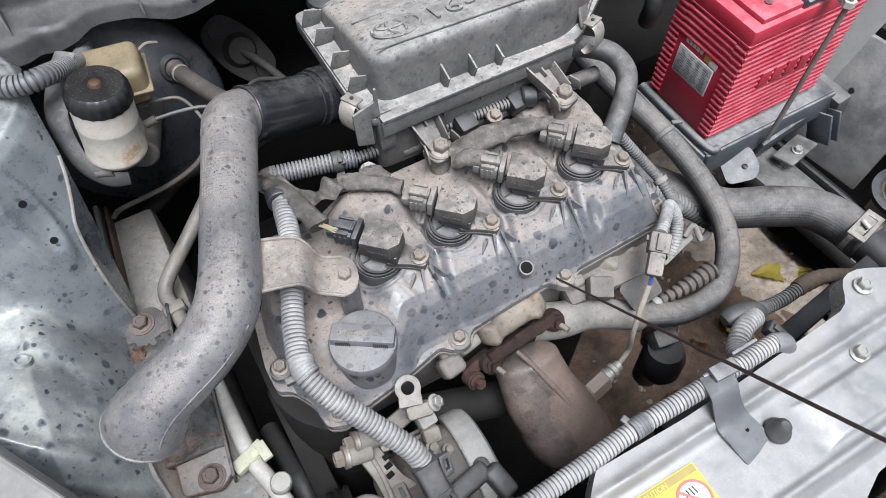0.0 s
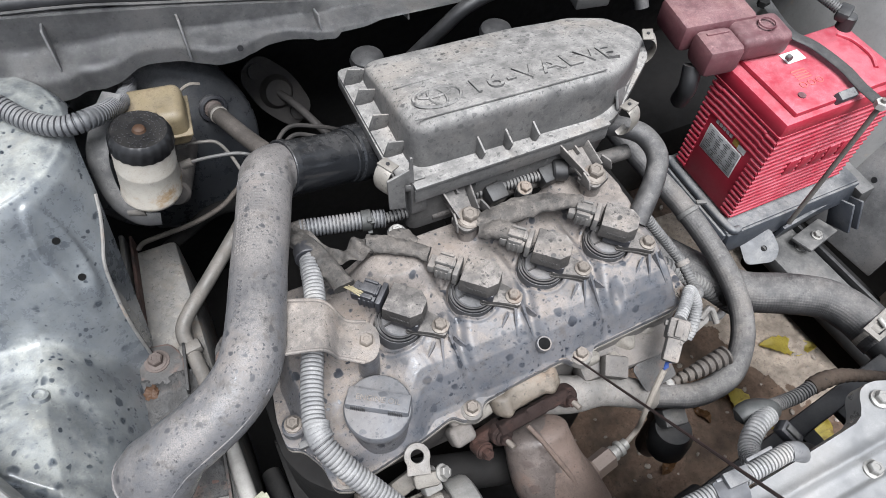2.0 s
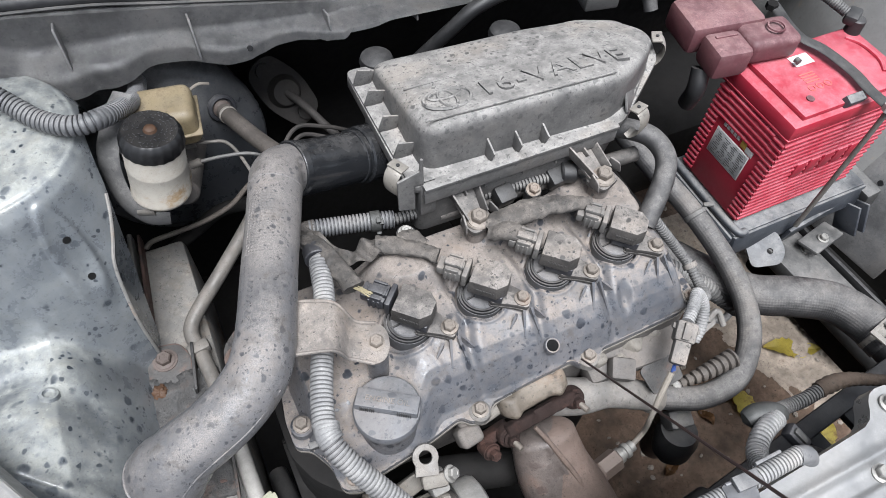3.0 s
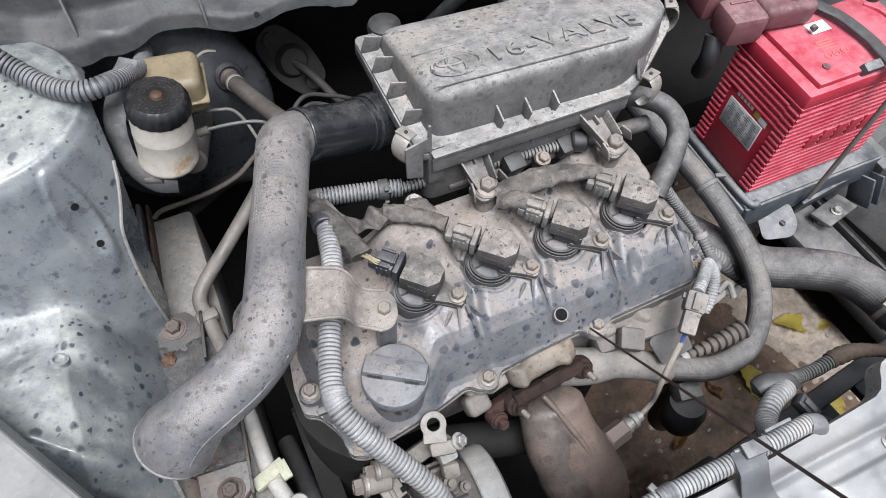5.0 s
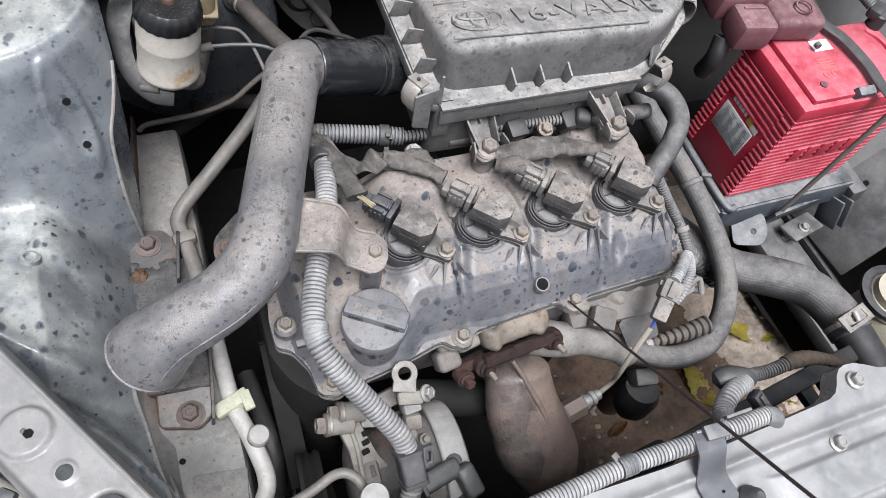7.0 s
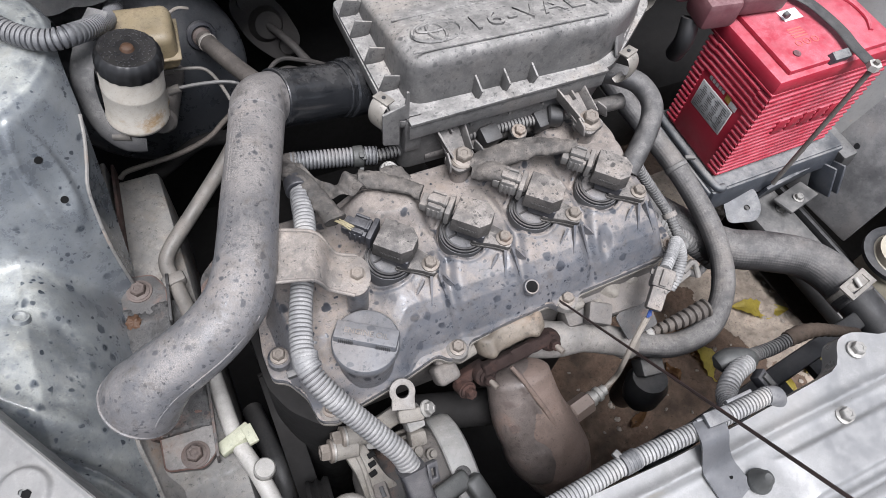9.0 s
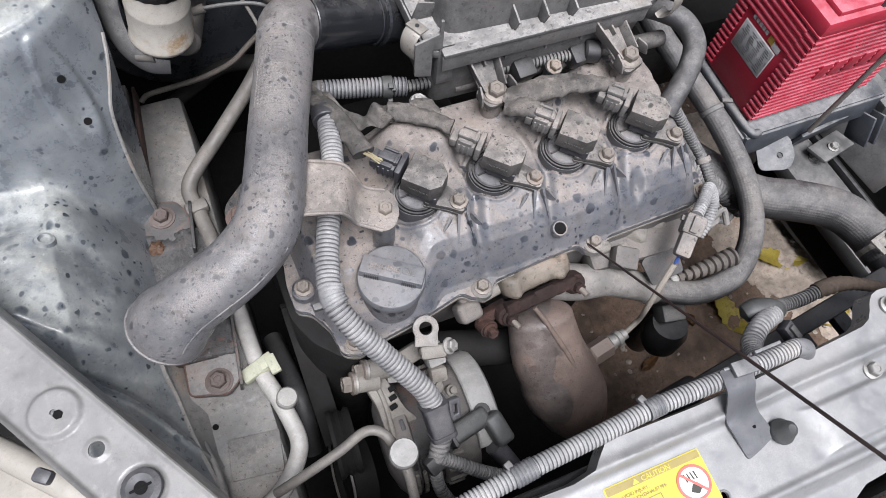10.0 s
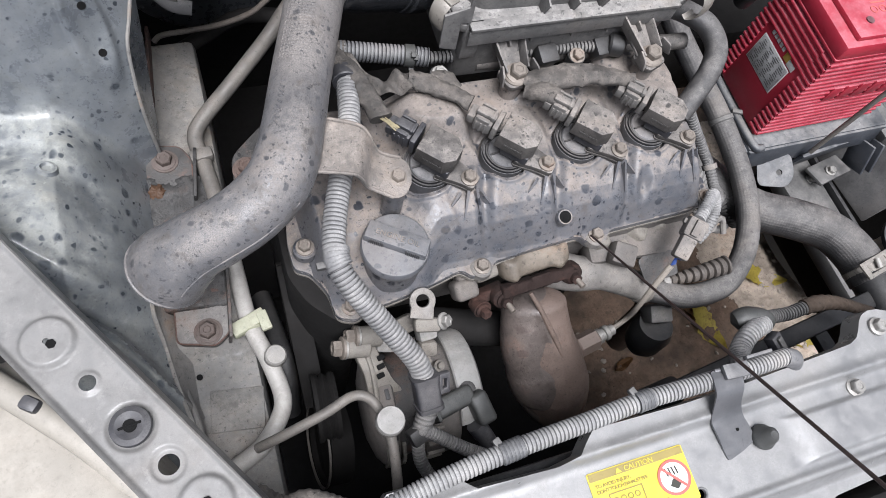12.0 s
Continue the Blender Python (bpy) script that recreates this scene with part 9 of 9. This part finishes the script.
part("print_mark", lathe([(0.002, 0), (0.0027, 0), (0.0027, 0.0003), (0.002, 0.0003)], S @ pose(-0.028, -0.0155, 0.0005), 14), M["ink_brown"], stk)
part("print_mark", tube([S @ Vector(p) for p in ((-0.016, -0.010, 0.0007), (-0.017, -0.0165, 0.0007), (-0.013, -0.019, 0.0007), (-0.009, -0.0165, 0.0007), (-0.010, -0.010, 0.0007))], 0.0005, 5), M["ink_brown"], stk)

# latch and springs ahead of the panel
lt = thing("bonnet_latch", (0.16, -0.38, 0.83), "grey steel bonnet latch with a coil spring", "bonnet latch")
part("plate", box((0.10, 0.05, 0.004), pose(0.17, -0.40, 0.845, 0, 0, 8), 0.001), M["dark"], lt)
part("arm", sheet(rounded([(-0.02, -0.03), (0.02, -0.03), (0.022, 0.02), (-0.02, 0.03)], 0.01), 0.004, pose(0.135, -0.405, 0.858, 10, 0, 10), [circle(0, -0.008, 0.006)], bevel=0.0006), M["grey_panel"], lt)
part("spring", tube([(0.185 + 0.0021 * i * 0.5, -0.372 + 0.006 * math.cos(i * 1.57), 0.868 + 0.006 * math.sin(i * 1.57)) for i in range(50)], 0.0011, 6, 0.002), M["rusty"], lt)
part("latch_cable", tube([(0.06, -0.375, 0.85), (0.10, -0.37, 0.862), (0.145, -0.368, 0.868), (0.17, -0.366, 0.87)], 0.0022, 8), M["pipe_dirty"], lt)
part("cable_end", cyl((0.150, -0.368, 0.868), (0.166, -0.366, 0.870), 0.0038), M["alloy_pale"], lt)
bolt(lt, (0.138, -0.40, 0.861), (0, 0, 1), BOLT_GREY)
solo("grille_backing", box((0.9, 0.02, 0.12), pose(0.1, -0.47, 0.78), 0.004), M["dark"], "dark plastic grille backing ahead of the latch", "grille")

# the long thin stick that leans on the cover's front edge
st0 = Vector((0.116, -0.068, 0.822))
sd = Vector((0.032, -0.237, 0.150)).normalized()
solo("pointer_stick", tube([st0, st0 + sd * 0.2, st0 + sd * 0.62], [0.0011, 0.0015, 0.0019], 8, 0.03), M["stick"], "thin dark pointer stick leaning on the valve cover", "stick")
